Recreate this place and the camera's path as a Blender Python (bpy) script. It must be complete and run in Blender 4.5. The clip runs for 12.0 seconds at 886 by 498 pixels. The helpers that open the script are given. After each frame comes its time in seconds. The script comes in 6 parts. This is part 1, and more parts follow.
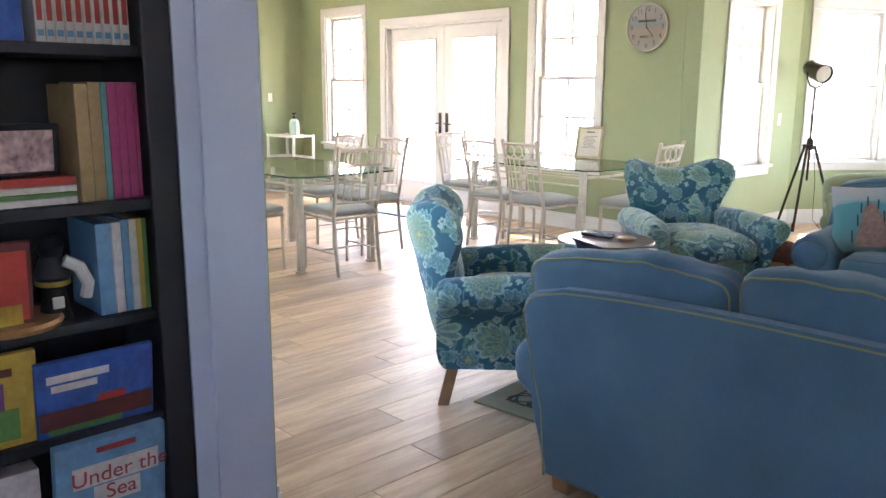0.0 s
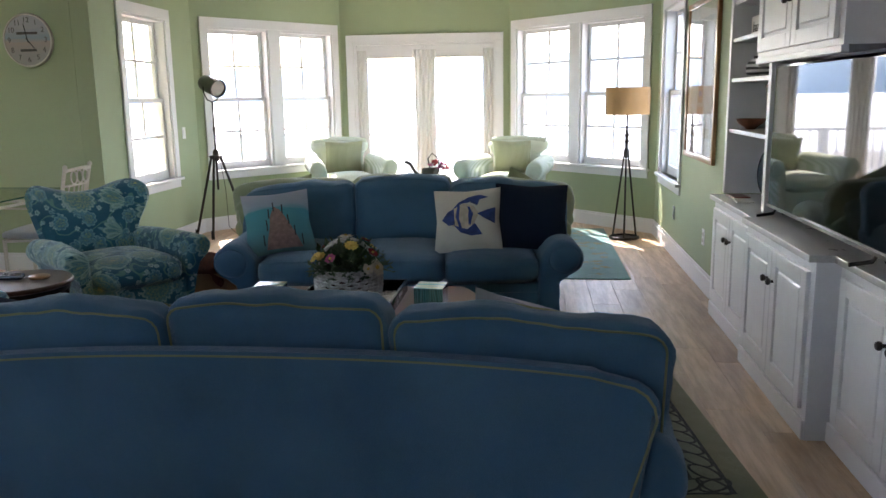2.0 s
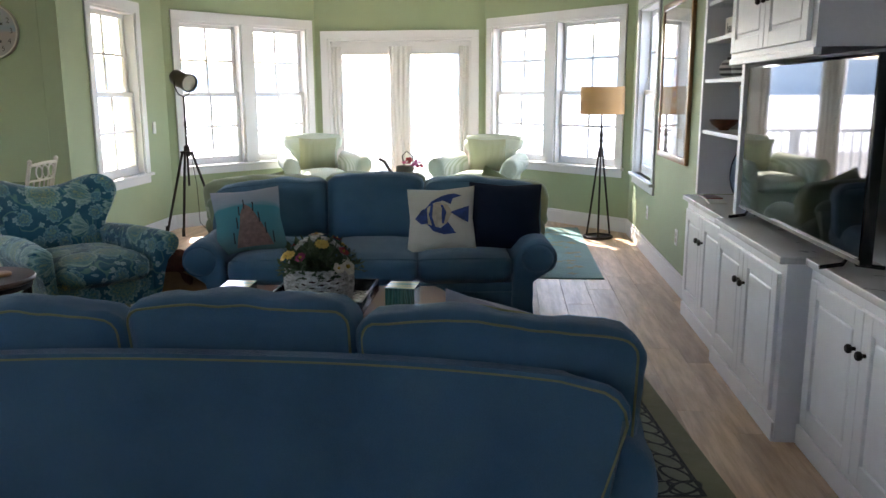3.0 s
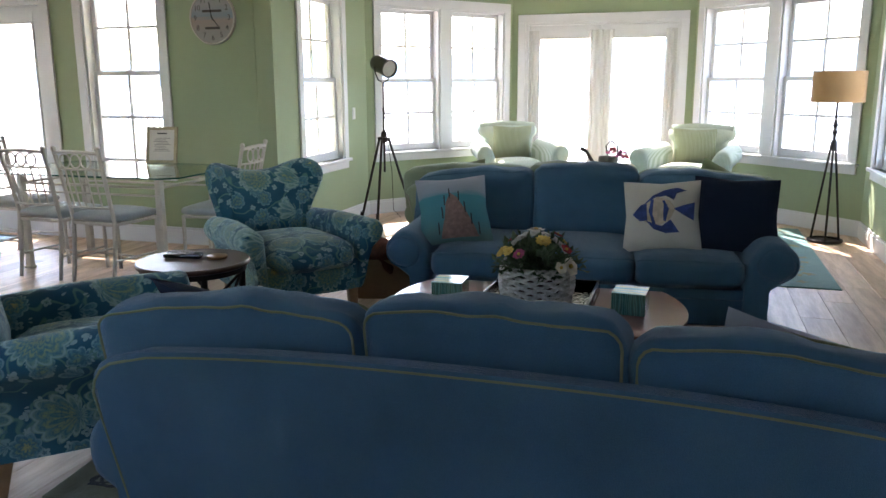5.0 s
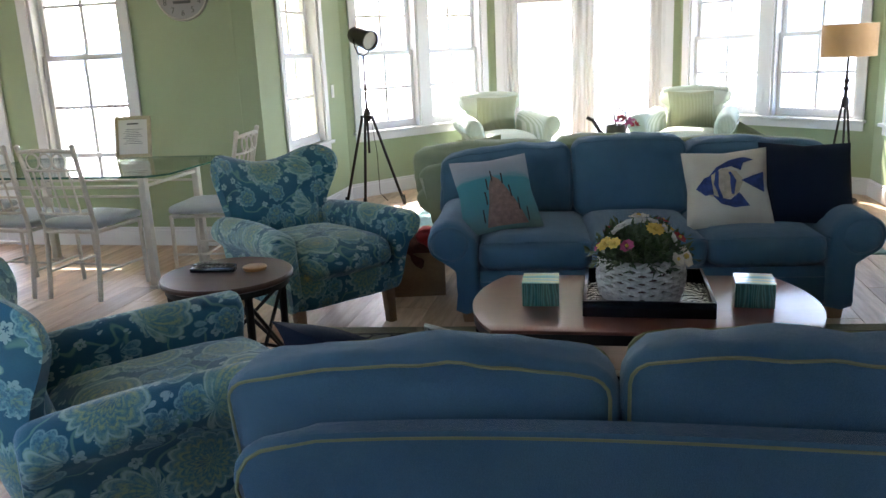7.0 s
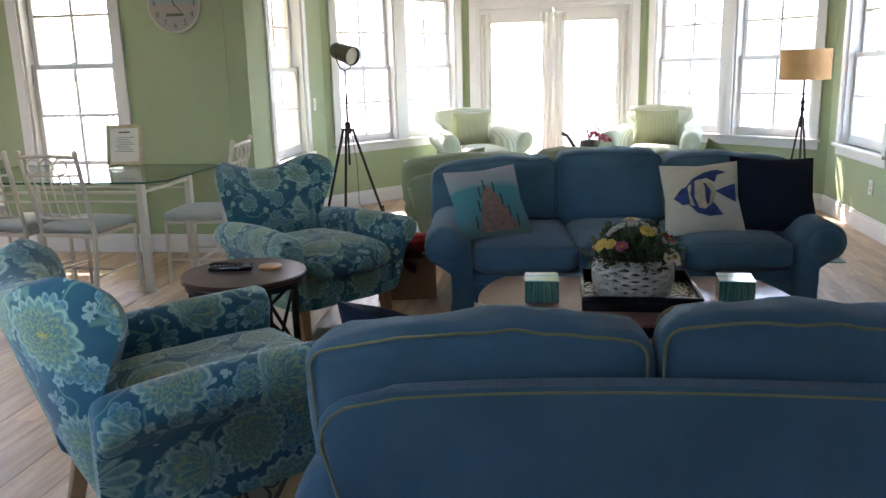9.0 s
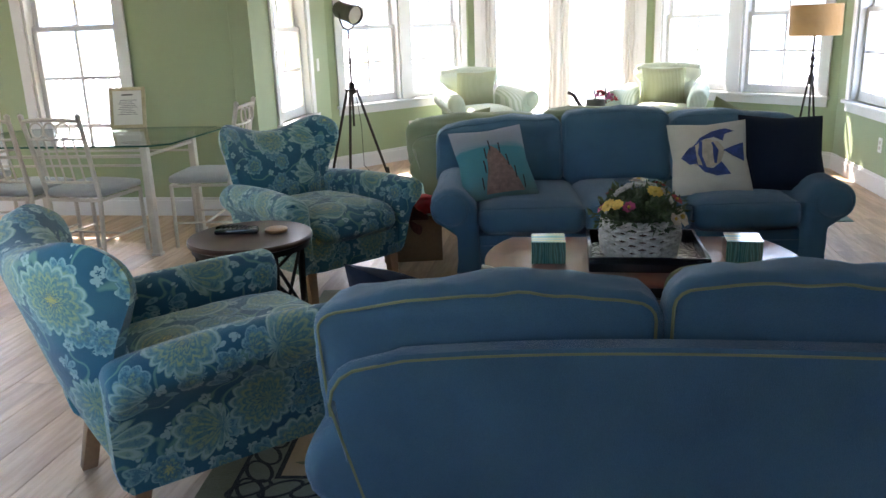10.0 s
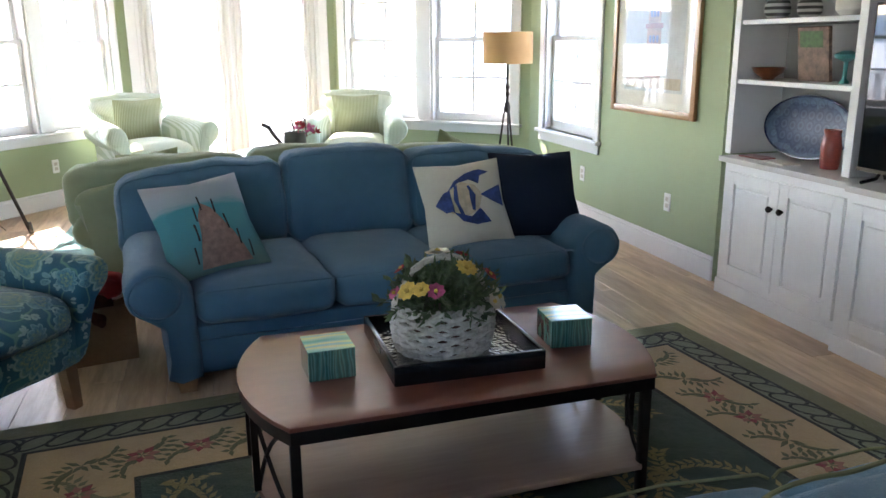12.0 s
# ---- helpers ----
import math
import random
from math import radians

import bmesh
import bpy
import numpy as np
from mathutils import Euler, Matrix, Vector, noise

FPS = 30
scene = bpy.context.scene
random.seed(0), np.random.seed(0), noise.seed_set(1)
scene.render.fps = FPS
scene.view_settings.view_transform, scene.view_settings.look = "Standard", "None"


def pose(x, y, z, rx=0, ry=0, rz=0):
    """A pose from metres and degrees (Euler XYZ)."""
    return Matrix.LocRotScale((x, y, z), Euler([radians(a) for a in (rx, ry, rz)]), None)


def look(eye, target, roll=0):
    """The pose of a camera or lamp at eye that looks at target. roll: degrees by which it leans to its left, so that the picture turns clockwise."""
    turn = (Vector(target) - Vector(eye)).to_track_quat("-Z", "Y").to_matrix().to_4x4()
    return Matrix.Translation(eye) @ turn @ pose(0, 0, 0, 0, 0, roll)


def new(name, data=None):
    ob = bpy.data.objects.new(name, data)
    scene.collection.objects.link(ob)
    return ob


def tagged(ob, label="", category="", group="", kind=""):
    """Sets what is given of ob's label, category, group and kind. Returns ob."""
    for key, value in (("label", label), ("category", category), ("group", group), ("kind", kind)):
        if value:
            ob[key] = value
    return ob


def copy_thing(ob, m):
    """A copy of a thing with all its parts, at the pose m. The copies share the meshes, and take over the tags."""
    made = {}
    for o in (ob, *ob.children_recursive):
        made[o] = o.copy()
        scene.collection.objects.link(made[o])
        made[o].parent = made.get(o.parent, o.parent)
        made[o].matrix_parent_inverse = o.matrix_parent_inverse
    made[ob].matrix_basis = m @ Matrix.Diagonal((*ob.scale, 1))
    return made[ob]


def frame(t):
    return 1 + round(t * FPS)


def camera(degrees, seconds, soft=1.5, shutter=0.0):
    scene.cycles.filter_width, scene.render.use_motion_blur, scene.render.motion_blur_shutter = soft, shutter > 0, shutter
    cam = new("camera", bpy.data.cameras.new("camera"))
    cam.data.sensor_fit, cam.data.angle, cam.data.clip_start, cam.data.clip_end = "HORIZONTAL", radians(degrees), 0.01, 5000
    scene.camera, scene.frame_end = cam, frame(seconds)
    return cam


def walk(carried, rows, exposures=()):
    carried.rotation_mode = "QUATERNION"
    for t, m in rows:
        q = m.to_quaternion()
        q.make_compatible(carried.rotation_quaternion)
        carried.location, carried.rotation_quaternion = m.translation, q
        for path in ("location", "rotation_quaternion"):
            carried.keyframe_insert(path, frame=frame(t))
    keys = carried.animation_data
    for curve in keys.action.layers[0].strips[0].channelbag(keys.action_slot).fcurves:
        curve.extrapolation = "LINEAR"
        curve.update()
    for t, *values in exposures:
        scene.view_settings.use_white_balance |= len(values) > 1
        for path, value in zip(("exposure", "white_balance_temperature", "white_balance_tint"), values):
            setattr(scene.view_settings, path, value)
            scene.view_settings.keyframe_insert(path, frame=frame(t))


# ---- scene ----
# camera and walk
cam = camera(58.3, 12.0)
PATH = [
    (0, (0.031, 0.175, 1.358), (-1.396, 1.52, 0.966), 0.3),
    (0.5, (0.06, 0.259, 1.378), (-1.008, 1.9, 0.972), -0.7),
    (1, (0.065, 0.239, 1.416), (-0.567, 2.09, 0.997), -1.2),
    (1.5, (0.054, 0.252, 1.41), (-0.309, 2.179, 1.016), -1.3),
    (2, (0.025, 0.251, 1.407), (-0.196, 2.203, 1.032), -0.9),
    (2.5, (0.05, 0.275, 1.409), (-0.068, 2.236, 1.032), -0.5),
    (4.5, (-0.146, 0.444, 1.392), (-0.645, 2.336, 0.979), 0.6),
    (5, (-0.254, 0.591, 1.376), (-0.831, 2.462, 0.97), -0.2),
    (5.5, (-0.412, 0.645, 1.366), (-1.03, 2.496, 0.929), -1.1),
    (6, (-0.667, 0.701, 1.384), (-1.21, 2.571, 0.93), -2.1),
    (6.5, (-0.826, 0.814, 1.383), (-1.259, 2.71, 0.919), -2.3),
    (7, (-0.989, 0.925, 1.385), (-1.396, 2.824, 0.908), -2.6),
    (9, (-1.161, 0.649, 1.381), (-1.457, 2.578, 0.941), -1.5),
    (9.5, (-1.125, 0.603, 1.363), (-1.511, 2.504, 0.877), -1.6),
    (10, (-1.167, 0.656, 1.383), (-1.475, 2.559, 0.848), -2.0),
    (10.5, (-1.272, 0.805, 1.398), (-1.343, 2.731, 0.863), -2.0),
    (11, (-1.286, 1.079, 1.394), (-1.227, 3.016, 0.899), -2.0),
    (11.5, (-1.38, 1.377, 1.406), (-1.262, 3.315, 0.927), -1.2),
    (12, (-1.531, 1.665, 1.384), (-0.993, 3.525, 0.883), -0.4),
]
EXPOSE = [(0.0, 4.94, 7160, 24), (0.4, 4.69, 7060, 22), (1.0, 3.84, 6810, 20), (2.5, 3.69, 6710, 19), (5.5, 3.74, 6520, 18), (7.0, 3.94, 6520, 18), (9.5, 3.89, 6760, 19), (10.7, 4.29, 6660, 18), (12.0, 4.22, 6660, 18)]
walk(cam, [(t, look(eye, target, roll)) for t, eye, target, roll in PATH], EXPOSE)

# ---- light ----
world = bpy.data.worlds.new("sky")
world.use_nodes = True
scene.world = world
wn = world.node_tree.nodes
sky = wn.new("ShaderNodeTexSky")
sky.sky_type, sky.sun_disc = "NISHITA", False
SUN_EL, SUN_AZ = 43.0, -20.0          # elevation; degrees from +y towards +x
sky.sun_elevation, sky.sun_rotation = radians(SUN_EL), radians(SUN_AZ)
wn["Background"].inputs["Strength"].default_value = 0.15
world.node_tree.links.new(sky.outputs[0], wn["Background"].inputs["Color"])
sun = new("sun", bpy.data.lights.new("sun", "SUN"))
sun.data.energy, sun.data.angle, sun.data.color = 2.0, radians(0.5), (1.0, 0.95, 0.87)
sd = Vector((math.sin(radians(SUN_AZ)) * math.cos(radians(SUN_EL)), math.cos(radians(SUN_AZ)) * math.cos(radians(SUN_EL)), math.sin(radians(SUN_EL))))
sun.matrix_world = look(sd * 30, (0, 0, 0))
# ---- materials ----
def nodes_of(name):
    m = bpy.data.materials.new(name)
    m.use_nodes = True
    nt = m.node_tree
    return m, nt, nt.nodes["Principled BSDF"]


def put(nt, kind, **kw):
    n = nt.nodes.new(kind)
    for k, v in kw.items():
        n.inputs[k.replace("_", " ")].default_value = v
    return n


def ramp(nt, fac, stops):
    n = nt.nodes.new("ShaderNodeValToRGB")
    e = n.color_ramp.elements
    while len(e) < len(stops):
        e.new(0.5)
    for el, (p, c) in zip(e, stops):
        el.position, el.color = p, (*c, 1)
    nt.links.new(fac, n.inputs[0])
    return n.outputs[0]


def mathn(nt, op, a, b=None):
    n = nt.nodes.new("ShaderNodeMath")
    n.operation = op
    for i, v in enumerate((a, b)):
        if v is None:
            continue
        if isinstance(v, (int, float)):
            n.inputs[i].default_value = v
        else:
            nt.links.new(v, n.inputs[i])
    return n.outputs[0]


def mixc(nt, fac, a, b, blend="MIX"):
    n = nt.nodes.new("ShaderNodeMix")
    n.data_type, n.blend_type = "RGBA", blend
    for i, v in ((0, fac), (6, a), (7, b)):
        if isinstance(v, (int, float)):
            n.inputs[i].default_value = v
        elif isinstance(v, tuple):
            n.inputs[i].default_value = (*v, 1)
        else:
            nt.links.new(v, n.inputs[i])
    return n.outputs[2]


def objco(nt, scale=(1, 1, 1)):
    c = nt.nodes.new("ShaderNodeTexCoord")
    m = put(nt, "ShaderNodeMapping", Scale=scale)
    nt.links.new(c.outputs["Object"], m.inputs[0])
    return m.outputs[0]


def noise_tex(nt, co, scale, detail=4.0, rough=0.55):
    n = put(nt, "ShaderNodeTexNoise", Scale=scale, Detail=detail, Roughness=rough)
    nt.links.new(co, n.inputs["Vector"])
    return n.outputs[0]


def bump(nt, bs, height, strength=0.3, dist=0.01):
    b = put(nt, "ShaderNodeBump", Strength=strength, Distance=dist)
    nt.links.new(height, b.inputs["Height"])
    nt.links.new(b.outputs[0], bs.inputs["Normal"])


def plain(name, col, rough=0.5, metal=0.0, var=0.12, scale=6.0, fine=60.0, bumps=0.08, spec=0.5):
    """Paint, plastic, metal or wood with broad and fine variation."""
    m, nt, bs = nodes_of(name)
    co = objco(nt)
    a, b = noise_tex(nt, co, scale), noise_tex(nt, co, fine, 3)
    lo = tuple(c * (1 - var) for c in col)
    hi = tuple(min(1, c * (1 + var * 0.6)) for c in col)
    nt.links.new(mixc(nt, 0.3, ramp(nt, a, [(0.3, lo), (0.7, hi)]), ramp(nt, b, [(0.35, lo), (0.65, hi)])), bs.inputs["Base Color"])
    nt.links.new(mathn(nt, "ADD", mathn(nt, "MULTIPLY", a, 0.16), rough - 0.08), bs.inputs["Roughness"])
    bs.inputs["Metallic"].default_value = metal
    bs.inputs["Specular IOR Level"].default_value = spec
    if bumps:
        bump(nt, bs, b, bumps, 0.003)
    return m


def cloth(name, col, weave=420.0, var=0.2, rough=0.9, worn=(1.25, 1.2, 1.15), sheen=0.25):
    """Woven upholstery: fine weave, faded patches."""
    m, nt, bs = nodes_of(name)
    co = objco(nt)
    a, b = noise_tex(nt, co, 3.2, 5), noise_tex(nt, co, weave, 2, 0.7)
    lo = tuple(c * (1 - var) for c in col)
    hi = tuple(min(1, c * w) for c, w in zip(col, worn))
    base = ramp(nt, a, [(0.3, lo), (0.5, col), (0.75, hi)])
    nt.links.new(mixc(nt, 0.35, base, ramp(nt, b, [(0.3, tuple(c * 0.6 for c in col)), (0.7, hi)])), bs.inputs["Base Color"])
    bs.inputs["Roughness"].default_value = rough
    bs.inputs["Specular IOR Level"].default_value = 0.2
    bs.inputs["Sheen Weight"].default_value = sheen
    bs.inputs["Sheen Roughness"].default_value = 0.4
    h = mathn(nt, "ADD", mathn(nt, "MULTIPLY", b, 0.5), mathn(nt, "ADD", noise_tex(nt, co, 14.0, 4), noise_tex(nt, co, 4.5, 2)))
    bump(nt, bs, h, 0.5, 0.011)
    return m


def glass(name, tint=(1, 1, 1), gloss=1.0):
    m = bpy.data.materials.new(name)
    m.use_nodes = True
    nt = m.node_tree
    nt.nodes.clear()
    out = nt.nodes.new("ShaderNodeOutputMaterial")
    tr = put(nt, "ShaderNodeBsdfTransparent", Color=(*tint, 1))
    gl = put(nt, "ShaderNodeBsdfGlossy", Roughness=0.01)
    lw = put(nt, "ShaderNodeLayerWeight", Blend=0.5)
    fr = mathn(nt, "ADD", mathn(nt, "MULTIPLY", mathn(nt, "POWER", lw.outputs["Facing"], 5.0), 0.9), 0.04)
    mx = nt.nodes.new("ShaderNodeMixShader")
    nt.links.new(mathn(nt, "MULTIPLY", fr, gloss), mx.inputs[0])
    nt.links.new(tr.outputs[0], mx.inputs[1])
    nt.links.new(gl.outputs[0], mx.inputs[2])
    nt.links.new(mx.outputs[0], out.inputs[0])
    return m


def wall_paint(name, col):
    m, nt, bs = nodes_of(name)
    co = objco(nt)
    a, b = noise_tex(nt, co, 1.1, 3), noise_tex(nt, co, 180, 2)
    nt.links.new(ramp(nt, a, [(0.3, tuple(c * 0.95 for c in col)), (0.7, tuple(c * 1.04 for c in col))]), bs.inputs["Base Color"])
    bs.inputs["Roughness"].default_value = 0.62
    bs.inputs["Specular IOR Level"].default_value = 0.3
    bump(nt, bs, b, 0.12, 0.002)
    return m


def plank_wood():
    m, nt, bs = nodes_of("plank_wood")
    info = nt.nodes.new("ShaderNodeObjectInfo")
    geo = nt.nodes.new("ShaderNodeNewGeometry")
    rnd = mathn(nt, "FRACT", mathn(nt, "ADD", mathn(nt, "MULTIPLY", info.outputs["Random"], 7.31), mathn(nt, "MULTIPLY", geo.outputs["Random Per Island"], 5.17)))
    co = objco(nt, (9, 1.0, 9))
    off = put(nt, "ShaderNodeVectorMath")
    off.operation = "ADD"
    cmb = nt.nodes.new("ShaderNodeCombineXYZ")
    nt.links.new(mathn(nt, "MULTIPLY", rnd, 40.0), cmb.inputs[0])
    nt.links.new(mathn(nt, "MULTIPLY", rnd, 23.0), cmb.inputs[1])
    nt.links.new(co, off.inputs[0])
    nt.links.new(cmb.outputs[0], off.inputs[1])
    grain = noise_tex(nt, off.outputs[0], 3.0, 7, 0.65)
    broad = noise_tex(nt, off.outputs[0], 0.8, 3)
    tone = ramp(nt, rnd, [(0.0, (0.40, 0.275, 0.175)), (0.12, (0.66, 0.475, 0.31)), (0.35, (0.52, 0.365, 0.24)), (0.55, (0.74, 0.55, 0.37)), (0.85, (0.64, 0.455, 0.30)), (1.0, (0.35, 0.24, 0.155))])
    dark = mixc(nt, ramp(nt, grain, [(0.38, (1, 1, 1)), (0.60, (0, 0, 0))]), tone, (0.76, 0.71, 0.66), "MULTIPLY")
    col = mixc(nt, ramp(nt, broad, [(0.45, (0, 0, 0)), (0.72, (0.6, 0.6, 0.6))]), dark, (0.24, 0.165, 0.115))
    nt.links.new(col, bs.inputs["Base Color"])
    nt.links.new(mathn(nt, "ADD", mathn(nt, "MULTIPLY", broad, 0.16), 0.34), bs.inputs["Roughness"])
    bump(nt, bs, grain, 0.05, 0.002)
    return m


M_GREEN = wall_paint("green_wall_paint", (0.325, 0.39, 0.235))
M_CEIL = wall_paint("ceiling_white", (0.84, 0.84, 0.82))
M_PALE = wall_paint("pale_hall_paint", (0.48, 0.555, 0.70))
M_TRIM = plain("white_trim_paint", (0.71, 0.71, 0.71), 0.35, var=0.03, bumps=0.03)
M_CAB = plain("white_cabinet_paint", (0.85, 0.85, 0.85), 0.25, var=0.04, bumps=0.03)
M_CAB.node_tree.links.remove(M_CAB.node_tree.nodes["Principled BSDF"].inputs["Roughness"].links[0])
M_CAB.node_tree.nodes["Principled BSDF"].inputs["Roughness"].default_value = 0.3
M_GREY = plain("light_grey_paint", (0.37, 0.375, 0.38), 0.4, var=0.04, bumps=0.03)
M_PLANK = plank_wood()
M_JOINT = plain("floor_joint", (0.24, 0.17, 0.12), 0.9)
M_PANE = glass("window_glass")
M_IRON = plain("dark_iron", (0.022, 0.016, 0.013), 0.45, 0.6, var=0.3)
M_BLACK = plain("black_paint", (0.012, 0.013, 0.02), 0.5, var=0.3)
M_DENIM = cloth("denim_blue_cloth", (0.064, 0.148, 0.218))
M_PIPE = plain("yellow_green_piping", (0.22, 0.23, 0.12), 0.85, bumps=0.2)
M_NAVY = cloth("navy_velvet", (0.008, 0.015, 0.034), var=0.3, sheen=0.0)
M_FOOT = plain("light_wood", (0.30, 0.17, 0.085), 0.45, var=0.25, scale=14)
M_BRASS = plain("dark_bronze", (0.05, 0.04, 0.035), 0.35, 0.8, var=0.3)
M_PLASTIC = plain("white_plastic", (0.75, 0.75, 0.72), 0.35, var=0.03, bumps=0)


# ---- mesh helpers ----
def link(name, bm, mat, parent=None, label="", smooth=True):
    me = bpy.data.meshes.new(name)
    bmesh.ops.recalc_face_normals(bm, faces=bm.faces[:])
    bm.to_mesh(me)
    bm.free()
    if mat is not None:
        for mm in (mat if isinstance(mat, (list, tuple)) else [mat]):
            me.materials.append(mm)
    if smooth:
        me.shade_smooth()
        me.set_sharp_from_angle(angle=radians(40))
    ob = new(name, me)
    if parent is not None:
        ob.parent = parent
    if label:
        ob["label"] = label
    return ob


def part(name, bm, material, parent, label="", smooth=True):
    return link(name, bm, material, parent, label, smooth)


def thing(name, m, label, category, group="", kind=""):
    e = new(name)
    e.empty_display_size = 0.1
    e.matrix_world = m
    return tagged(e, label, category, group, kind)


def box(bm, x0, x1, y0, y1, z0, z1, bev=0.0, m=None):
    r = bmesh.ops.create_cube(bm, size=1)
    vs = r["verts"]
    for v in vs:
        v.co = Vector(((x0 + x1) / 2 + v.co.x * (x1 - x0), (y0 + y1) / 2 + v.co.y * (y1 - y0), (z0 + z1) / 2 + v.co.z * (z1 - z0)))
    if bev:
        es = list({e for v in vs for e in v.link_edges})
        r2 = bmesh.ops.bevel(bm, geom=es, offset=bev, segments=2, profile=0.5, affect="EDGES")
        vs = list({v for f in r2["faces"] for v in f.verts} | {v for v in vs if v.is_valid})
    if m is not None:
        for v in vs:
            v.co = m @ v.co
    return vs


def boxes(*specs, bev=0.0):
    bm = bmesh.new()
    for s in specs:
        box(bm, *s, bev=bev)
    return bm


def tube(bm, pts, r, seg=8, r1=None, closed=False):
    """A round bar along points."""
    pts = [Vector(p) for p in pts]
    n = len(pts)
    rings = []
    up = None
    for i, p in enumerate(pts):
        a = pts[(i - 1) % n] if (i or closed) else p
        b = pts[(i + 1) % n] if (i < n - 1 or closed) else p
        d = (b - a).normalized()
        if up is None:
            up = d.orthogonal().normalized()
        up = (up - d * up.dot(d)).normalized()
        s = d.cross(up)
        rr = r if r1 is None else r + (r1 - r) * i / (n - 1)
        rings.append([bm.verts.new(p + (up * math.cos(2 * math.pi * k / seg) + s * math.sin(2 * math.pi * k / seg)) * rr) for k in range(seg)])
    for i in range(n if closed else n - 1):
        A, B = rings[i], rings[(i + 1) % n]
        for k in range(seg):
            bm.faces.new((A[k], A[(k + 1) % seg], B[(k + 1) % seg], B[k]))
    if not closed:
        bm.faces.new(rings[0][::-1])
        bm.faces.new(rings[-1])
    return bm


def tubes(paths, r, seg=8, closed=False):
    bm = bmesh.new()
    for p in paths:
        tube(bm, p, r, seg, closed=closed)
    return bm


def lathe(prof, seg=24, cx=0.0, cy=0.0, bm=None):
    """Turned shape from (radius, height) pairs."""
    bm = bm or bmesh.new()
    rings = []
    for r, z in prof:
        if r < 1e-5:
            rings.append([bm.verts.new((cx, cy, z))])
        else:
            rings.append([bm.verts.new((cx + r * math.cos(2 * math.pi * k / seg), cy + r * math.sin(2 * math.pi * k / seg), z)) for k in range(seg)])
    for A, B in zip(rings, rings[1:]):
        for k in range(seg):
            a = [A[k % len(A)], A[(k + 1) % len(A)], B[(k + 1) % len(B)], B[k % len(B)]]
            a = [v for i, v in enumerate(a) if v not in a[:i]]
            if len(a) > 2:
                bm.faces.new(a)
    return bm


def soft(sx, sy, sz, r=0.05, puff=0.03, n=9, wob=0.004, seed=0.0, m=None, bm=None):
    """A stuffed cushion: a rounded block whose broad faces swell and wrinkle a little."""
    own = bm is None
    bm = bm or bmesh.new()
    before = set(bm.verts)
    bmesh.ops.create_cube(bm, size=2)
    es = list({e for v in bm.verts if v not in before for e in v.link_edges})
    bmesh.ops.subdivide_edges(bm, edges=es, cuts=n, use_grid_fill=True)
    h = Vector((sx / 2, sy / 2, sz / 2))
    r = min(r, h.x * 0.98, h.y * 0.98, h.z * 0.98)
    for v in bm.verts:
        if v in before:
            continue
        u = v.co.copy()
        p = Vector((u.x * h.x, u.y * h.y, u.z * h.z))
        q = Vector([max(-(h[i] - r), min(h[i] - r, p[i])) for i in range(3)])
        d = p - q
        if d.length > 1e-9:
            p = q + d.normalized() * r
        fall = [1 - abs(u[i]) ** 2.5 for i in range(3)]
        p.z += puff * fall[0] * fall[1] * (1 if u.z > 0 else -1) * abs(u.z)
        p.y += puff * 0.7 * fall[0] * fall[2] * (1 if u.y > 0 else -1) * abs(u.y)
        p.x += puff * 0.4 * fall[1] * fall[2] * (1 if u.x > 0 else -1) * abs(u.x)
        if wob:
            w = noise.noise_vector(p * 6 + Vector((seed, seed * 1.7, 3))) * wob * 1.3 + noise.noise_vector(p * 17 + Vector((seed, 9, 3))) * wob * 0.6
            p += w
        v.co = m @ p if m is not None else p
    return bm


def pillow(w, h, t, n=14, seed=0.0):
    """A throw pillow standing in the xz plane, pinched at its seams and corners."""
    bm = bmesh.new()
    g = [[[None] * (n + 1) for _ in range(n + 1)] for _ in range(2)]
    for s in (0, 1):
        for i in range(n + 1):
            for j in range(n + 1):
                u, v = 2 * i / n - 1, 2 * j / n - 1
                edge = max(abs(u), abs(v)) > 0.999
                if s and edge:
                    g[1][i][j] = g[0][i][j]
                    continue
                k = ((1 - abs(u) ** 2.2) * (1 - abs(v) ** 2.2)) ** 0.55
                pin = 1 - 0.085 * (1 - abs(u * v)) * max(abs(u), abs(v)) ** 4
                p = Vector((u * w / 2 * pin, (t / 2 * k) * (1 if s else -1), v * h / 2 * pin))
                p += noise.noise_vector(p * 9 + Vector((seed, 2, seed))) * 0.008 * k
                g[s][i][j] = bm.verts.new(p)
    for s in (0, 1):
        for i in range(n):
            for j in range(n):
                q = (g[s][i][j], g[s][i + 1][j], g[s][i + 1][j + 1], g[s][i][j + 1])
                bm.faces.new(q if s == 0 else q[::-1])
    return bm


def prism(outline, y0, y1, bev=0.0, seg=3, bm=None, m=None):
    """An outline in xz, pushed from y0 to y1, its rims rounded."""
    bm = bm or bmesh.new()
    A = [bm.verts.new((x, y0, z)) for x, z in outline]
    B = [bm.verts.new((x, y1, z)) for x, z in outline]
    n = len(outline)
    f0, f1 = bm.faces.new(A[::-1]), bm.faces.new(B)
    for i in range(n):
        bm.faces.new((A[i], A[(i + 1) % n], B[(i + 1) % n], B[i]))
    vs = A + B
    if bev:
        r = bmesh.ops.bevel(bm, geom=list(f0.edges) + list(f1.edges), offset=bev, segments=seg, profile=0.5, affect="EDGES")
        vs = list({v for v in vs if v.is_valid} | set(r["verts"]))
    if m is not None:
        for v in vs:
            v.co = m @ v.co
    return bm


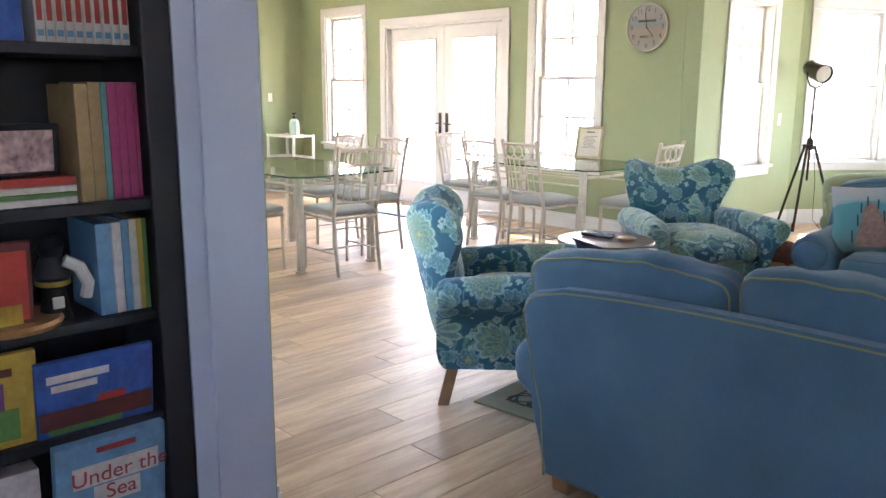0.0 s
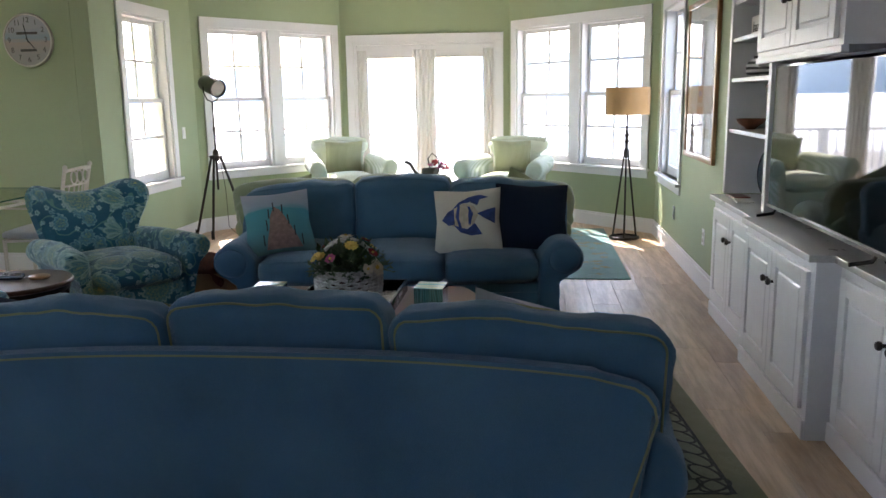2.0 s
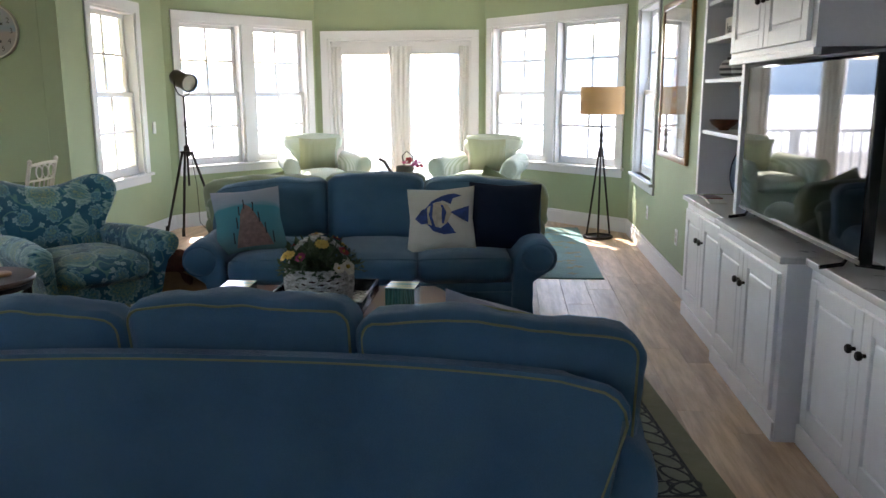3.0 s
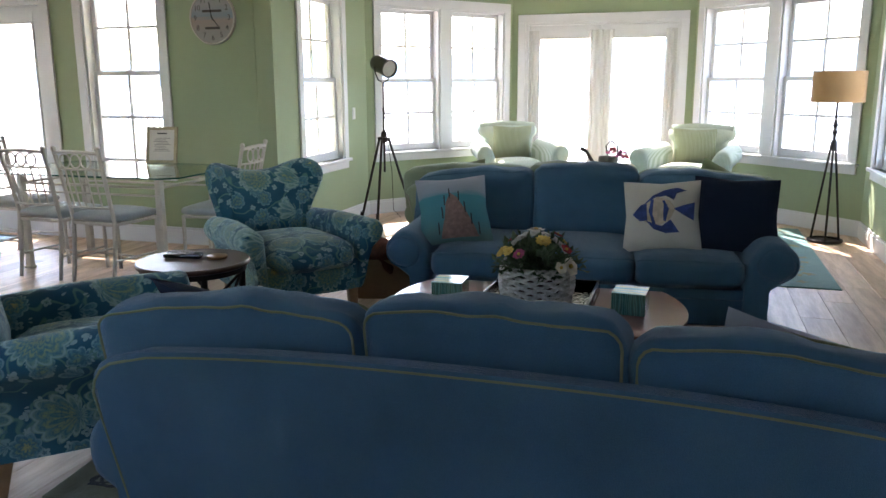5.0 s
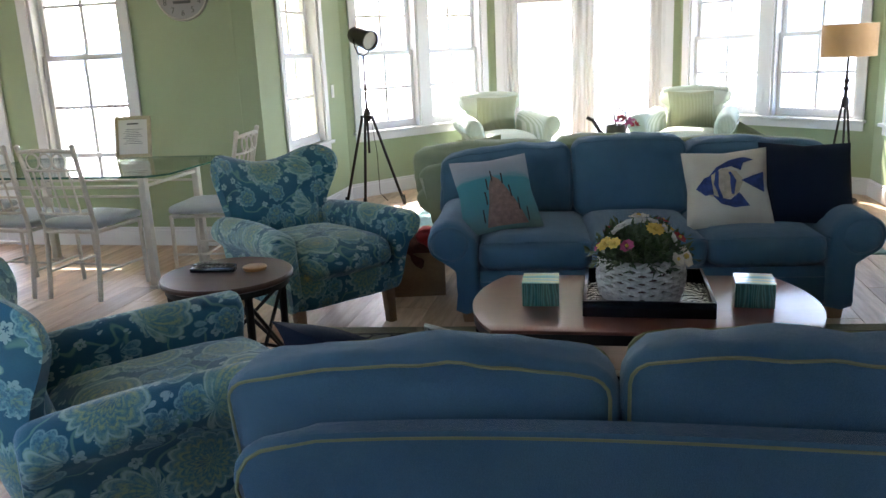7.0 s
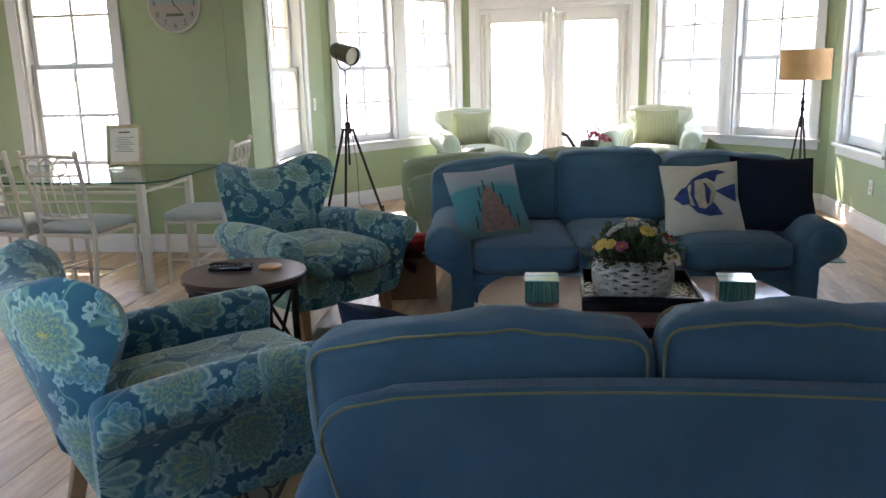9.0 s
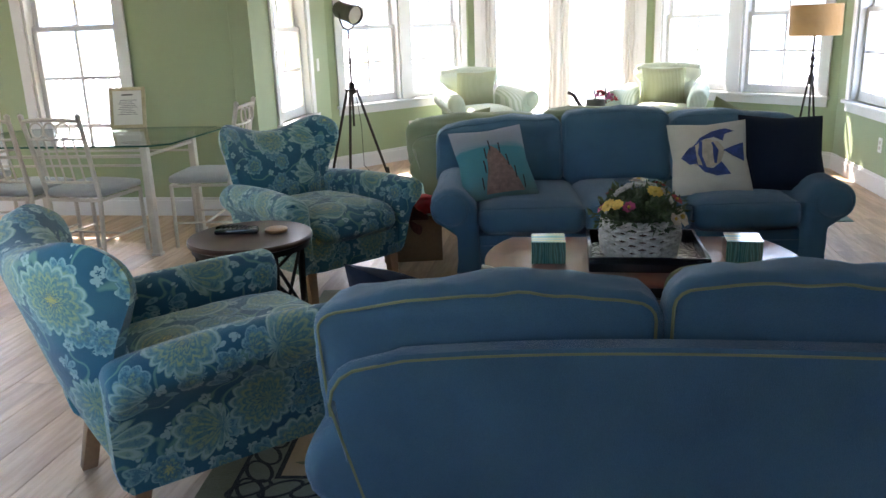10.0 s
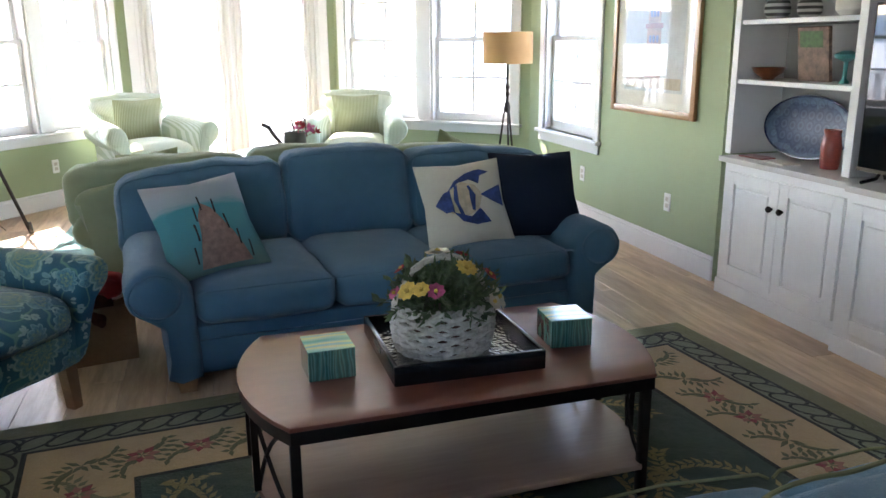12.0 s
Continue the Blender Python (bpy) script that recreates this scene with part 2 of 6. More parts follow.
def slab(outline, z0, z1, bev=0.0, seg=2):
    """An outline in xy, raised from z0 to z1."""
    bm = bmesh.new()
    prism([(x, y) for x, y in outline], -z1, -z0, bev, seg, bm, Matrix(((1, 0, 0, 0), (0, 0, 1, 0), (0, -1, 0, 0), (0, 0, 0, 1))))
    return bm


def curve(pts, n=6):
    """Closed smooth line through points of a plane."""
    out, N = [], len(pts)
    for i in range(N):
        a, b, c, d = (Vector(pts[(i + k) % N]) for k in (-1, 0, 1, 2))
        for k in range(n):
            t = k / n
            p = 0.5 * (2 * b + (c - a) * t + (2 * a - 5 * b + 4 * c - d) * t * t + (3 * b - a - 3 * c + d) * t ** 3)
            out.append((p.x, p.y))
    return out


def mirrored(half):
    """A closed outline from its right half, listed from the bottom upwards."""
    return half + [(-x, z) for x, z in half[::-1] if x > 1e-6]


def padded(outline, th, warp, rings=8, p=5.0, wob=0.003, seed=0.0):
    """An upholstered panel: an outline in xz, swollen to both sides, its rim round, then bent by warp."""
    bm = bmesh.new()
    n = len(outline)
    cx, cz = sum(q[0] for q in outline) / n, sum(q[1] for q in outline) / n
    rows = {}
    for side in (-1, 1):
        for k in range(rings + 1):
            t = (k / rings) ** 0.6
            y = th / 2 * max(0.0, 1 - t ** p) ** 0.5 * side
            if side > 0 and k == rings:
                rows[side, k] = rows[-1, k]
                continue
            ring = []
            for x, z in (outline if k else [(cx, cz)]):
                q = Vector((cx + (x - cx) * t, y, cz + (z - cz) * t))
                q += noise.noise_vector(q * 8 + Vector((seed, seed * 1.3, 0))) * wob
                ring.append(bm.verts.new(warp(q)))
            rows[side, k] = ring
        for k in range(rings):
            A, B = rows[side, k], rows[side, k + 1]
            for i in range(n):
                j = (i + 1) % n
                f = [A[0], B[i], B[j]] if k == 0 else [A[i], B[i], B[j], A[j]]
                bm.faces.new(f if side < 0 else f[::-1])
    return bm


def swept(section, y0, y1, warp, steps=12, round_=0.03):
    """A closed section in xz drawn along y, its ends rounded off, then bent by warp(point, share of the way)."""
    bm = bmesh.new()
    n = len(section)
    cx, cz = sum(q[0] for q in section) / n, sum(q[1] for q in section) / n
    ends = [(0.0, 0.72), (0.3, 0.9), (1.0, 1.0)]
    st = [(y0 + round_ * a, k) for a, k in ends] + [(y0 + round_ + (y1 - y0 - 2 * round_) * i / steps, 1.0) for i in range(1, steps)] + [(y1 - round_ * a, k) for a, k in ends[::-1]]
    rows = []
    for y, k in st:
        g = (y - y0) / (y1 - y0)
        rows.append([bm.verts.new(warp(Vector((cx + (x - cx) * k, y, cz + (z - cz) * k)), g)) for x, z in section])
    for A, B in zip(rows, rows[1:]):
        for i in range(n):
            bm.faces.new((A[i], A[(i + 1) % n], B[(i + 1) % n], B[i]))
    bm.faces.new(rows[0][::-1])
    bm.faces.new(rows[-1])
    return bm


def arm_section(x0, z0, xr, zr, r, xo, dz=0.0):
    """A rolled arm's section: upright inside, a roll on top, drawn in below it."""
    o = [(x0, z0), (x0, (z0 + zr) / 2), (x0, zr - 0.01)]
    o += [(xr + r * math.cos(radians(g)), zr + r * math.sin(radians(g))) for g in range(155, -61, -18)]
    return o + [(xo + 0.012, zr - r * 1.35 - dz), (xo, (z0 + zr) / 2 - 0.03), (xo, z0)]


# ---- structure ----
CEIL = 2.75
XR, XL, YD, YB = 1.27, -3.52, 6.52, 10.02
XW = -9.6


def frame_of(p0, p1):
    """Local frame of a wall: x along it from p0, y out of the room, z up."""
    a = math.degrees(math.atan2(p1[1] - p0[1], p1[0] - p0[0]))
    return pose(p0[0], p0[1], 0, 0, 0, a)


def wall(name, p0, p1, openings, label, th=0.16, mat=None, hi=CEIL, base=True, ext=(0.0, 0.0)):
    """A wall whose room face runs from p0 to p1, the room on its right; openings (u0, u1, z0, z1)."""
    L = math.hypot(p1[0] - p0[0], p1[1] - p0[1])
    us = sorted({-ext[0], L + ext[1], *[o[0] for o in openings], *[o[1] for o in openings]})
    zs = sorted({0.0, hi, *[o[2] for o in openings], *[o[3] for o in openings]})
    bm = bmesh.new()
    for a, b in zip(us, us[1:]):
        run = None
        for c, d in zip(zs, zs[1:]):
            hole = any(o[0] - 1e-6 <= a and b <= o[1] + 1e-6 and o[2] - 1e-6 <= c and d <= o[3] + 1e-6 for o in openings)
            if hole:
                if run:
                    box(bm, a, b, 0, th, *run)
                run = None
            else:
                run = (run[0], d) if run else (c, d)
        if run:
            box(bm, a, b, 0, th, *run)
    ob = link(name, bm, mat or M_GREEN, smooth=False)
    ob.matrix_world = frame_of(p0, p1)
    tagged(ob, label, "wall", kind="structure")
    if base:
        spans, x = [], 0.0
        for o in sorted(o for o in openings if o[2] < 0.05):
            spans.append((x, o[0] - 0.1))
            x = o[1] + 0.1
        spans.append((x, L))
        bb = bmesh.new()
        for a, b in spans:
            if b - a > 0.03:
                box(bb, a, b, -0.018, -0.001, 0.0, 0.125, 0.004)
                box(bb, a, b, -0.012, -0.001, 0.125, 0.15, 0.004)
        t = link("baseboard", bb, M_TRIM, smooth=False)
        t.matrix_world = frame_of(p0, p1)
        tagged(t, "white painted wooden baseboard along the wall", "baseboard", kind="structure")
    return ob


COUNT = {"window": 0, "door": 0}


def window(fr, u0, u1, z0, z1, casing=(True, True)):
    """A white double-hung window, two by two lights in each sash, in the wall frame fr."""
    COUNT["window"] += 1
    w = new("window_%d" % COUNT["window"])
    w.matrix_world = fr @ Matrix.Translation((u0, 0, 0))
    tagged(w, "white double-hung window with muntins in both sashes", "window", kind="structure")
    W, cw = u1 - u0, 0.085
    specs = [(-cw if casing[0] else -0.06, W + (cw if casing[1] else 0.06), -0.02, -0.001, z1, z1 + 0.1)]
    if casing[0]:
        specs.append((-cw, 0, -0.02, -0.001, z0, z1))
    if casing[1]:
        specs.append((W, W + cw, -0.02, -0.001, z0, z1))
    part("casing", boxes(*specs, bev=0.004), M_TRIM, w, smooth=False)
    bm = boxes((-0.02 - cw * casing[0], W + 0.02 + cw * casing[1], -0.05, 0.05, z0 - 0.028, z0), bev=0.006)
    part("window_sill", bm, M_TRIM, w, smooth=False)
    part("apron", boxes((-cw * casing[0], W + cw * casing[1], -0.016, -0.001, z0 - 0.1, z0 - 0.028), bev=0.004), M_TRIM, w, smooth=False)
    part("jamb", boxes((0, 0.02, 0.0, 0.158, z0, z1), (W - 0.02, W, 0.0, 0.158, z0, z1), (0.02, W - 0.02, 0.0, 0.158, z1 - 0.02, z1), (0.02, W - 0.02, 0.051, 0.158, z0, z0 + 0.02)), M_TRIM, w, smooth=False)
    zm = z0 + (z1 - z0) * 0.5
    for nm, a, b, y in (("lower_sash", z0 + 0.02, zm + 0.02, 0.055), ("upper_sash", zm - 0.02, z1 - 0.02, 0.095)):
        st, x0, x1 = 0.042, 0.021, W - 0.021
        bot = 0.06 if nm == "lower_sash" else 0.04
        s = part(nm, boxes((x0, x0 + st, y, y + 0.035, a, b), (x1 - st, x1, y, y + 0.035, a, b), (x0 + st, x1 - st, y, y + 0.035, a, a + bot), (x0 + st, x1 - st, y, y + 0.035, b - 0.04, b), bev=0.003), M_TRIM, w, smooth=False)
        mid, zz = W / 2, (a + bot + b - 0.04) / 2
        part("muntin", boxes((mid - 0.012, mid + 0.012, y + 0.008, y + 0.028, a + bot, b - 0.04), (x0 + st, mid - 0.012, y + 0.008, y + 0.028, zz - 0.012, zz + 0.012), (mid + 0.012, x1 - st, y + 0.008, y + 0.028, zz - 0.012, zz + 0.012)), M_TRIM, s, smooth=False)
        p = part("pane", boxes((x0 + st, x1 - st, y + 0.016, y + 0.02, a + bot, b - 0.04)), M_PANE, s, smooth=False)
        p.visible_shadow = False
    part("sash_lock", boxes((W / 2 - 0.03, W / 2 + 0.03, 0.07, 0.092, zm + 0.0202, zm + 0.034), bev=0.004), M_TRIM, w)
    return w


def french_door(fr, u0, u1, z1, handle=True, stile=0.125):
    """A pair of white glazed doors in one casing."""
    COUNT["door"] += 1
    d = new("door_%d" % COUNT["door"])
    d.matrix_world = fr @ Matrix.Translation((u0, 0, 0))
    tagged(d, "pair of closed white french doors with full glass", "door", kind="structure")
    W, cw = u1 - u0, 0.09
    part("casing", boxes((-cw, W + cw, -0.022, -0.001, z1, z1 + cw), (-cw, 0, -0.022, -0.001, 0, z1), (W, W + cw, -0.022, -0.001, 0, z1), bev=0.005), M_TRIM, d, smooth=False)
    part("jamb", boxes((0, 0.03, 0, 0.158, 0, z1), (W - 0.03, W, 0, 0.158, 0, z1), (0.03, W - 0.03, 0, 0.158, z1 - 0.03, z1), (0.03, W - 0.03, 0.0, 0.158, 0.0, 0.02)), M_TRIM, d, smooth=False)
    mid = W / 2
    for a, b, hs in ((0.032, mid - 0.002, -1), (mid + 0.002, W - 0.032, 1)):
        y = 0.06
        leaf = part("door_leaf", boxes((a, a + stile, y, y + 0.045, 0.022, z1 - 0.032), (b - stile, b, y, y + 0.045, 0.022, z1 - 0.032), (a + stile, b - stile, y, y + 0.045, 0.022, 0.26), (a + stile, b - stile, y, y + 0.045, z1 - 0.17, z1 - 0.032), bev=0.004), M_TRIM, d, smooth=False)
        g0, g1, h0, h1 = a + stile, b - stile, 0.26, z1 - 0.17
        part("glazing_bead", boxes((g0, g0 + 0.018, y - 0.008, y + 0.012, h0, h1), (g1 - 0.018, g1, y - 0.008, y + 0.012, h0, h1), (g0 + 0.018, g1 - 0.018, y - 0.008, y + 0.012, h0, h0 + 0.018), (g0 + 0.018, g1 - 0.018, y - 0.008, y + 0.012, h1 - 0.018, h1)), M_TRIM, leaf, smooth=False)
        p = part("pane", boxes((g0, g1, y + 0.02, y + 0.025, h0, h1)), M_PANE, leaf, smooth=False)
        p.visible_shadow = False
        if handle:
            hx = (b if hs < 0 else a) + 0.055 * (hs if hs > 0 else -1)
            hb = boxes((hx - 0.022, hx + 0.022, y - 0.01, y, 0.86, 1.1), bev=0.004)
            tube(hb, [(hx, y - 0.01, 0.98), (hx, y - 0.05, 0.98), (hx + hs * 0.06, y - 0.055, 0.98), (hx + hs * 0.11, y - 0.05, 0.975)], 0.008)
            part("door_handle", hb, M_BRASS, leaf, "dark bronze lever handle")
    return d


# bay, seen from the room from its left end to its right: the walls run with the room on their right
BL0, BL1, BR1, BR0 = (XL, 8.47), (-2.30, YB), (-0.25, YB), (XR, 8.48)
ZS, ZT = 0.66, 2.18
lenL = math.hypot(BL1[0] - BL0[0], BL1[1] - BL0[1])
lenR = math.hypot(BR1[0] - BR0[0], BR1[1] - BR0[1])


def pair(L):
    """Two windows side by side, with a broad post between them."""
    a, b, post = 0.18, L - 0.13, 0.15
    w = (b - a - post) / 2
    return [(a, a + w, ZS, ZT), (b - w, b, ZS, ZT)]


LWIN = (7.02 - YD, 7.86 - YD, ZS, ZT)
wall("wall_bay_side", (XL, YD + 0.001), BL0, [LWIN], "light green painted wall with one window", ext=(0, 0.06))
window(frame_of((XL, YD + 0.001), BL0), *LWIN)
pl = pair(lenL)
wall("wall_bay_left", BL0, BL1, pl, "light green painted angled bay wall", ext=(0.0, 0.05))
pr = [(lenR - o[1], lenR - o[0], ZS, ZT) for o in pair(lenR)][::-1]
fl, frr = frame_of(BL0, BL1), frame_of(BR1, BR0)
window(fl, *pl[0])
window(fl, *pl[1])
FDX0, FDX1, FDZ = -2.14, -0.41, 2.07
wall("wall_bay_end", BL1, BR1, [(FDX0 - BL1[0], FDX1 - BL1[0], 0, FDZ)], "light green painted wall round the french doors", ext=(0.0, 0.0))
french_door(frame_of(BL1, BR1), FDX0 - BL1[0], FDX1 - BL1[0], FDZ, handle=False, stile=0.11)
wall("wall_bay_right", BR1, BR0, pr, "light green painted angled bay wall", ext=(0.05, 0.06))
window(frr, *pr[0])
window(frr, *pr[1])
RY0 = 5.58
RWIN = (8.48 - 8.14, 8.48 - 7.17, ZS, ZT)
wall("wall_east", BR0, (XR, RY0), [RWIN], "light green painted wall with a window and a picture", ext=(0, 0))
window(frame_of(BR0, (XR, RY0)), *RWIN)
wall("wall_return", (XR + 0.001, RY0), (XR + 0.42, RY0), [], "short green return beside the built-in shelves", base=False, th=0.1)
# The window in this wall is unseen, added to light the bookcase
wall("wall_alcove", (XR + 0.42, RY0), (XR + 0.42, -1.4), [(5.5, 6.15, 1.15, 2.1)], "light grey wall behind the built-in cabinets with an added unseen window", mat=M_GREY, base=False)
window(frame_of((XR + 0.42, RY0), (XR + 0.42, -1.4)), 5.5, 6.15, 1.15, 2.1)
wall("wall_south", (XR + 0.42, -1.4), (-1.95, -1.4), [], "pale wall closing the hall", mat=M_PALE, base=False)
wall("wall_dining", (XW, YD), (XL - 0.001, YD), [(-9.0 - XW, -8.2 - XW, ZS, 2.30), (-7.74 - XW, -5.79 - XW, 0, 2.11), (-5.36 - XW, -4.59 - XW, ZS, 2.30)], "green painted wall with french doors and two windows", ext=(0.16, -0.16))
fd = frame_of((XW, YD), (XL, YD))
window(fd, -9.0 - XW, -8.2 - XW, ZS, 2.30)
french_door(fd, -7.74 - XW, -5.79 - XW, 2.11)
window(fd, -5.36 - XW, -4.59 - XW, ZS, 2.30)
# Both west windows are unseen, added to brighten dining side and cabinets
wall("wall_west", (XW, 1.30), (XW, YD), [(0.4, 1.6, 0.5, 2.3), (1.9, 3.1, 0.5, 2.3)], "light green painted dining room wall with two added unseen windows")
for a, b in ((0.4, 1.6), (1.9, 3.1)):
    window(frame_of((XW, 1.30), (XW, YD)), a, b, 0.5, 2.3)
# Unseen south window, added to throw light on floor and near chair
ADDED_SWIN = [(0.45 + 1.5 * k, 1.55 + 1.5 * k, ZS, 2.3) for k in range(1)]
wall("wall_dining_south", (-1.97, 1.36), (XW, 1.36), ADDED_SWIN, "light green wall behind the bookcase with an added unseen window")
for o in ADDED_SWIN:
    window(frame_of((-1.97, 1.36), (XW, 1.36)), *o)

bm = boxes((XW - 0.2, XR + 0.7, -1.6, YB + 0.2, -0.2, -0.012))
floor = tagged(link("floor", bm, M_JOINT, smooth=False), "light brown hardwood floor of long mixed-tone planks", "floor", kind="structure")
# Beyond the dining wall it is an added unseen roof that cuts the sun
bm = boxes((XW - 0.2, XL - 0.16, 1.2, 8.55, CEIL, CEIL + 0.15), (XL - 0.16, XR + 0.7, 1.2, YB + 0.3, CEIL, CEIL + 0.15), (-2.29, XR + 0.7, -1.6, 1.2, CEIL, CEIL + 0.15))
tagged(link("ceiling", bm, M_CEIL, smooth=False), "flat white painted ceiling, carried on outside as an unseen porch roof", "ceiling", kind="structure")

# ---- pattern materials ----
def floral():
    """Teal upholstery printed with large pale medallions, petals and small white blossoms."""
    m, nt, bs = nodes_of("teal_floral_print")
    co = objco(nt)
    base = ramp(nt, noise_tex(nt, co, 4, 4), [(0.3, (0.010, 0.075, 0.115)), (0.7, (0.024, 0.130, 0.168))])
    lace = noise_tex(nt, co, 85, 3, 0.75)

    def bloom(scale, rnd, petals, amp, edge, warp_amount, shift):
        mp = put(nt, "ShaderNodeMapping", Location=shift)
        nt.links.new(co, mp.inputs[0])
        cc = mp.outputs[0]
        v = put(nt, "ShaderNodeTexVoronoi", Scale=scale, Randomness=rnd)
        nt.links.new(cc, v.inputs["Vector"])
        dif = put(nt, "ShaderNodeVectorMath")
        dif.operation = "SUBTRACT"
        nt.links.new(cc, dif.inputs[0])
        nt.links.new(v.outputs["Position"], dif.inputs[1])
        sep = nt.nodes.new("ShaderNodeSeparateXYZ")
        nt.links.new(dif.outputs[0], sep.inputs[0])
        ang = mathn(nt, "ARCTAN2", sep.outputs[2], mathn(nt, "ADD", sep.outputs[0], mathn(nt, "MULTIPLY", sep.outputs[1], 0.9)))
        pet = mathn(nt, "MULTIPLY", mathn(nt, "ABSOLUTE", mathn(nt, "SINE", mathn(nt, "MULTIPLY", ang, petals))), amp)
        w = mathn(nt, "MULTIPLY", mathn(nt, "SUBTRACT", noise_tex(nt, cc, 9.0, 2), 0.5), warp_amount)
        d = mathn(nt, "SUBTRACT", mathn(nt, "ADD", v.outputs["Distance"], w), pet)
        mask = ramp(nt, d, [(edge, (1, 1, 1)), (edge + 0.012, (0, 0, 0))])
        rim = ramp(nt, mathn(nt, "ABSOLUTE", mathn(nt, "SUBTRACT", d, edge - 0.025)), [(0.010, (1, 1, 1)), (0.022, (0, 0, 0))])
        return d, mask, rim

    d2, k2, r2_ = bloom(9.0, 0.85, 4.0, 0.10, 0.37, 0.28, (3.1, 1.7, 0.4))
    leafy = ramp(nt, d2, [(0.0, (0.34, 0.36, 0.14)), (0.08, (0.05, 0.18, 0.22)), (0.16, (0.20, 0.29, 0.17)), (0.24, (0.08, 0.22, 0.25)), (0.34, (0.15, 0.29, 0.28))])
    col = mixc(nt, k2, base, mixc(nt, ramp(nt, lace, [(0.48, (0, 0, 0)), (0.55, (0.7, 0.7, 0.7))]), leafy, (0.03, 0.12, 0.17)))
    col = mixc(nt, mathn(nt, "MULTIPLY", r2_, 0.6), col, (0.22, 0.36, 0.35))
    vine = ramp(nt, mathn(nt, "ABSOLUTE", mathn(nt, "SUBTRACT", noise_tex(nt, co, 7.5, 1.0, 0.4), 0.5)), [(0.010, (0.75, 0.75, 0.75)), (0.022, (0, 0, 0))])
    col = mixc(nt, mathn(nt, "MULTIPLY", vine, mathn(nt, "SUBTRACT", 1.0, k2)), col, (0.13, 0.27, 0.20))
    d3, k3, _r3 = bloom(17.0, 0.9, 2.5, 0.13, 0.20, 0.05, (0.7, 5.1, 2.3))
    eye = ramp(nt, d3, [(0.0, (0, 0, 0)), (0.02, (0.85, 0.85, 0.85))])
    col = mixc(nt, mathn(nt, "MULTIPLY", mathn(nt, "MULTIPLY", k3, eye), mathn(nt, "SUBTRACT", 1.0, k2)), col, (0.30, 0.42, 0.38))
    d1, k1, r1_ = bloom(4.4, 0.7, 8.0, 0.07, 0.40, 0.12, (0.0, 0.0, 0.0))
    big = ramp(nt, d1, [(0.0, (0.42, 0.36, 0.10)), (0.035, (0.03, 0.12, 0.15)), (0.07, (0.30, 0.35, 0.15)), (0.12, (0.05, 0.16, 0.18)), (0.15, (0.24, 0.32, 0.17)), (0.21, (0.07, 0.19, 0.19)), (0.25, (0.28, 0.34, 0.16)), (0.31, (0.09, 0.22, 0.22)), (0.35, (0.20, 0.32, 0.24))])
    col = mixc(nt, k1, col, mixc(nt, ramp(nt, lace, [(0.50, (0, 0, 0)), (0.57, (0.65, 0.65, 0.65))]), big, (0.04, 0.15, 0.19)))
    col = mixc(nt, mathn(nt, "MULTIPLY", r1_, 0.75), col, (0.30, 0.42, 0.36))
    nt.links.new(col, bs.inputs["Base Color"])
    bs.inputs["Roughness"].default_value = 0.85
    bs.inputs["Specular IOR Level"].default_value = 0.25
    bs.inputs["Sheen Weight"].default_value = 0.3
    bump(nt, bs, mathn(nt, "ADD", noise_tex(nt, co, 300, 2), mathn(nt, "MULTIPLY", noise_tex(nt, co, 10, 3), 1.4)), 0.35, 0.006)
    return m


def stripes(name, a, b, axis=0, freq=52.0):
    m, nt, bs = nodes_of(name)
    co = objco(nt)
    sep = nt.nodes.new("ShaderNodeSeparateXYZ")
    nt.links.new(co, sep.inputs[0])
    s = mathn(nt, "SINE", mathn(nt, "MULTIPLY", sep.outputs[axis], freq * 2 * math.pi / 2))
    col = ramp(nt, mathn(nt, "ADD", mathn(nt, "MULTIPLY", s, 0.5), 0.5), [(0.4, a), (0.6, b)])
    nt.links.new(mixc(nt, 0.15, col, ramp(nt, noise_tex(nt, co, 5), [(0.3, a), (0.7, b)])), bs.inputs["Base Color"])
    bs.inputs["Roughness"].default_value = 0.9
    bump(nt, bs, noise_tex(nt, co, 300, 2), 0.25, 0.003)
    return m


def wood(name, a, b, rough=0.3, axis=(1, 8, 8)):
    m, nt, bs = nodes_of(name)
    co = objco(nt, axis)
    g, br = noise_tex(nt, co, 6, 7, 0.65), noise_tex(nt, co, 1.2, 3)
    nt.links.new(mixc(nt, 0.4, ramp(nt, g, [(0.3, a), (0.7, b)]), ramp(nt, br, [(0.3, a), (0.7, b)])), bs.inputs["Base Color"])
    bs.inputs["Roughness"].default_value = rough
    bs.inputs["Coat Weight"].default_value = 0.6
    bs.inputs["Coat Roughness"].default_value = 0.16
    return m


M_FLORAL = floral()
M_STRIPE = stripes("green_white_stripe", (0.37, 0.43, 0.30), (0.57, 0.60, 0.50), 0, 160.0)
M_TICKING = stripes("olive_ticking_stripe", (0.28, 0.31, 0.17), (0.50, 0.50, 0.36), 0, 150.0)
M_SAGE = cloth("sage_green_cloth", (0.26, 0.31, 0.20))
M_MOSS = cloth("moss_green_cloth", (0.22, 0.25, 0.13))
M_WALNUT = wood("reddish_walnut", (0.15, 0.046, 0.029), (0.21, 0.072, 0.045), 0.34, (1, 3, 3))
M_WALNUT.node_tree.nodes["Principled BSDF"].inputs["Coat Weight"].default_value = 0.7
M_WALNUT.node_tree.nodes["Principled BSDF"].inputs["Coat Roughness"].default_value = 0.15
M_SHELFWOOD = wood("worn_brown_wood", (0.40, 0.265, 0.20), (0.52, 0.36, 0.275), 0.38)
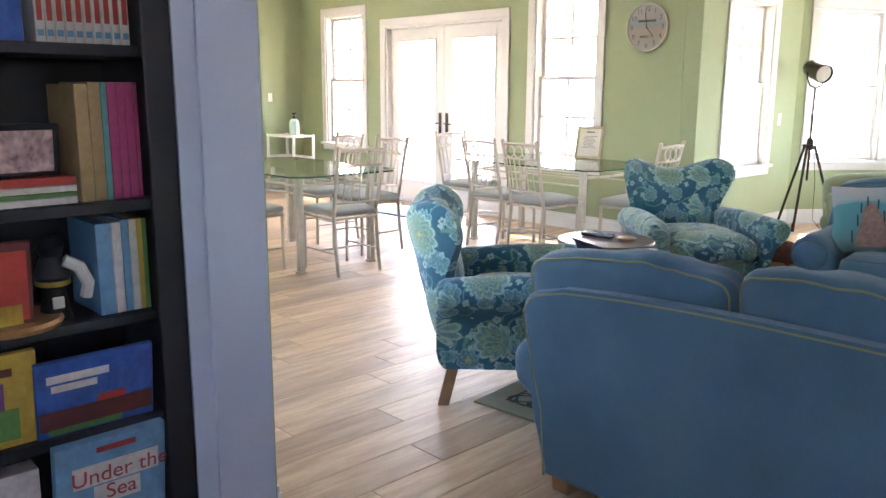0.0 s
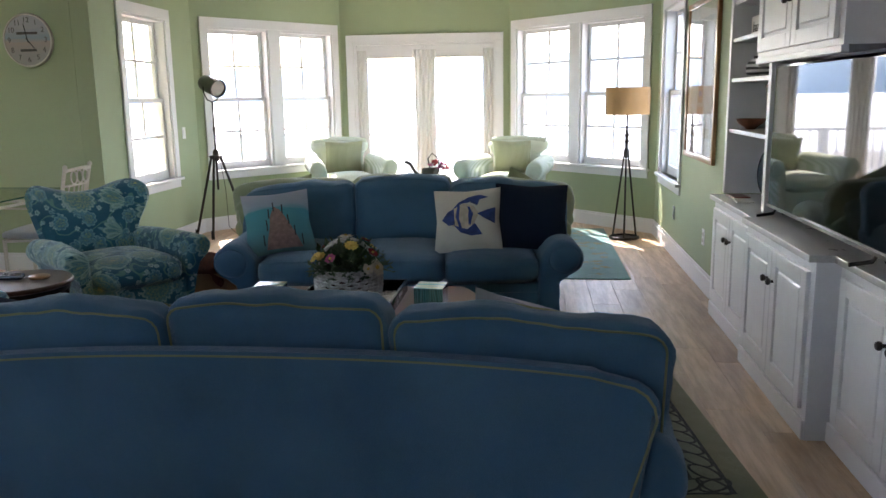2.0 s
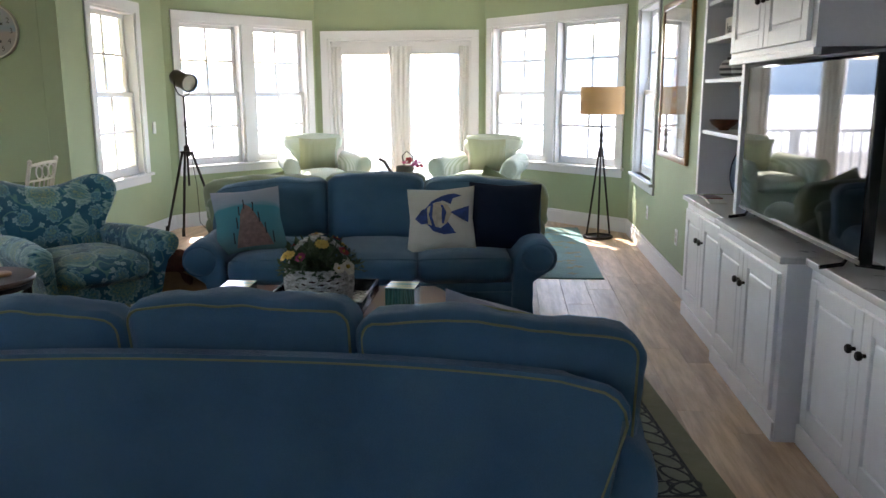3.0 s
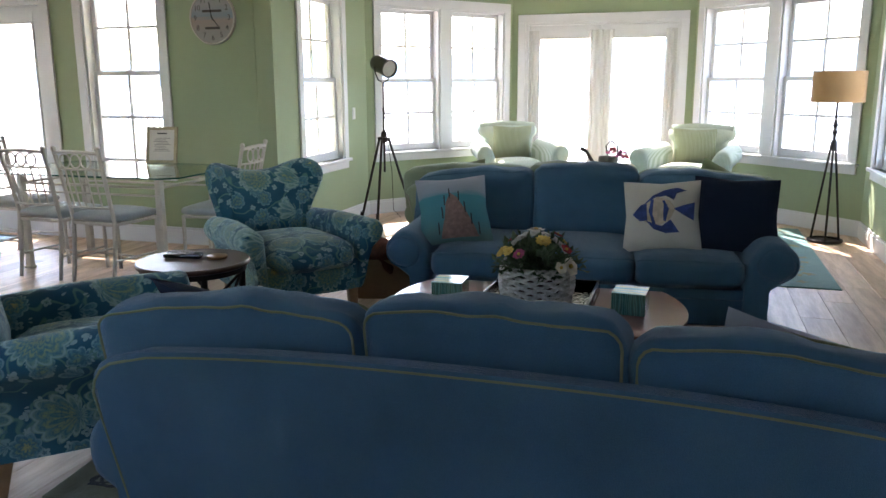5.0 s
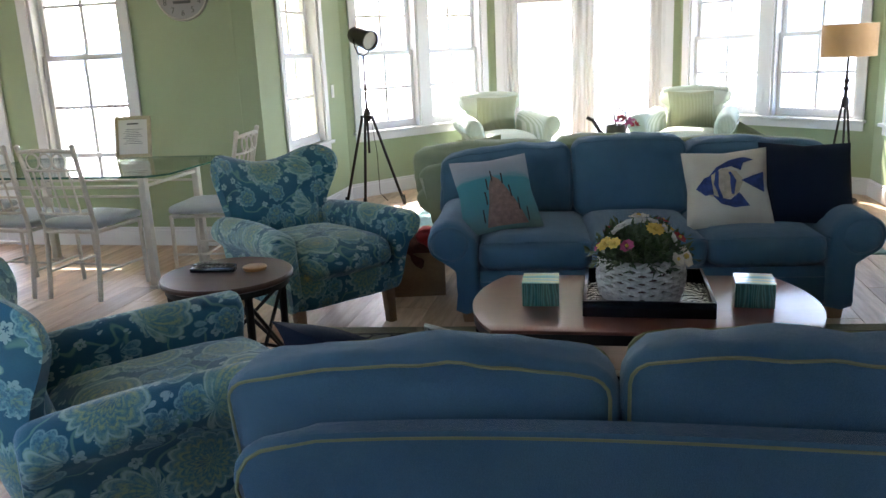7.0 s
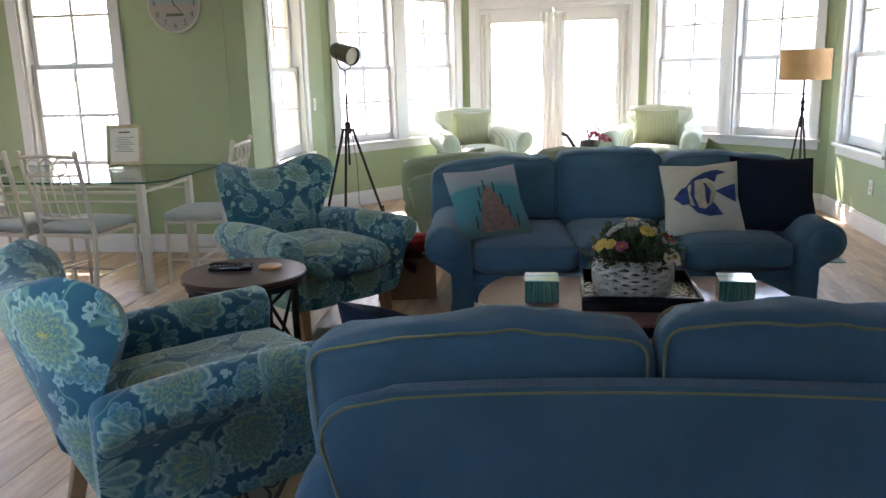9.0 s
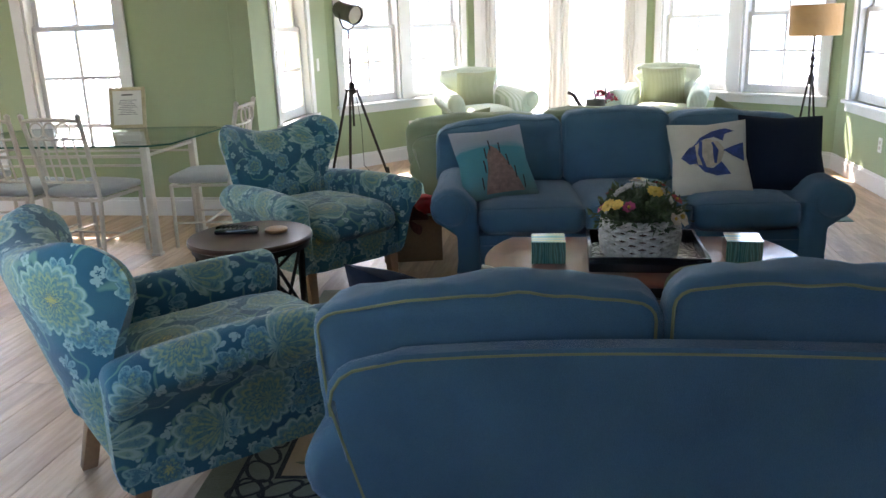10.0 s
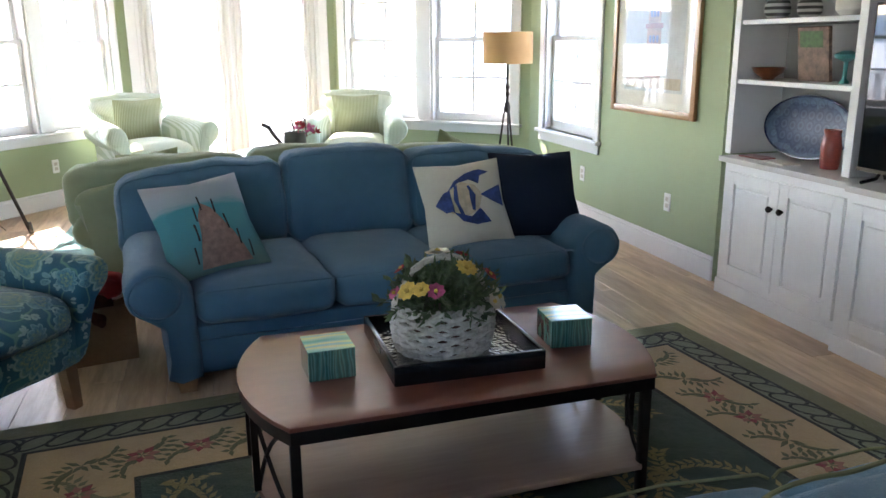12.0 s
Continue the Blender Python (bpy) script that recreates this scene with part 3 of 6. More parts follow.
M_SHELFWOOD.node_tree.nodes["Principled BSDF"].inputs["Coat Weight"].default_value = 0.45
M_TABLEDARK = wood("dark_brown_wood", (0.045, 0.02, 0.013), (0.09, 0.042, 0.025), 0.42)
M_TABLEDARK.node_tree.nodes["Principled BSDF"].inputs["Coat Weight"].default_value = 0.15
M_TABLEDARK.node_tree.nodes["Principled BSDF"].inputs["Specular IOR Level"].default_value = 0.3
M_CREAM = plain("cream_painted_metal", (0.54, 0.50, 0.43), 0.45, 0.1, var=0.12, scale=12)
M_SEATGREY = cloth("grey_seat_cloth", (0.38, 0.40, 0.40))
M_GLASSTOP = glass("table_glass", (0.88, 0.96, 0.92), 1.0)
M_GLASSEDGE = plain("green_glass_edge", (0.02, 0.09, 0.07), 0.1, bumps=0)
M_WICKER = plain("whitewashed_wicker", (0.50, 0.475, 0.42), 0.75, var=0.35, scale=30)
M_LEAF = plain("dried_leaf_green", (0.075, 0.11, 0.045), 0.7, var=0.7, scale=25)
M_PETALY = plain("yellow_petal", (0.62, 0.42, 0.09), 0.7, var=0.25, scale=30)
M_PETALW = plain("cream_petal", (0.62, 0.55, 0.42), 0.7, var=0.2, scale=30)
M_PETALR = plain("red_petal", (0.34, 0.02, 0.025), 0.7, var=0.3, scale=30)
M_PETALP = plain("pink_petal", (0.45, 0.08, 0.18), 0.7, var=0.3, scale=30)
M_SHADE = cloth("tan_linen_shade", (0.46, 0.27, 0.12), weave=260)
M_STEEL = plain("brushed_gunmetal", (0.10, 0.095, 0.085), 0.35, 0.9, var=0.25)
M_LENS = plain("frosted_lens", (0.55, 0.53, 0.48), 0.25, bumps=0.1)
M_SCREEN, _nt, _bs = nodes_of("glossy_screen")
_bs.inputs["Base Color"].default_value = (0.006, 0.006, 0.007, 1)
_bs.inputs["Roughness"].default_value = 0.03
_bs.inputs["Specular IOR Level"].default_value = 1.0
M_TRAY = plain("black_lacquer", (0.008, 0.008, 0.010), 0.15, bumps=0)
M_PAPER = plain("white_paper", (0.72, 0.70, 0.64), 0.8, var=0.05)
M_OAK = wood("oak_frame", (0.28, 0.13, 0.05), (0.42, 0.21, 0.085), 0.35)
M_CARD = plain("brown_cardboard", (0.27, 0.16, 0.085), 0.85, var=0.2)
M_INK = plain("black_ink", (0.02, 0.02, 0.02), 0.7, bumps=0)


# ---- sofas ----
def arch(x, hw, zc, ze, p=2.6):
    return zc - (zc - ze) * min(1.0, abs(x) / hw) ** p


def sofa(name, m, cloth_mat, label, group, pipe=0.004, cush=True, seed=0.0, hw=1.015, arm_k=1.0, roll=(0.93, 0.112)):
    s = thing(name, m, label, "sofa", group)
    zc, ze = 0.768, 0.712
    N = 24
    top = [(-hw + 2 * hw * i / N, arch(-hw + 2 * hw * i / N, hw, zc, ze)) for i in range(N + 1)]
    r = 0.09
    out = [(-0.905, 0.07), (-0.925, 0.3), (-hw, ze - r)]
    out += [(-hw + r * (1 - math.cos(a)), ze - r + r * math.sin(a)) for a in (0.4, 0.8, 1.2)]
    out += [p for p in top if abs(p[0]) < hw - r]
    out += [(hw - r * (1 - math.cos(a)), ze - r + r * math.sin(a)) for a in (1.2, 0.8, 0.4)]
    out += [(hw, ze - r), (0.925, 0.3), (0.905, 0.07)]
    part("backrest", prism(out, -0.56, -0.503, 0.025, 4), cloth_mat, s)
    if pipe:
        pp = [(x * 0.988, -0.5585, z - 0.013 if z > 0.5 else z) for x, z in out]
        part("back_piping", tubes([pp], pipe, 6), M_PIPE, s, "yellow-green corded piping")
    bm = boxes((-0.92, 0.92, -0.53, 0.40, 0.07, 0.29), bev=0.025)
    part("base", bm, cloth_mat, s)
    bm = bmesh.new()
    prism([(-0.84, 0.10), (-0.84, 0.23), (0.84, 0.23), (0.84, 0.10)], 0.398, 0.412, 0.004, 2, bm)
    part("front_rail", bm, cloth_mat, s)
    for sx in (-1, 1):
        def flare(q, g, sx=sx):
            h = max(0.0, (q.z - 0.07) / 0.5)
            w = noise.noise_vector(q * 7 + Vector((seed, sx, 0))) * 0.007
            skirt = 0.035 * max(0.0, 1 - q.z / 0.16) if q.x > 0.85 else 0.0
            return Vector((sx * (q.x + 0.02 * h * g + skirt), q.y, (q.z + 0.012 * h * math.sin(3.1 * g)) * arm_k)) + w
        sec = [(x, z) for x, z in curve(arm_section(0.80, 0.07, roll[0], 0.445, roll[1], 0.905), 2)]
        arm = part("armrest", swept(sec, -0.50, 0.44, flare, 14, 0.03), cloth_mat, s)
        disc = [(0.935 + 0.09 * math.cos(2 * math.pi * k / 28), 0.445 + 0.09 * math.sin(2 * math.pi * k / 28)) for k in range(28)]
        part("arm_roll_panel", padded(disc, 0.055, lambda q, sx=sx: Vector((sx * (q.x + 0.012), q.y + 0.437, q.z * arm_k)), 7, 2.4, 0.008, seed + sx), cloth_mat, arm)
        if pipe:
            e = [(sx * (0.947 + 0.094 * math.cos(2 * math.pi * k / 28)), 0.439, (0.445 + 0.094 * math.sin(2 * math.pi * k / 28)) * arm_k) for k in range(28)]
            part("arm_piping", tubes([e], 0.004, 6, closed=True), cloth_mat, arm)
    for i in range(3):
        x = (i - 1) * 0.535
        c = part("seat_cushion", soft(0.535, 0.74, 0.165, 0.055, 0.028, 10, 0.005, seed + i, Matrix.Translation((x, 0.085, 0.375))), cloth_mat, s)
        if pipe:
            e = [(x - 0.262, 0.452, 0.445), (x - 0.24, 0.462, 0.455), (x, 0.476, 0.462), (x + 0.24, 0.462, 0.455), (x + 0.262, 0.452, 0.445)]
            part("cushion_piping", tubes([e], pipe, 6), M_PIPE if pipe > 0.0035 else cloth_mat, c)
    if cush:
        for i, (x0, x1, h) in enumerate(((-1.06, -0.305, 0.408), (-0.30, 0.315, 0.438), (0.32, 1.05, 0.408))):
            w = x1 - x0
            bm = soft(w, 0.20, h, 0.058, 0.022, 15, 0.009, seed + 5 * i)

            def settle(p, i=i, x0=x0, x1=x1, h=h):
                X = p.x + (x0 + x1) / 2
                far = max(0.0, abs(X) - 0.5) / 0.55
                f = (p.z + h / 2) / h
                Z = p.z + 0.44 + h / 2 - (0.0 if i == 1 else 0.05 * far ** 2 * f)
                Z += max(0.0, f) ** 3 * (0.016 * noise.noise(Vector((X * 4.5, seed, i))) + 0.007 * noise.noise(Vector((X * 14, seed, p.y * 9))))
                return Vector((X, p.y - 0.295 - (Z - 0.45) * 0.22, Z))
            for v in bm.verts:
                v.co = settle(v.co)
            c = part("back_cushion", bm, cloth_mat, s)
            if pipe:
                for sy in (-1, 1):
                    a_, z_ = w / 2 - 0.014, h / 2 - 0.012
                    rc_ = 0.045
                    e = [Vector((-a_, sy * 0.09, -z_ + 0.05)), Vector((-a_, sy * 0.09, 0.0))]
                    e += [Vector((-a_ + rc_ * (1 - math.cos(g)), sy * 0.09, z_ - rc_ + rc_ * math.sin(g))) for g in (0.0, 0.4, 0.8, 1.2)]
                    e += [Vector((-a_ + rc_ + 2 * (a_ - rc_) * k / 24, sy * (0.092 + 0.002 * math.sin(k * 1.1)), z_ + 0.012 * math.sin(math.pi * k / 24))) for k in range(25)]
                    e += [Vector((a_ - rc_ * (1 - math.cos(g)), sy * 0.09, z_ - rc_ + rc_ * math.sin(g))) for g in (1.2, 0.8, 0.4, 0.0)]
                    e += [Vector((a_, sy * 0.09, 0.0)), Vector((a_, sy * 0.09, -z_ + 0.05))]
                    part("cushion_piping", tubes([[tuple(settle(q)) for q in e]], pipe * 0.9, 6), M_PIPE if pipe > 0.0035 else cloth_mat, c)
    for sx in (-1, 1):
        for y in (-0.46, 0.36):
            b = bmesh.new()
            prism([(sx * 0.86 - 0.045, 0.095), (sx * 0.86 - 0.032, 0.0), (sx * 0.86 + 0.032, 0.0), (sx * 0.86 + 0.045, 0.095)], y - 0.04, y + 0.04, 0.006, 2, b)
            part("foot", b, M_FOOT, s, "light wooden block foot")
    return s


sofa("sofa", pose(-0.665, 2.609, 0) @ Matrix.Diagonal((1, 0.82, 1, 1)), M_DENIM, "blue denim three-seat sofa with yellow-green piping and loose back cushions", "blue sofas round the coffee table", seed=1.0, arm_k=0.93, roll=(0.97, 0.13))
sofa("sofa", pose(-0.83, 5.385, 0, 0, 0, 186) @ Matrix.Diagonal((1.07, 1.1, 0.97, 1)), M_DENIM, "blue denim three-seat sofa with rolled arms and throw pillows", "blue sofas round the coffee table", pipe=0.0034, seed=8.0)
sofa("green_sofa", pose(-0.98, 6.66, 0) @ Matrix.Diagonal((1.25, 1, 0.93, 1)), M_SAGE, "sage green rolled-arm sofa standing back to back with a sofa", "", pipe=0.0, seed=4.0)


# ---- throw pillows ----
def leant(c, right, up):
    """A pose at c whose x lies along right and whose z goes up along up."""
    x = Vector(right).normalized()
    z = Vector(up)
    z = (z - x * z.dot(x)).normalized()
    y = z.cross(x)
    return Matrix(((x.x, y.x, z.x, c[0]), (x.y, y.y, z.y, c[1]), (x.z, y.z, z.z, c[2]), (0, 0, 0, 1)))


def throw(m, w, h, t, mat, label, seed=0.0, trim=None):
    p = thing("throw_pillow", m, label, "pillow")
    part("cover", pillow(w, h, t, seed=seed), mat, p)
    if trim:
        rim = [(-1 + q / 4, -1) for q in range(8)] + [(1, -1 + q / 4) for q in range(8)] + [(1 - q / 4, 1) for q in range(8)] + [(-1, 1 - q / 4) for q in range(8)]
        e = [(a * w * 0.498 * (1 - 0.085 * (1 - abs(a * b))), 0.0, b * h * 0.498 * (1 - 0.085 * (1 - abs(a * b)))) for a, b in rim]
        part("piping", tubes([e], 0.006, 6, closed=True), trim, p)
    return p


def motif(p, w, h, t, polys, mat, name, lift=0.003):
    """Printed shapes laid on a pillow's front; polygons in its width and height from -1 to 1."""
    bm = bmesh.new()
    for pts in polys:
        bm.faces.new([bm.verts.new((x * w / 2, 0, z * h / 2)) for x, z in pts])
    bmesh.ops.triangulate(bm, faces=bm.faces[:])
    bmesh.ops.subdivide_edges(bm, edges=bm.edges[:], cuts=3, use_grid_fill=True)
    for v in bm.verts:
        u, q = v.co.x * 2 / w, v.co.z * 2 / h
        k = (max(0, 1 - abs(u) ** 2.2) * max(0, 1 - abs(q) ** 2.2)) ** 0.55
        v.co.y = -(t / 2 * k) - lift
        v.co += noise.noise_vector(Vector((v.co.x, -t / 2 * k, v.co.z)) * 9 + Vector((0, 2, 0))) * 0.008 * k
    return part(name, bm, mat, p, smooth=False)


def sail_cloth():
    m, nt, bs = nodes_of("pier_print_cloth")
    co = objco(nt)
    sep = nt.nodes.new("ShaderNodeSeparateXYZ")
    nt.links.new(co, sep.inputs[0])
    z = mathn(nt, "ADD", mathn(nt, "ADD", mathn(nt, "MULTIPLY", sep.outputs[2], 2.0), 0.5), mathn(nt, "MULTIPLY", mathn(nt, "SUBTRACT", noise_tex(nt, objco(nt, (2, 1, 14)), 3), 0.5), 0.14))
    c = ramp(nt, z, [(0.05, (0.10, 0.17, 0.15)), (0.3, (0.06, 0.22, 0.24)), (0.62, (0.05, 0.24, 0.27)), (0.68, (0.24, 0.30, 0.33)), (0.95, (0.33, 0.33, 0.36))])
    nt.links.new(c, bs.inputs["Base Color"])
    bs.inputs["Roughness"].default_value = 0.9
    bump(nt, bs, noise_tex(nt, co, 260, 2), 0.3, 0.004)
    return m


M_SAIL = sail_cloth()
M_PIER = plain("brown_pink_print", (0.24, 0.15, 0.12), 0.9, var=0.35, scale=40)
M_IVORY = cloth("ivory_cloth", (0.60, 0.57, 0.47), worn=(1.1, 1.1, 1.1), var=0.1)
M_FISHBLUE = plain("blue_fish_print", (0.035, 0.065, 0.22), 0.85, var=0.6, scale=22)
M_FISHPALE = plain("tan_fish_print", (0.52, 0.44, 0.32), 0.85, var=0.3, scale=22)
p = throw(leant((-1.585, 5.125, 0.635), (0.38, 0.14, 0.03), (-0.15, 0.24, 0.346)), 0.43, 0.46, 0.17, M_SAIL, "teal throw pillow printed with a wooden pier")
motif(p, 0.43, 0.46, 0.17, [[(-0.42, -0.9), (0.62, -0.9), (0.22, -0.35), (0.1, 0.18), (-0.08, 0.32), (-0.22, 0.02), (-0.3, -0.4)]], M_PIER, "pier_print")
for x, z in ((-0.48, -0.8), (-0.36, -0.4), (-0.27, -0.05), (-0.12, 0.16), (0.14, 0.05), (0.27, -0.3), (0.42, -0.62), (0.62, -0.85)):
    motif(p, 0.43, 0.46, 0.17, [[(x, z), (x + 0.035, z), (x + 0.035, z + 0.3), (x, z + 0.3)]], M_INK, "pier_post", 0.005)
p = throw(leant((-0.38, 5.27, 0.63), (0.39, 0.006, 0.022), (0.04, 0.185, 0.325)), 0.435, 0.435, 0.15, M_IVORY, "ivory throw pillow printed with a blue angelfish")
motif(p, 0.435, 0.435, 0.15, [[(-0.62, -0.04), (-0.4, 0.24), (-0.08, 0.42), (0.2, 0.3), (0.36, 0.06), (0.2, -0.26), (-0.1, -0.38), (-0.42, -0.3)]], M_FISHPALE, "fish_body")
for pts in ([(-0.45, 0.2), (-0.25, 0.44), (0.05, 0.6), (0.42, 0.68), (0.64, 0.62), (0.38, 0.5), (0.3, 0.3), (0.1, 0.44), (-0.15, 0.4)], [(-0.4, -0.26), (-0.2, -0.47), (0.1, -0.6), (0.44, -0.56), (0.28, -0.42), (0.22, -0.24), (0.0, -0.4)], [(-0.72, -0.08), (-0.52, 0.2), (-0.38, 0.24), (-0.46, 0.0), (-0.36, -0.26), (-0.54, -0.28)], [(-0.28, 0.32), (-0.2, 0.35), (-0.25, 0.0), (-0.16, -0.34), (-0.25, -0.32), (-0.33, 0.0)], [(0.3, 0.05), (0.55, 0.18), (0.84, 0.3), (0.68, 0.06), (0.8, -0.22), (0.55, -0.1)], [(0.02, 0.3), (0.08, 0.3), (0.2, 0.05), (0.1, -0.28), (0.04, -0.26), (0.12, 0.04)]):
    motif(p, 0.435, 0.435, 0.15, [pts], M_FISHBLUE, "fish_fin", 0.006)
throw(leant((0.025, 5.335, 0.64), (0.43, 0.03, -0.015), (0.05, 0.18, 0.34)), 0.47, 0.46, 0.16, M_NAVY, "plain navy velvet throw pillow leaning on the sofa arm", seed=3)
throw(pose(-1.54, 2.64, 0.63, -55, -22, 184), 0.48, 0.46, 0.15, M_NAVY, "crumpled navy throw pillow lying on the sofa seat", seed=5)
throw(pose(-1.17, 2.60, 0.625, -40, -12, 178), 0.46, 0.42, 0.14, M_NAVY, "navy throw pillow with white piping on the sofa", seed=6, trim=M_IVORY)
throw(pose(0.06, 2.66, 0.60, -32, -14, 172), 0.48, 0.46, 0.15, M_SAIL, "teal patterned throw pillow against the sofa back", seed=7)
throw(pose(-1.90, 6.50, 0.60, 12, 8, 150), 0.42, 0.40, 0.14, M_MOSS, "green throw pillow leaning on the green sofa", seed=9)
throw(pose(-0.02, 6.50, 0.585, 14, -25, 190), 0.44, 0.42, 0.14, M_MOSS, "green striped throw pillow leaning on the green sofa", seed=11)


# ---- wing chairs ----
def chair_leg(c, sx, y, lean):
    b = bmesh.new()
    prism([(sx * 0.27 - 0.03, 0.215), (sx * 0.27 - 0.02, 0.0), (sx * 0.27 + 0.02, 0.0), (sx * 0.27 + 0.03, 0.215)], y - 0.025, y + 0.025, 0.004, 2, b)
    for v in b.verts:
        v.co.y += lean * (1 - v.co.z / 0.215)
    part("leg", b, M_FOOT, c, "tapered light wooden leg")


def wing_chair(m, label, group, mat, seed=0.0):
    c = thing("wing_chair", m, label, "armchair", group)
    half = [(0, 0.19), (0.20, 0.19), (0.285, 0.205), (0.298, 0.40), (0.318, 0.58), (0.358, 0.70), (0.386, 0.79), (0.378, 0.862), (0.325, 0.902), (0.25, 0.900), (0.16, 0.868), (0.08, 0.848), (0, 0.842)]

    def lean(q):
        f = max(0.0, min(1.0, (q.z - 0.36) / 0.42))
        return Vector((q.x, q.y - 0.285 - 0.28 * (q.z - 0.2) + 0.15 * min(1.15, abs(q.x) / 0.38) ** 2.6 * f * f * (3 - 2 * f), q.z))
    part("backrest", padded(curve(mirrored(half), 4), 0.165, lean, 9, 5.0, 0.004, seed), mat, c)
    pad = [(0, 0.44), (0.2, 0.44), (0.235, 0.5), (0.25, 0.66), (0.245, 0.77), (0.16, 0.80), (0, 0.79)]
    part("back_pad", padded(curve(mirrored(pad), 4), 0.10, lambda q: lean(q) + Vector((0, 0.062, 0)), 7, 3.0, 0.003, seed + 3), mat, c)
    part("seat_base", soft(0.60, 0.72, 0.21, 0.03, 0.004, 6, 0.002, seed, Matrix.Translation((0, 0.01, 0.285))), mat, c)
    part("seat_cushion", soft(0.515, 0.66, 0.15, 0.065, 0.035, 10, 0.004, seed + 2, Matrix.Translation((0, 0.085, 0.405))), mat, c)
    for sx in (-1, 1):
        def flare(q, g, sx=sx):
            h = max(0.0, (q.z - 0.18) / 0.42)
            w = noise.noise(q * 7 + Vector((seed, sx, 0))) * 0.004
            return Vector((sx * (q.x + 0.055 * g * g * h + w), q.y - 0.085 * (1 - h) * max(0, g - 0.4) + 0.02 * h * g, q.z + 0.018 * h * math.sin(math.pi * g) - 0.02 * h * (1 - g)))
        part("armrest", swept(arm_section(0.255, 0.18, 0.325, 0.522, 0.076, 0.322), -0.38, 0.405, flare, 12, 0.035), mat, c)
        chair_leg(c, sx, 0.30, 0.02)
        chair_leg(c, sx, -0.30, -0.05)
    return c


def striped_armchair(m, label, group, mat, seed=0.0):
    c = thing("striped_armchair", m, label, "armchair", group)
    half = [(0, 0.22), (0.26, 0.22), (0.29, 0.3), (0.28, 0.52), (0.275, 0.66), (0.30, 0.735), (0.345, 0.775), (0.36, 0.83), (0.335, 0.875), (0.24, 0.895), (0.12, 0.905), (0, 0.908)]

    def lean(q):
        f = max(0.0, (q.z - 0.66) / 0.24)
        return Vector((q.x, q.y - 0.30 - 0.22 * (q.z - 0.22) - 0.075 * f * f, q.z - 0.015 * f * f))
    part("backrest", padded(curve(mirrored(half), 4), 0.18, lean, 9, 5.0, 0.004, seed), mat, c)
    e = [(-0.33 + 0.055 * k, -0.50 - 0.012 * math.sin(math.pi * k / 12), 0.838 + 0.022 * math.sin(math.pi * k / 12)) for k in range(13)]
    part("back_roll", tubes([e], 0.058, 12), mat, c)
    part("seat_base", soft(0.64, 0.70, 0.29, 0.03, 0.004, 6, 0.002, seed, Matrix.Translation((0, 0.03, 0.265))), mat, c)
    part("seat_cushion", soft(0.54, 0.66, 0.15, 0.06, 0.035, 9, 0.004, seed + 2, Matrix.Translation((0, 0.10, 0.455))), mat, c)
    for sx in (-1, 1):
        def flare(q, g, sx=sx):
            h = max(0.0, (q.z - 0.12) / 0.46)
            return Vector((sx * (q.x + 0.05 * g * g * h), q.y + 0.03 * h * g, q.z + 0.02 * h * (1 - g)))
        arm = part("armrest", swept(arm_section(0.265, 0.12, 0.365, 0.61, 0.095, 0.35), -0.36, 0.41, flare, 12, 0.03), mat, c)
        disc = [(0.42 + 0.07 * math.cos(2 * math.pi * k / 24), 0.61 + 0.07 * math.sin(2 * math.pi * k / 24)) for k in range(24)]
        part("arm_roll_panel", padded(disc, 0.03, lambda q, sx=sx: Vector((sx * q.x, q.y + 0.435, q.z)), 4, 3.0, 0.0), mat, arm)
        chair_leg(c, sx, 0.32, 0.01)
        chair_leg(c, sx, -0.28, -0.03)
    return c


wing_chair(pose(-2.55, 4.84, 0, 0, 0, -129), "teal floral upholstered wing chair beside the round side table", "floral wing chairs", M_FLORAL, seed=1.0)
wing_chair(pose(-2.315, 2.885, 0, 0, 0, -45), "teal floral upholstered wing chair beside the blue sofa", "floral wing chairs", M_FLORAL, seed=6.0)
for x, y, rz, sd_ in ((-2.08, 9.22, 204, 2.0), (-0.24, 9.05, 166, 3.0)):
    m = pose(x, y, 0, 0, 0, rz) @ Matrix.Diagonal((0.97, 0.98, 1.05, 1))
    striped_armchair(m, "pale green striped armchair facing the sofas in the bay", "striped armchairs in the bay", M_STRIPE, sd_)
    throw(pose(x, y, 0.0, 0, 0, rz) @ pose(0, -0.215, 0.72, 15, 0, 180), 0.44, 0.42, 0.13, M_TICKING, "striped throw pillow on the armchair", seed=sd_)


# ---- coffee table and what stands on it ----
def coffee_table():
    t = thing("coffee_table", pose(-0.865, 3.945, 0, 0, 0, 2), "dark wood coffee table with bowed ends and an iron frame", "coffee table")
    def outline(k=1.0):
        o = []
        for i in range(13):
            a = -1 + 2 * i / 12
            o.append((0.545 + 0.105 * (1 - a * a), 0.36 * a))
        for i in range(13):
            a = 1 - 2 * i / 12
            o.append((-0.545 - 0.105 * (1 - a * a), 0.36 * a))
        return [(x * k, y * k) for x, y in o]
    part("tabletop", slab(outline(), 0.411, 0.425, 0.004), M_WALNUT, t)
    part("apron", slab(outline(0.995), 0.372, 0.4108, 0.003), M_IRON, t)
    part("lower_shelf", slab(outline(0.96), 0.10, 0.122, 0.005), M_SHELFWOOD, t)
    for sx in (-1, 1):
        for sy in (-1, 1):
            part("leg", boxes((sx * 0.53 - 0.014, sx * 0.53 + 0.014, sy * 0.33 - 0.014, sy * 0.33 + 0.014, 0, 0.37), bev=0.003), M_IRON, t)
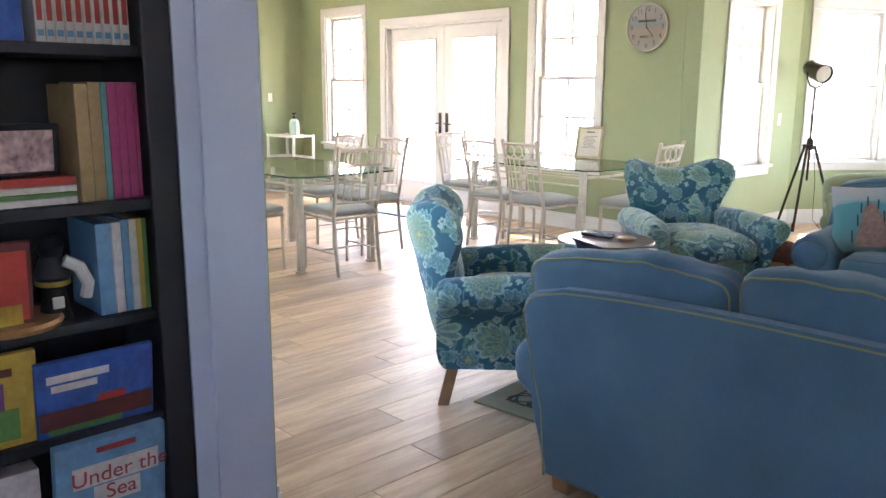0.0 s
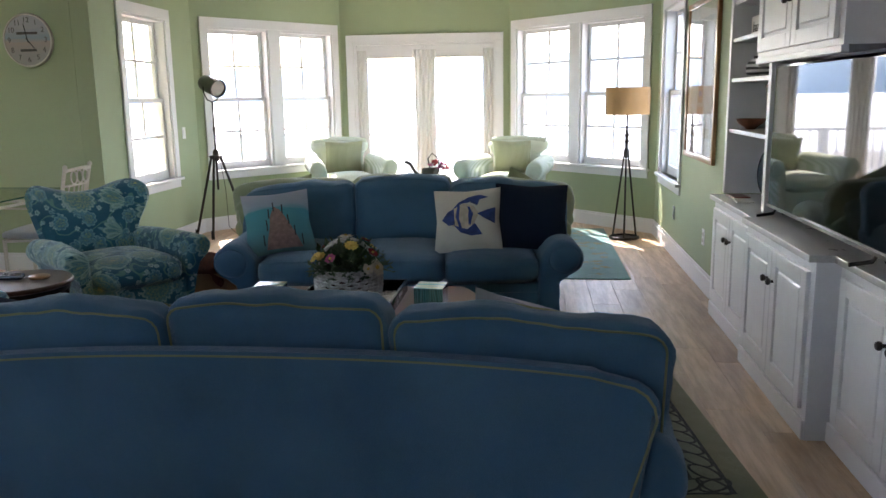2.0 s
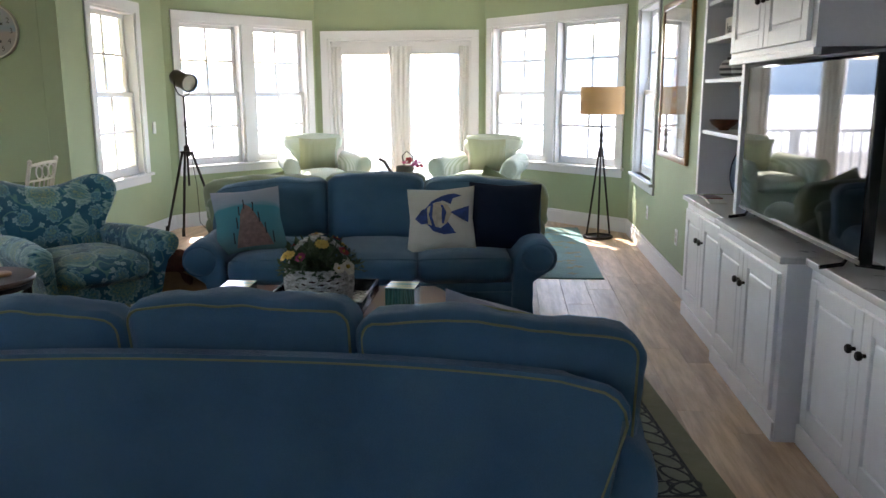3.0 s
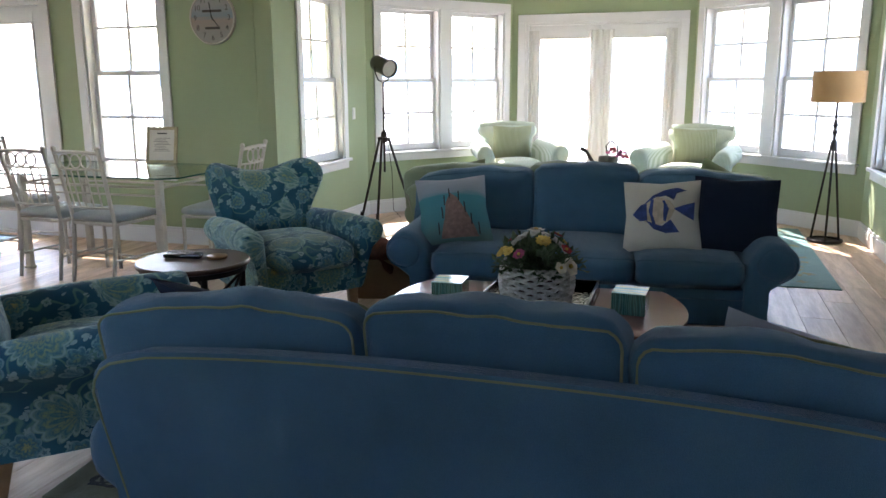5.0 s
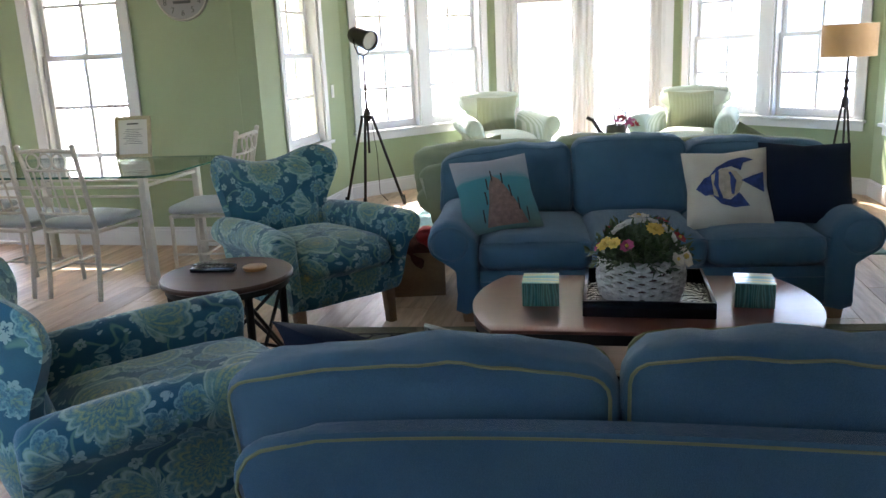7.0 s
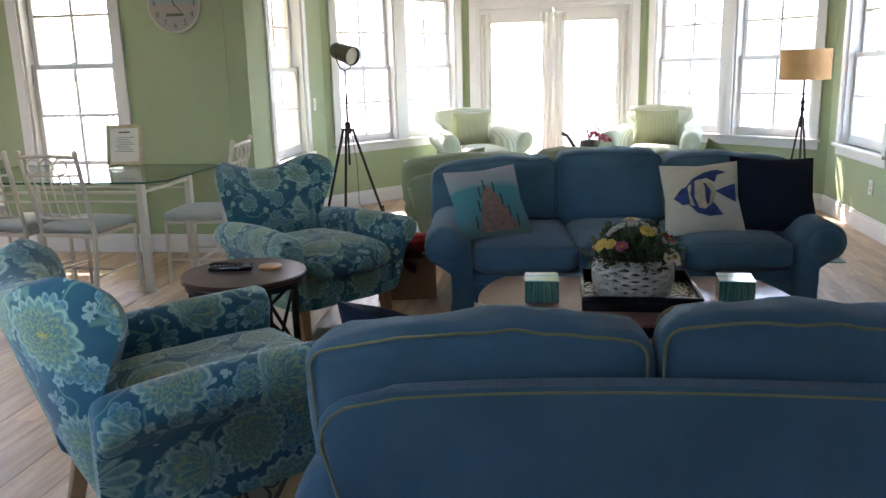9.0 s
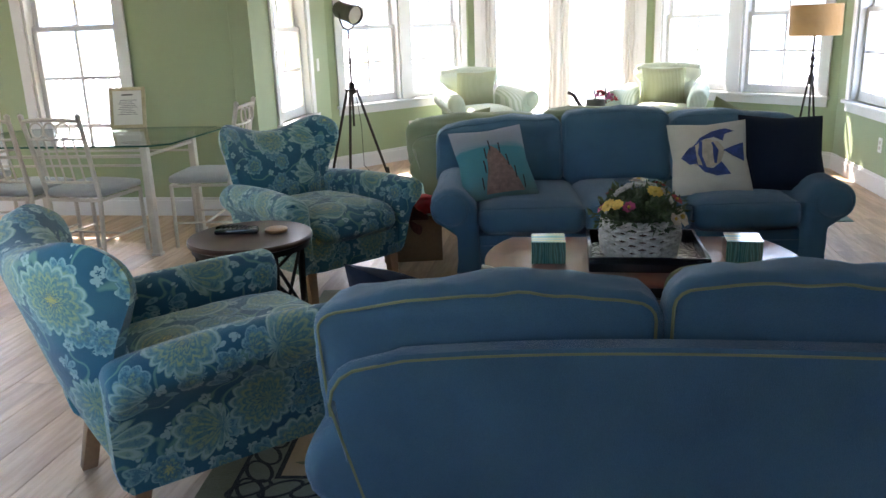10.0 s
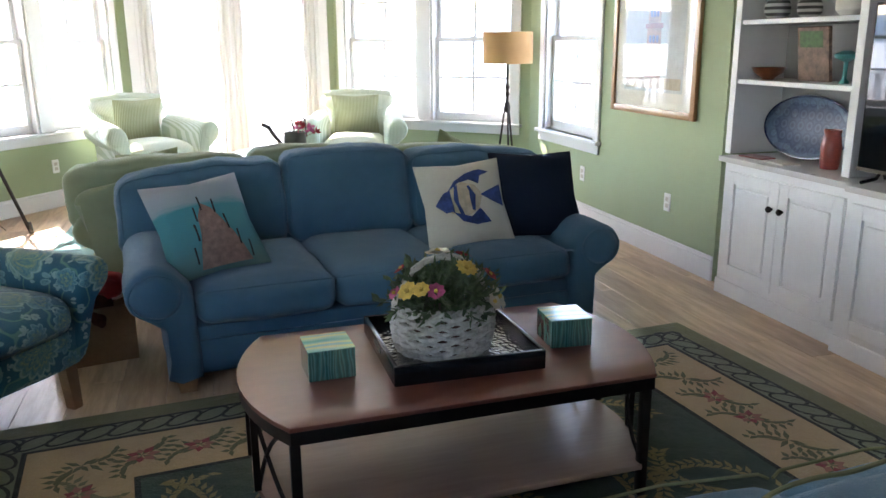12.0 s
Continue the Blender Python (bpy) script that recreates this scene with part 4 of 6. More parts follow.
        part("end_post", boxes((sx * 0.618 - 0.01, sx * 0.618 + 0.01, -0.12, -0.1, 0.122, 0.37)), M_IRON, t)
        part("end_post", boxes((sx * 0.618 - 0.01, sx * 0.618 + 0.01, 0.1, 0.12, 0.122, 0.37)), M_IRON, t)
        for sy in (-1, 1):
            e = [(sx * (0.535 + 0.08 * (k / 8)), sy * (0.32 - 0.21 * math.sin(math.pi / 2 * k / 8)), 0.365 - 0.24 * (1 - math.cos(math.pi / 2 * k / 8))) for k in range(9)]
            part("curved_brace", tubes([e], 0.007, 6), M_IRON, t)
            e = [(sx * (0.535 + 0.08 * (k / 8)), sy * (0.32 - 0.21 * math.sin(math.pi / 2 * k / 8)), 0.125 + 0.24 * (1 - math.cos(math.pi / 2 * k / 8))) for k in range(9)]
            part("curved_brace", tubes([e], 0.007, 6), M_IRON, t)
    return t


coffee_table()


def hammered():
    m, nt, bs = nodes_of("hammered_silver")
    co = objco(nt)
    v = put(nt, "ShaderNodeTexVoronoi", Scale=55.0)
    nt.links.new(co, v.inputs["Vector"])
    bs.inputs["Base Color"].default_value = (0.45, 0.44, 0.40, 1)
    bs.inputs["Metallic"].default_value, bs.inputs["Roughness"].default_value = 1.0, 0.16
    bump(nt, bs, v.outputs["Distance"], 0.8, 0.01)
    return m


M_HAMMER = hammered()
tr = thing("serving_tray", pose(-0.845, 3.97, 0.4255), "square black lacquered tray with a hammered silver bottom", "tray")
W = 0.235
part("rim", boxes((-W, W, -W, -W + 0.014, 0, 0.062), (-W, W, W - 0.014, W, 0, 0.062), (-W, -W + 0.014, -W + 0.014, W - 0.014, 0, 0.062), (W - 0.014, W, -W + 0.014, W - 0.014, 0, 0.062), bev=0.003), M_TRAY, tr)
part("tray_bottom", boxes((-W + 0.014, W - 0.014, -W + 0.014, W - 0.014, 0.0, 0.012)), M_HAMMER, tr, "hammered silver tray bottom", smooth=False)
for sx in (-1, 1):
    part("handle_cutout", boxes((sx * (W + 0.0015) - 0.001, sx * (W + 0.0015) + 0.001, -0.05, 0.05, 0.032, 0.05)), M_IRON, tr, smooth=False)


def tile_box(m):
    b = thing("decorative_box", m, "green and teal marbled glass box on the coffee table", "box", "marbled boxes on the coffee table")
    mt = bpy.data.materials.get("marbled_green_glass")
    if mt is None:
        mt, nt, bs = nodes_of("marbled_green_glass")
        co = objco(nt, (1, 1, 0.3))
        wv = put(nt, "ShaderNodeTexWave", Scale=14.0, Distortion=8.0, Detail=3.0)
        nt.links.new(co, wv.inputs["Vector"])
        nt.links.new(mixc(nt, 0.5, ramp(nt, wv.outputs[0], [(0.0, (0.005, 0.025, 0.03)), (0.25, (0.02, 0.12, 0.12)), (0.5, (0.08, 0.27, 0.24)), (0.8, (0.14, 0.24, 0.20)), (1.0, (0.01, 0.05, 0.06))]), ramp(nt, noise_tex(nt, co, 18), [(0.3, (0.02, 0.14, 0.12)), (0.7, (0.20, 0.32, 0.20))])), bs.inputs["Base Color"])
        bs.inputs["Roughness"].default_value = 0.08
        bs.inputs["Coat Weight"].default_value = 0.6
    # Marbling for the top, with reflected light put into its paler colours
    mp = bpy.data.materials.get("marbled_lit_glass")
    if mp is None:
        mp, nt, bs = nodes_of("marbled_lit_glass")
        co = objco(nt, (0.35, 1, 1))
        wv = put(nt, "ShaderNodeTexWave", Scale=3.5, Distortion=9.0, Detail=3.0)
        wv.bands_direction = "Y"
        nt.links.new(co, wv.inputs["Vector"])
        nt.links.new(mixc(nt, 0.4, ramp(nt, wv.outputs[0], [(0.0, (0.10, 0.36, 0.30)), (0.3, (0.30, 0.52, 0.38)), (0.55, (0.52, 0.62, 0.30)), (0.8, (0.70, 0.62, 0.20)), (1.0, (0.26, 0.50, 0.42))]), ramp(nt, noise_tex(nt, co, 14), [(0.35, (0.16, 0.44, 0.40)), (0.65, (0.70, 0.66, 0.30))])), bs.inputs["Base Color"])
        bs.inputs["Roughness"].default_value = 0.12
    part("box_body", boxes((-0.07, 0.07, -0.07, 0.07, 0, 0.0915), bev=0.002), mt, b, smooth=False)
    part("top_panel", boxes((-0.0705, 0.0705, -0.0705, 0.0705, 0.0918, 0.095), bev=0.001), mp, b, "marbled top, reflected light put into its pale yellow-green colour", smooth=False)
    return b


bx = tile_box(pose(-1.245, 3.915, 0.4255, 0, 0, 3))
copy_thing(bx, pose(-0.455, 3.945, 0.4255, 0, 0, -4))


def basket():
    b = thing("flower_basket", pose(-0.865, 3.975, 0.438), "whitewashed wicker basket of dried yellow, red and cream flowers", "flower basket")
    rows = 9
    for k in range(rows):
        z = 0.012 + k * 0.0158
        r = 0.132 + 0.026 * math.sin(math.pi * (0.15 + 0.62 * k / rows))
        bm = bmesh.new()
        for tw in (0, 1):
            pts = []
            for i in range(120):
                a = 2 * math.pi * i / 120
                ph = 12 * a + math.pi * (k % 2 + tw)
                rr = r + 0.0065 * math.sin(ph)
                pts.append((rr * math.cos(a), rr * 0.88 * math.sin(a), z + (0.0045 if tw else -0.0045) * math.cos(ph) + 0.0015 * math.sin(5 * a + k)))
            tube(bm, pts, 0.0080, 6, closed=True)
        part("wicker_band", bm, M_WICKER, b)
    for i in range(24):
        a = 2 * math.pi * (i + 0.5) / 24
        part("stake", tubes([[(rr * math.cos(a), rr * 0.88 * math.sin(a), z) for rr, z in ((0.142, 0.0), (0.157, 0.06), (0.151, 0.15))]], 0.0055, 5), M_WICKER, b)
    part("liner", lathe([(0.118, 0.012), (0.138, 0.06), (0.138, 0.128), (0, 0.128), (0, 0.012)], 28), M_TABLEDARK, b, "dark moss filling the basket")
    r_top = bmesh.new()
    for ph in (0.0, math.pi):
        tube(r_top, [((0.152 + 0.007 * math.cos(14 * a + ph)) * math.cos(a), (0.152 + 0.007 * math.cos(14 * a + ph)) * 0.88 * math.sin(a), 0.153 + 0.006 * math.sin(14 * a + ph)) for a in [2 * math.pi * k / 112 for k in range(112)]], 0.007, 6, closed=True)
    part("braided_rim", r_top, M_WICKER, b)
    part("basket_bottom", lathe([(0, 0.001), (0.14, 0.001), (0.14, 0.008), (0, 0.008)], 24), M_WICKER, b)
    hd = [(0.145 * math.cos(a), 0.0, 0.15 + 0.15 * math.sin(a)) for a in [math.pi * k / 16 for k in range(17)]]
    bm = bmesh.new()
    for ph in (0, 2.1, 4.2):
        tube(bm, [(x, 0.008 * math.sin(k * 1.3 + ph), z + 0.008 * math.cos(k * 1.3 + ph)) for k, (x, _, z) in enumerate(hd)], 0.006, 5)
    part("handle", bm, M_WICKER, b)
    r = random.Random(3)
    bm = bmesh.new()
    sprays = [(r.uniform(0, 6.28), r.uniform(0.22, 1.45), r.uniform(0.12, 0.25)) for _ in range(190)]
    for a, el, rad in sprays:
        root = Vector((0.05 * math.cos(a), 0.05 * math.sin(a), 0.13))
        tip = Vector((math.cos(a) * math.cos(el) * rad, math.sin(a) * math.cos(el) * rad * 0.9, 0.125 + math.sin(el) * rad * 0.72 - 0.03 * math.cos(el)))
        tube(bm, [root, (root + tip) / 2 + Vector((0, 0, 0.02)), tip], 0.0014, 3)
        for k in range(9):
            t = 0.35 + 0.65 * k / 8
            c = root.lerp(tip, t) + Vector((0, 0, 0.02 * math.sin(math.pi * t)))
            d = ((tip - root).normalized() + Vector((r.uniform(-1, 1), r.uniform(-1, 1), r.uniform(-0.8, 0.7)))).normalized()
            s = d.cross(Vector((r.uniform(-1, 1), r.uniform(-1, 1), 1))).normalized()
            L, w = r.uniform(0.024, 0.05), r.uniform(0.006, 0.013)
            n = d.cross(s) * 0.005
            q = [bm.verts.new(v) for v in (c, c + d * L * 0.45 + s * w + n, c + d * L, c + d * L * 0.45 - s * w + n)]
            bm.faces.new((q[0], q[1], q[2]))
            bm.faces.new((q[0], q[2], q[3]))
    tagged(part("leaves", bm, M_LEAF, b, "dark green dried leaves", smooth=False), kind="stuff")
    def flower(c, rad, n, mat, layers=2, cen=True):
        bm = bmesh.new()
        up = (Vector(c) - Vector((0, 0, 0.08))).normalized()
        q = up.to_track_quat("Z", "Y").to_matrix().to_4x4()
        M = Matrix.Translation(c) @ q
        for l in range(layers):
            for i in range(n):
                a = 2 * math.pi * (i + 0.5 * l) / n + r.uniform(-0.1, 0.1)
                R, tilt = rad * (1 - 0.3 * l), 0.25 + 0.35 * l
                w = R * math.sin(math.pi / n) * 1.15
                pr = [(0.15 * R, 0, 0.0), (0.65 * R, w, R * tilt * 0.6), (R, 0, R * tilt * r.uniform(0.3, 0.9)), (0.65 * R, -w, R * tilt * 0.6)]
                bm.faces.new([bm.verts.new(M @ Vector((x * math.cos(a) - y * math.sin(a), x * math.sin(a) + y * math.cos(a), z))) for x, y, z in pr])
        f = part("flower", bm, mat, b, smooth=False)
        if cen:
            bm = bmesh.new()
            bmesh.ops.create_icosphere(bm, subdivisions=1, radius=rad * 0.25, matrix=M @ Matrix.Translation((0, 0, rad * 0.18)))
            part("flower_centre", bm, M_PETALY, f)
    for c, rad, n, mat in (((-0.135, -0.09, 0.225), 0.035, 9, M_PETALY), ((-0.10, -0.12, 0.235), 0.028, 8, M_PETALY), ((-0.055, -0.12, 0.225), 0.03, 8, M_PETALP), ((0.045, -0.105, 0.285), 0.038, 12, M_PETALY), ((0.135, -0.06, 0.245), 0.03, 8, M_PETALR), ((0.155, -0.075, 0.175), 0.045, 6, M_PETALW), ((0.125, -0.13, 0.18), 0.03, 6, M_PETALW), ((-0.01, 0.02, 0.305), 0.045, 6, M_PETALW), ((0.08, 0.05, 0.285), 0.032, 8, M_PETALR), ((-0.12, 0.05, 0.255), 0.03, 8, M_PETALR), ((0.1, 0.08, 0.25), 0.032, 9, M_PETALY), ((-0.16, -0.02, 0.2), 0.026, 7, M_PETALP)):
        flower(c, rad, n, mat)
    return b


basket()


# ---- round side table, remotes, coaster ----
st = thing("side_table", pose(-2.535, 3.85, 0), "round dark wood side table on crossed iron legs", "side table")
part("tabletop", lathe([(0, 0.515), (0.255, 0.515), (0.268, 0.522), (0.27, 0.535), (0.265, 0.543), (0, 0.545)], 48), M_TABLEDARK, st)
part("top_ring", lathe([(0.245, 0.49), (0.252, 0.49), (0.252, 0.515), (0.245, 0.515), (0.245, 0.49)], 40), M_IRON, st)
legs = [(0.235 * math.cos(a), 0.235 * math.sin(a)) for a in [math.pi / 4 + math.pi / 2 * k for k in range(4)]]
for x, y in legs:
    part("leg", tubes([[(x, y, 0.512), (x * 0.98, y * 0.98, 0.28), (x, y, 0.0)]], 0.017, 8), M_IRON, st)
for k in range(4):
    (x0, y0), (x1, y1) = legs[k], legs[(k + 1) % 4]
    part("cross_brace", tubes([[(x0, y0, 0.46), (x1 * 0.97, y1 * 0.97, 0.14)], [(x1, y1, 0.46), (x0 * 0.97, y0 * 0.97, 0.14)]], 0.0085, 6), M_IRON, st)
part("lower_ring", tubes([[(0.235 * math.cos(2 * math.pi * k / 32), 0.235 * math.sin(2 * math.pi * k / 32), 0.14) for k in range(32)]], 0.008, 6, closed=True), M_IRON, st)
for x, y, rz in ((-2.60, 3.86, 8), (-2.62, 3.91, -4)):
    rc = thing("remote_control", pose(x, y, 0.5455, 0, 0, rz), "black plastic remote control lying on the side table", "remote control", "remotes on the side table")
    part("shell", boxes((-0.095, 0.095, -0.022, 0.022, 0, 0.02), bev=0.006), M_TRAY, rc)
    part("buttons", boxes(*[(-0.075 + 0.02 * i, -0.064 + 0.02 * i, -0.014 + 0.011 * j, -0.006 + 0.011 * j, 0.0202, 0.0225) for i in range(7) for j in range(3)]), M_STEEL, rc, smooth=False)
cs = thing("coaster", pose(-2.435, 3.905, 0.5455), "round tan cork coaster on the side table", "coaster")
part("disc", lathe([(0, 0), (0.048, 0), (0.05, 0.004), (0.05, 0.012), (0.046, 0.015), (0, 0.015)], 28), M_OAK, cs)

# ---- lamps ----
tl = thing("tripod_lamp", pose(-3.215, 8.18, 0), "dark metal tripod floor lamp with a spotlight head", "floor lamp")
for a, R in ((197, 0.25), (262, 0.17), (6, 0.31)):
    a = radians(a)
    leg = part("leg", tubes([[(0.045 * math.cos(a), 0.045 * math.sin(a), 0.845), (R * math.cos(a), R * math.sin(a), 0.0)]], 0.0135, 8), M_IRON, tl)
    part("foot_tip", tubes([[(R * 0.97 * math.cos(a), R * 0.97 * math.sin(a), 0.09), (R * math.cos(a), R * math.sin(a), 0.0)]], 0.018, 8), M_TRAY, leg)
part("spreader", boxes((-0.055, 0.055, -0.05, 0.03, 0.835, 0.855), bev=0.006), M_IRON, tl)
part("hub", lathe([(0, 0.80), (0.03, 0.80), (0.035, 0.84), (0.03, 0.90), (0.014, 0.92), (0, 0.92)], 14), M_IRON, tl)
part("pole", lathe([(0.011, 0.5), (0.011, 1.1), (0.015, 1.1), (0.015, 1.14), (0.009, 1.15), (0.009, 1.40), (0, 1.40)], 12), M_IRON, tl)
part("yoke", tubes([[(x * 0.55, x * 0.83, z) for x, z in ((-0.098, 1.55), (-0.095, 1.49), (-0.06, 1.42), (0, 1.398), (0.06, 1.42), (0.095, 1.49), (0.098, 1.55))]], 0.007, 8), M_IRON, tl)
hm = pose(0, 0, 1.56, 0, 0, -34) @ pose(0, 0, 0, 0, 106, 0) @ Matrix.Diagonal((1.06, 1.06, 1.2, 1))
bm = lathe([(0, -0.12), (0.06, -0.115), (0.075, -0.09), (0.08, -0.02), (0.08, 0.07), (0.086, 0.075), (0.086, 0.105), (0.078, 0.105), (0.076, 0.09)], 28)
bm.transform(hm)
head = part("spotlight_head", bm, M_STEEL, tl, "gunmetal spotlight drum")
bm = lathe([(0, 0.088), (0.076, 0.086)], 28)
bm.transform(hm)
part("lens", bm, M_LENS, head)
bm = tubes([[(0.02, 0.02, 0.9), (0.06, 0.05, 0.5), (0.05, 0.1, 0.1), (0.1, 0.18, 0.006)]], 0.003, 5)
part("cord", bm, M_IRON, tl)

fl_ = thing("floor_lamp", pose(0.942, 8.19, 0), "dark iron floor lamp with a tan drum shade", "floor lamp")
part("base_ring", tubes([[(0.135 * math.cos(2 * math.pi * k / 36), 0.135 * math.sin(2 * math.pi * k / 36), 0.014) for k in range(36)]], 0.014, 8, closed=True), M_IRON, fl_)
part("base_plate", lathe([(0, 0.001), (0.12, 0.001), (0.12, 0.012), (0, 0.012)], 30), M_IRON, fl_)
for k in range(3):
    a = 2 * math.pi * k / 3 + 0.4
    part("rod", tubes([[(0.13 * math.cos(a), 0.13 * math.sin(a), 0.02), (0.018 * math.cos(a), 0.018 * math.sin(a), 0.86)]], 0.0095, 8), M_IRON, fl_)
part("stem", lathe([(0.024, 0.8), (0.03, 0.84), (0.024, 0.88), (0.014, 0.9), (0.014, 0.94), (0.024, 0.96), (0.014, 0.98), (0.014, 1.0), (0.024, 1.02), (0.014, 1.04), (0.01, 1.06), (0.01, 1.30), (0, 1.30)], 14), M_IRON, fl_)
part("shade", lathe([(0.212, 1.215), (0.212, 1.475), (0.208, 1.475), (0.208, 1.215), (0.212, 1.215)], 44), M_SHADE, fl_, "tan linen drum shade")
part("shade_spider", tubes([[(-0.208, 0, 1.44), (0.208, 0, 1.44)], [(0, -0.208, 1.44), (0, 0.208, 1.44)], [(0, 0, 1.28), (0, 0, 1.46)]], 0.004, 6), M_IRON, fl_)


# ---- dining ----
def dining_chair(m, label):
    c = thing("dining_chair", m, label, "chair", "cream metal dining chairs")
    def back(x, z):
        return (x, -0.20 - 0.10 * max(0.0, z - 0.45) / 0.5 - 0.03 * max(0.0, z - 0.8), z)
    for sx in (-1, 1):
        pts = [(sx * 0.19, -0.25, 0.0), (sx * 0.19, -0.215, 0.25)] + [back(sx * (0.19 + 0.012 * k / 5), 0.45 + 0.1 * k) for k in range(6)]
        part("back_post", tubes([pts], 0.0145, 8), M_CREAM, c)
        x, y, z = back(sx * 0.202, 0.95)
        bm = bmesh.new()
        bmesh.ops.create_icosphere(bm, subdivisions=1, radius=0.02, matrix=Matrix.Translation((x, y, z + 0.004)))
        part("finial", bm, M_CREAM, c)
        part("front_leg", tubes([[(sx * 0.195, 0.2, 0.0), (sx * 0.195, 0.195, 0.43)]], 0.0135, 8), M_CREAM, c)
        part("side_stretcher", tubes([[(sx * 0.195, 0.198, 0.17), (sx * 0.19, -0.23, 0.17)]], 0.008, 6), M_CREAM, c)
    part("cross_stretcher", tubes([[(-0.192, -0.02, 0.17), (0.192, -0.02, 0.17)]], 0.008, 6), M_CREAM, c)
    part("seat_frame", tubes([[(-0.195, 0.2, 0.425), (0.195, 0.2, 0.425), (0.19, -0.205, 0.425), (-0.19, -0.205, 0.425)]], 0.012, 6, closed=True), M_CREAM, c)
    part("seat", soft(0.42, 0.43, 0.06, 0.028, 0.012, 7, 0.002, 1.0, Matrix.Translation((0, 0.0, 0.468))), M_SEATGREY, c, "grey upholstered seat pad")
    def rail(z, r, bow=0.0):
        return tubes([[tuple(Vector(back(-0.2 + 0.4 * k / 8, z)) + Vector((0, -0.03 * math.sin(math.pi * k / 8), bow * math.sin(math.pi * k / 8)))) for k in range(9)]], r, 8)
    part("top_rail", rail(0.925, 0.012, 0.012), M_CREAM, c)
    part("middle_rail", rail(0.815, 0.008), M_CREAM, c)
    part("lower_rail", rail(0.545, 0.009), M_CREAM, c)
    for k in range(3):
        cx = -0.095 + 0.095 * k
        y = back(0, 0.87)[1] - 0.026
        part("ring", tubes([[(cx + 0.046 * math.cos(2 * math.pi * i / 20), y, 0.872 + 0.046 * math.sin(2 * math.pi * i / 20)) for i in range(20)]], 0.006, 6, closed=True), M_CREAM, c)
    for k in range(5):
        x = -0.13 + 0.065 * k
        b = -0.028 * math.sin(math.pi * (x + 0.2) / 0.4)
        p0, p1 = back(x, 0.545), back(x, 0.815)
        part("spindle", tubes([[(p0[0], p0[1] + b, p0[2]), (p1[0], p1[1] + b, p1[2])]], 0.006, 6), M_CREAM, c)
    return c


CH = "cream painted metal dining chair with a grey seat pad"
ch = dining_chair(pose(-4.20, 5.33, 0, 0, 0, -6), CH)
for x, y, rz in ((-4.70, 5.36, -4), (-3.62, 5.78, 96), (-5.42, 5.70, -88), (-4.88, 3.72, 88), (-5.35, 3.18, 2), (-6.0, 3.16, -3), (-5.35, 4.33, 181), (-6.0, 4.35, 178), (-6.75, 3.75, -90)):
    copy_thing(ch, pose(x, y, 0, 0, 0, rz))


def glass_table(m, w, d, label):
    t = thing("glass_dining_table", m, label, "table", "glass dining tables")
    c = 0.10
    o = [(-w / 2 + c, -d / 2), (w / 2 - c, -d / 2), (w / 2, -d / 2 + c), (w / 2, d / 2 - c), (w / 2 - c, d / 2), (-w / 2 + c, d / 2), (-w / 2, d / 2 - c), (-w / 2, -d / 2 + c)]
    bm = bmesh.new()
    bm.faces.new([bm.verts.new((x, y, 0.75)) for x, y in o])
    bm.faces.new([bm.verts.new((x, y, 0.738)) for x, y in o[::-1]])
    g = part("tabletop", bm, M_GLASSTOP, t, "clear greenish glass top", smooth=False)
    bm = bmesh.new()
    for (x0, y0), (x1, y1) in zip(o, o[1:] + o[:1]):
        bm.faces.new([bm.verts.new(v) for v in ((x0, y0, 0.7382), (x1, y1, 0.7382), (x1, y1, 0.7498), (x0, y0, 0.7498))])
    part("glass_edge", bm, M_GLASSEDGE, g, smooth=False)
    lx, ly = w / 2 - 0.22, d / 2 - 0.16
    for sx in (-1, 1):
        for sy in (-1, 1):
            part("leg", boxes((sx * lx - 0.024, sx * lx + 0.024, sy * ly - 0.024, sy * ly + 0.024, 0, 0.736), bev=0.005), M_CREAM, t)
            part("foot", boxes((sx * lx - 0.032, sx * lx + 0.032, sy * ly - 0.032, sy * ly + 0.032, 0, 0.02), bev=0.003), M_CREAM, t)
        part("side_rail", tubes([[(sx * lx, -ly, 0.66), (sx * lx, ly, 0.66)]], 0.011, 8), M_CREAM, t)
    for sy in (-1, 1):
        part("long_rail", tubes([[(-lx, sy * ly, 0.66), (lx, sy * ly, 0.66)]], 0.011, 8), M_CREAM, t)
        part("lower_rail", tubes([[(-lx, sy * ly, 0.60), (lx, sy * ly, 0.60)]], 0.008, 8), M_CREAM, t)
    return t


glass_table(pose(-4.45, 5.70, 0), 1.66, 0.98, "rectangular glass dining table on cream metal legs below the clock")
glass_table(pose(-5.52, 3.72, 0), 1.62, 0.98, "rectangular glass dining table on cream metal legs")

# framed notice on the table
M_GILT = plain("pale_gilt_frame", (0.50, 0.43, 0.27), 0.4, 0.3, var=0.2, scale=30)
fp = thing("picture_frame", pose(-4.37, 6.13, 0.7505, -14, 0, 12), "gold picture frame with a printed notice, on the glass table", "picture frame")
part("frame", boxes((-0.13, -0.105, -0.012, 0.008, 0.0, 0.30), (0.105, 0.13, -0.012, 0.008, 0.0, 0.30), (-0.105, 0.105, -0.012, 0.008, 0.0, 0.025), (-0.105, 0.105, -0.012, 0.008, 0.275, 0.30), bev=0.003), M_GILT, fp)
part("notice", boxes((-0.105, 0.105, -0.004, 0.0, 0.025, 0.275)), M_PAPER, fp, smooth=False)
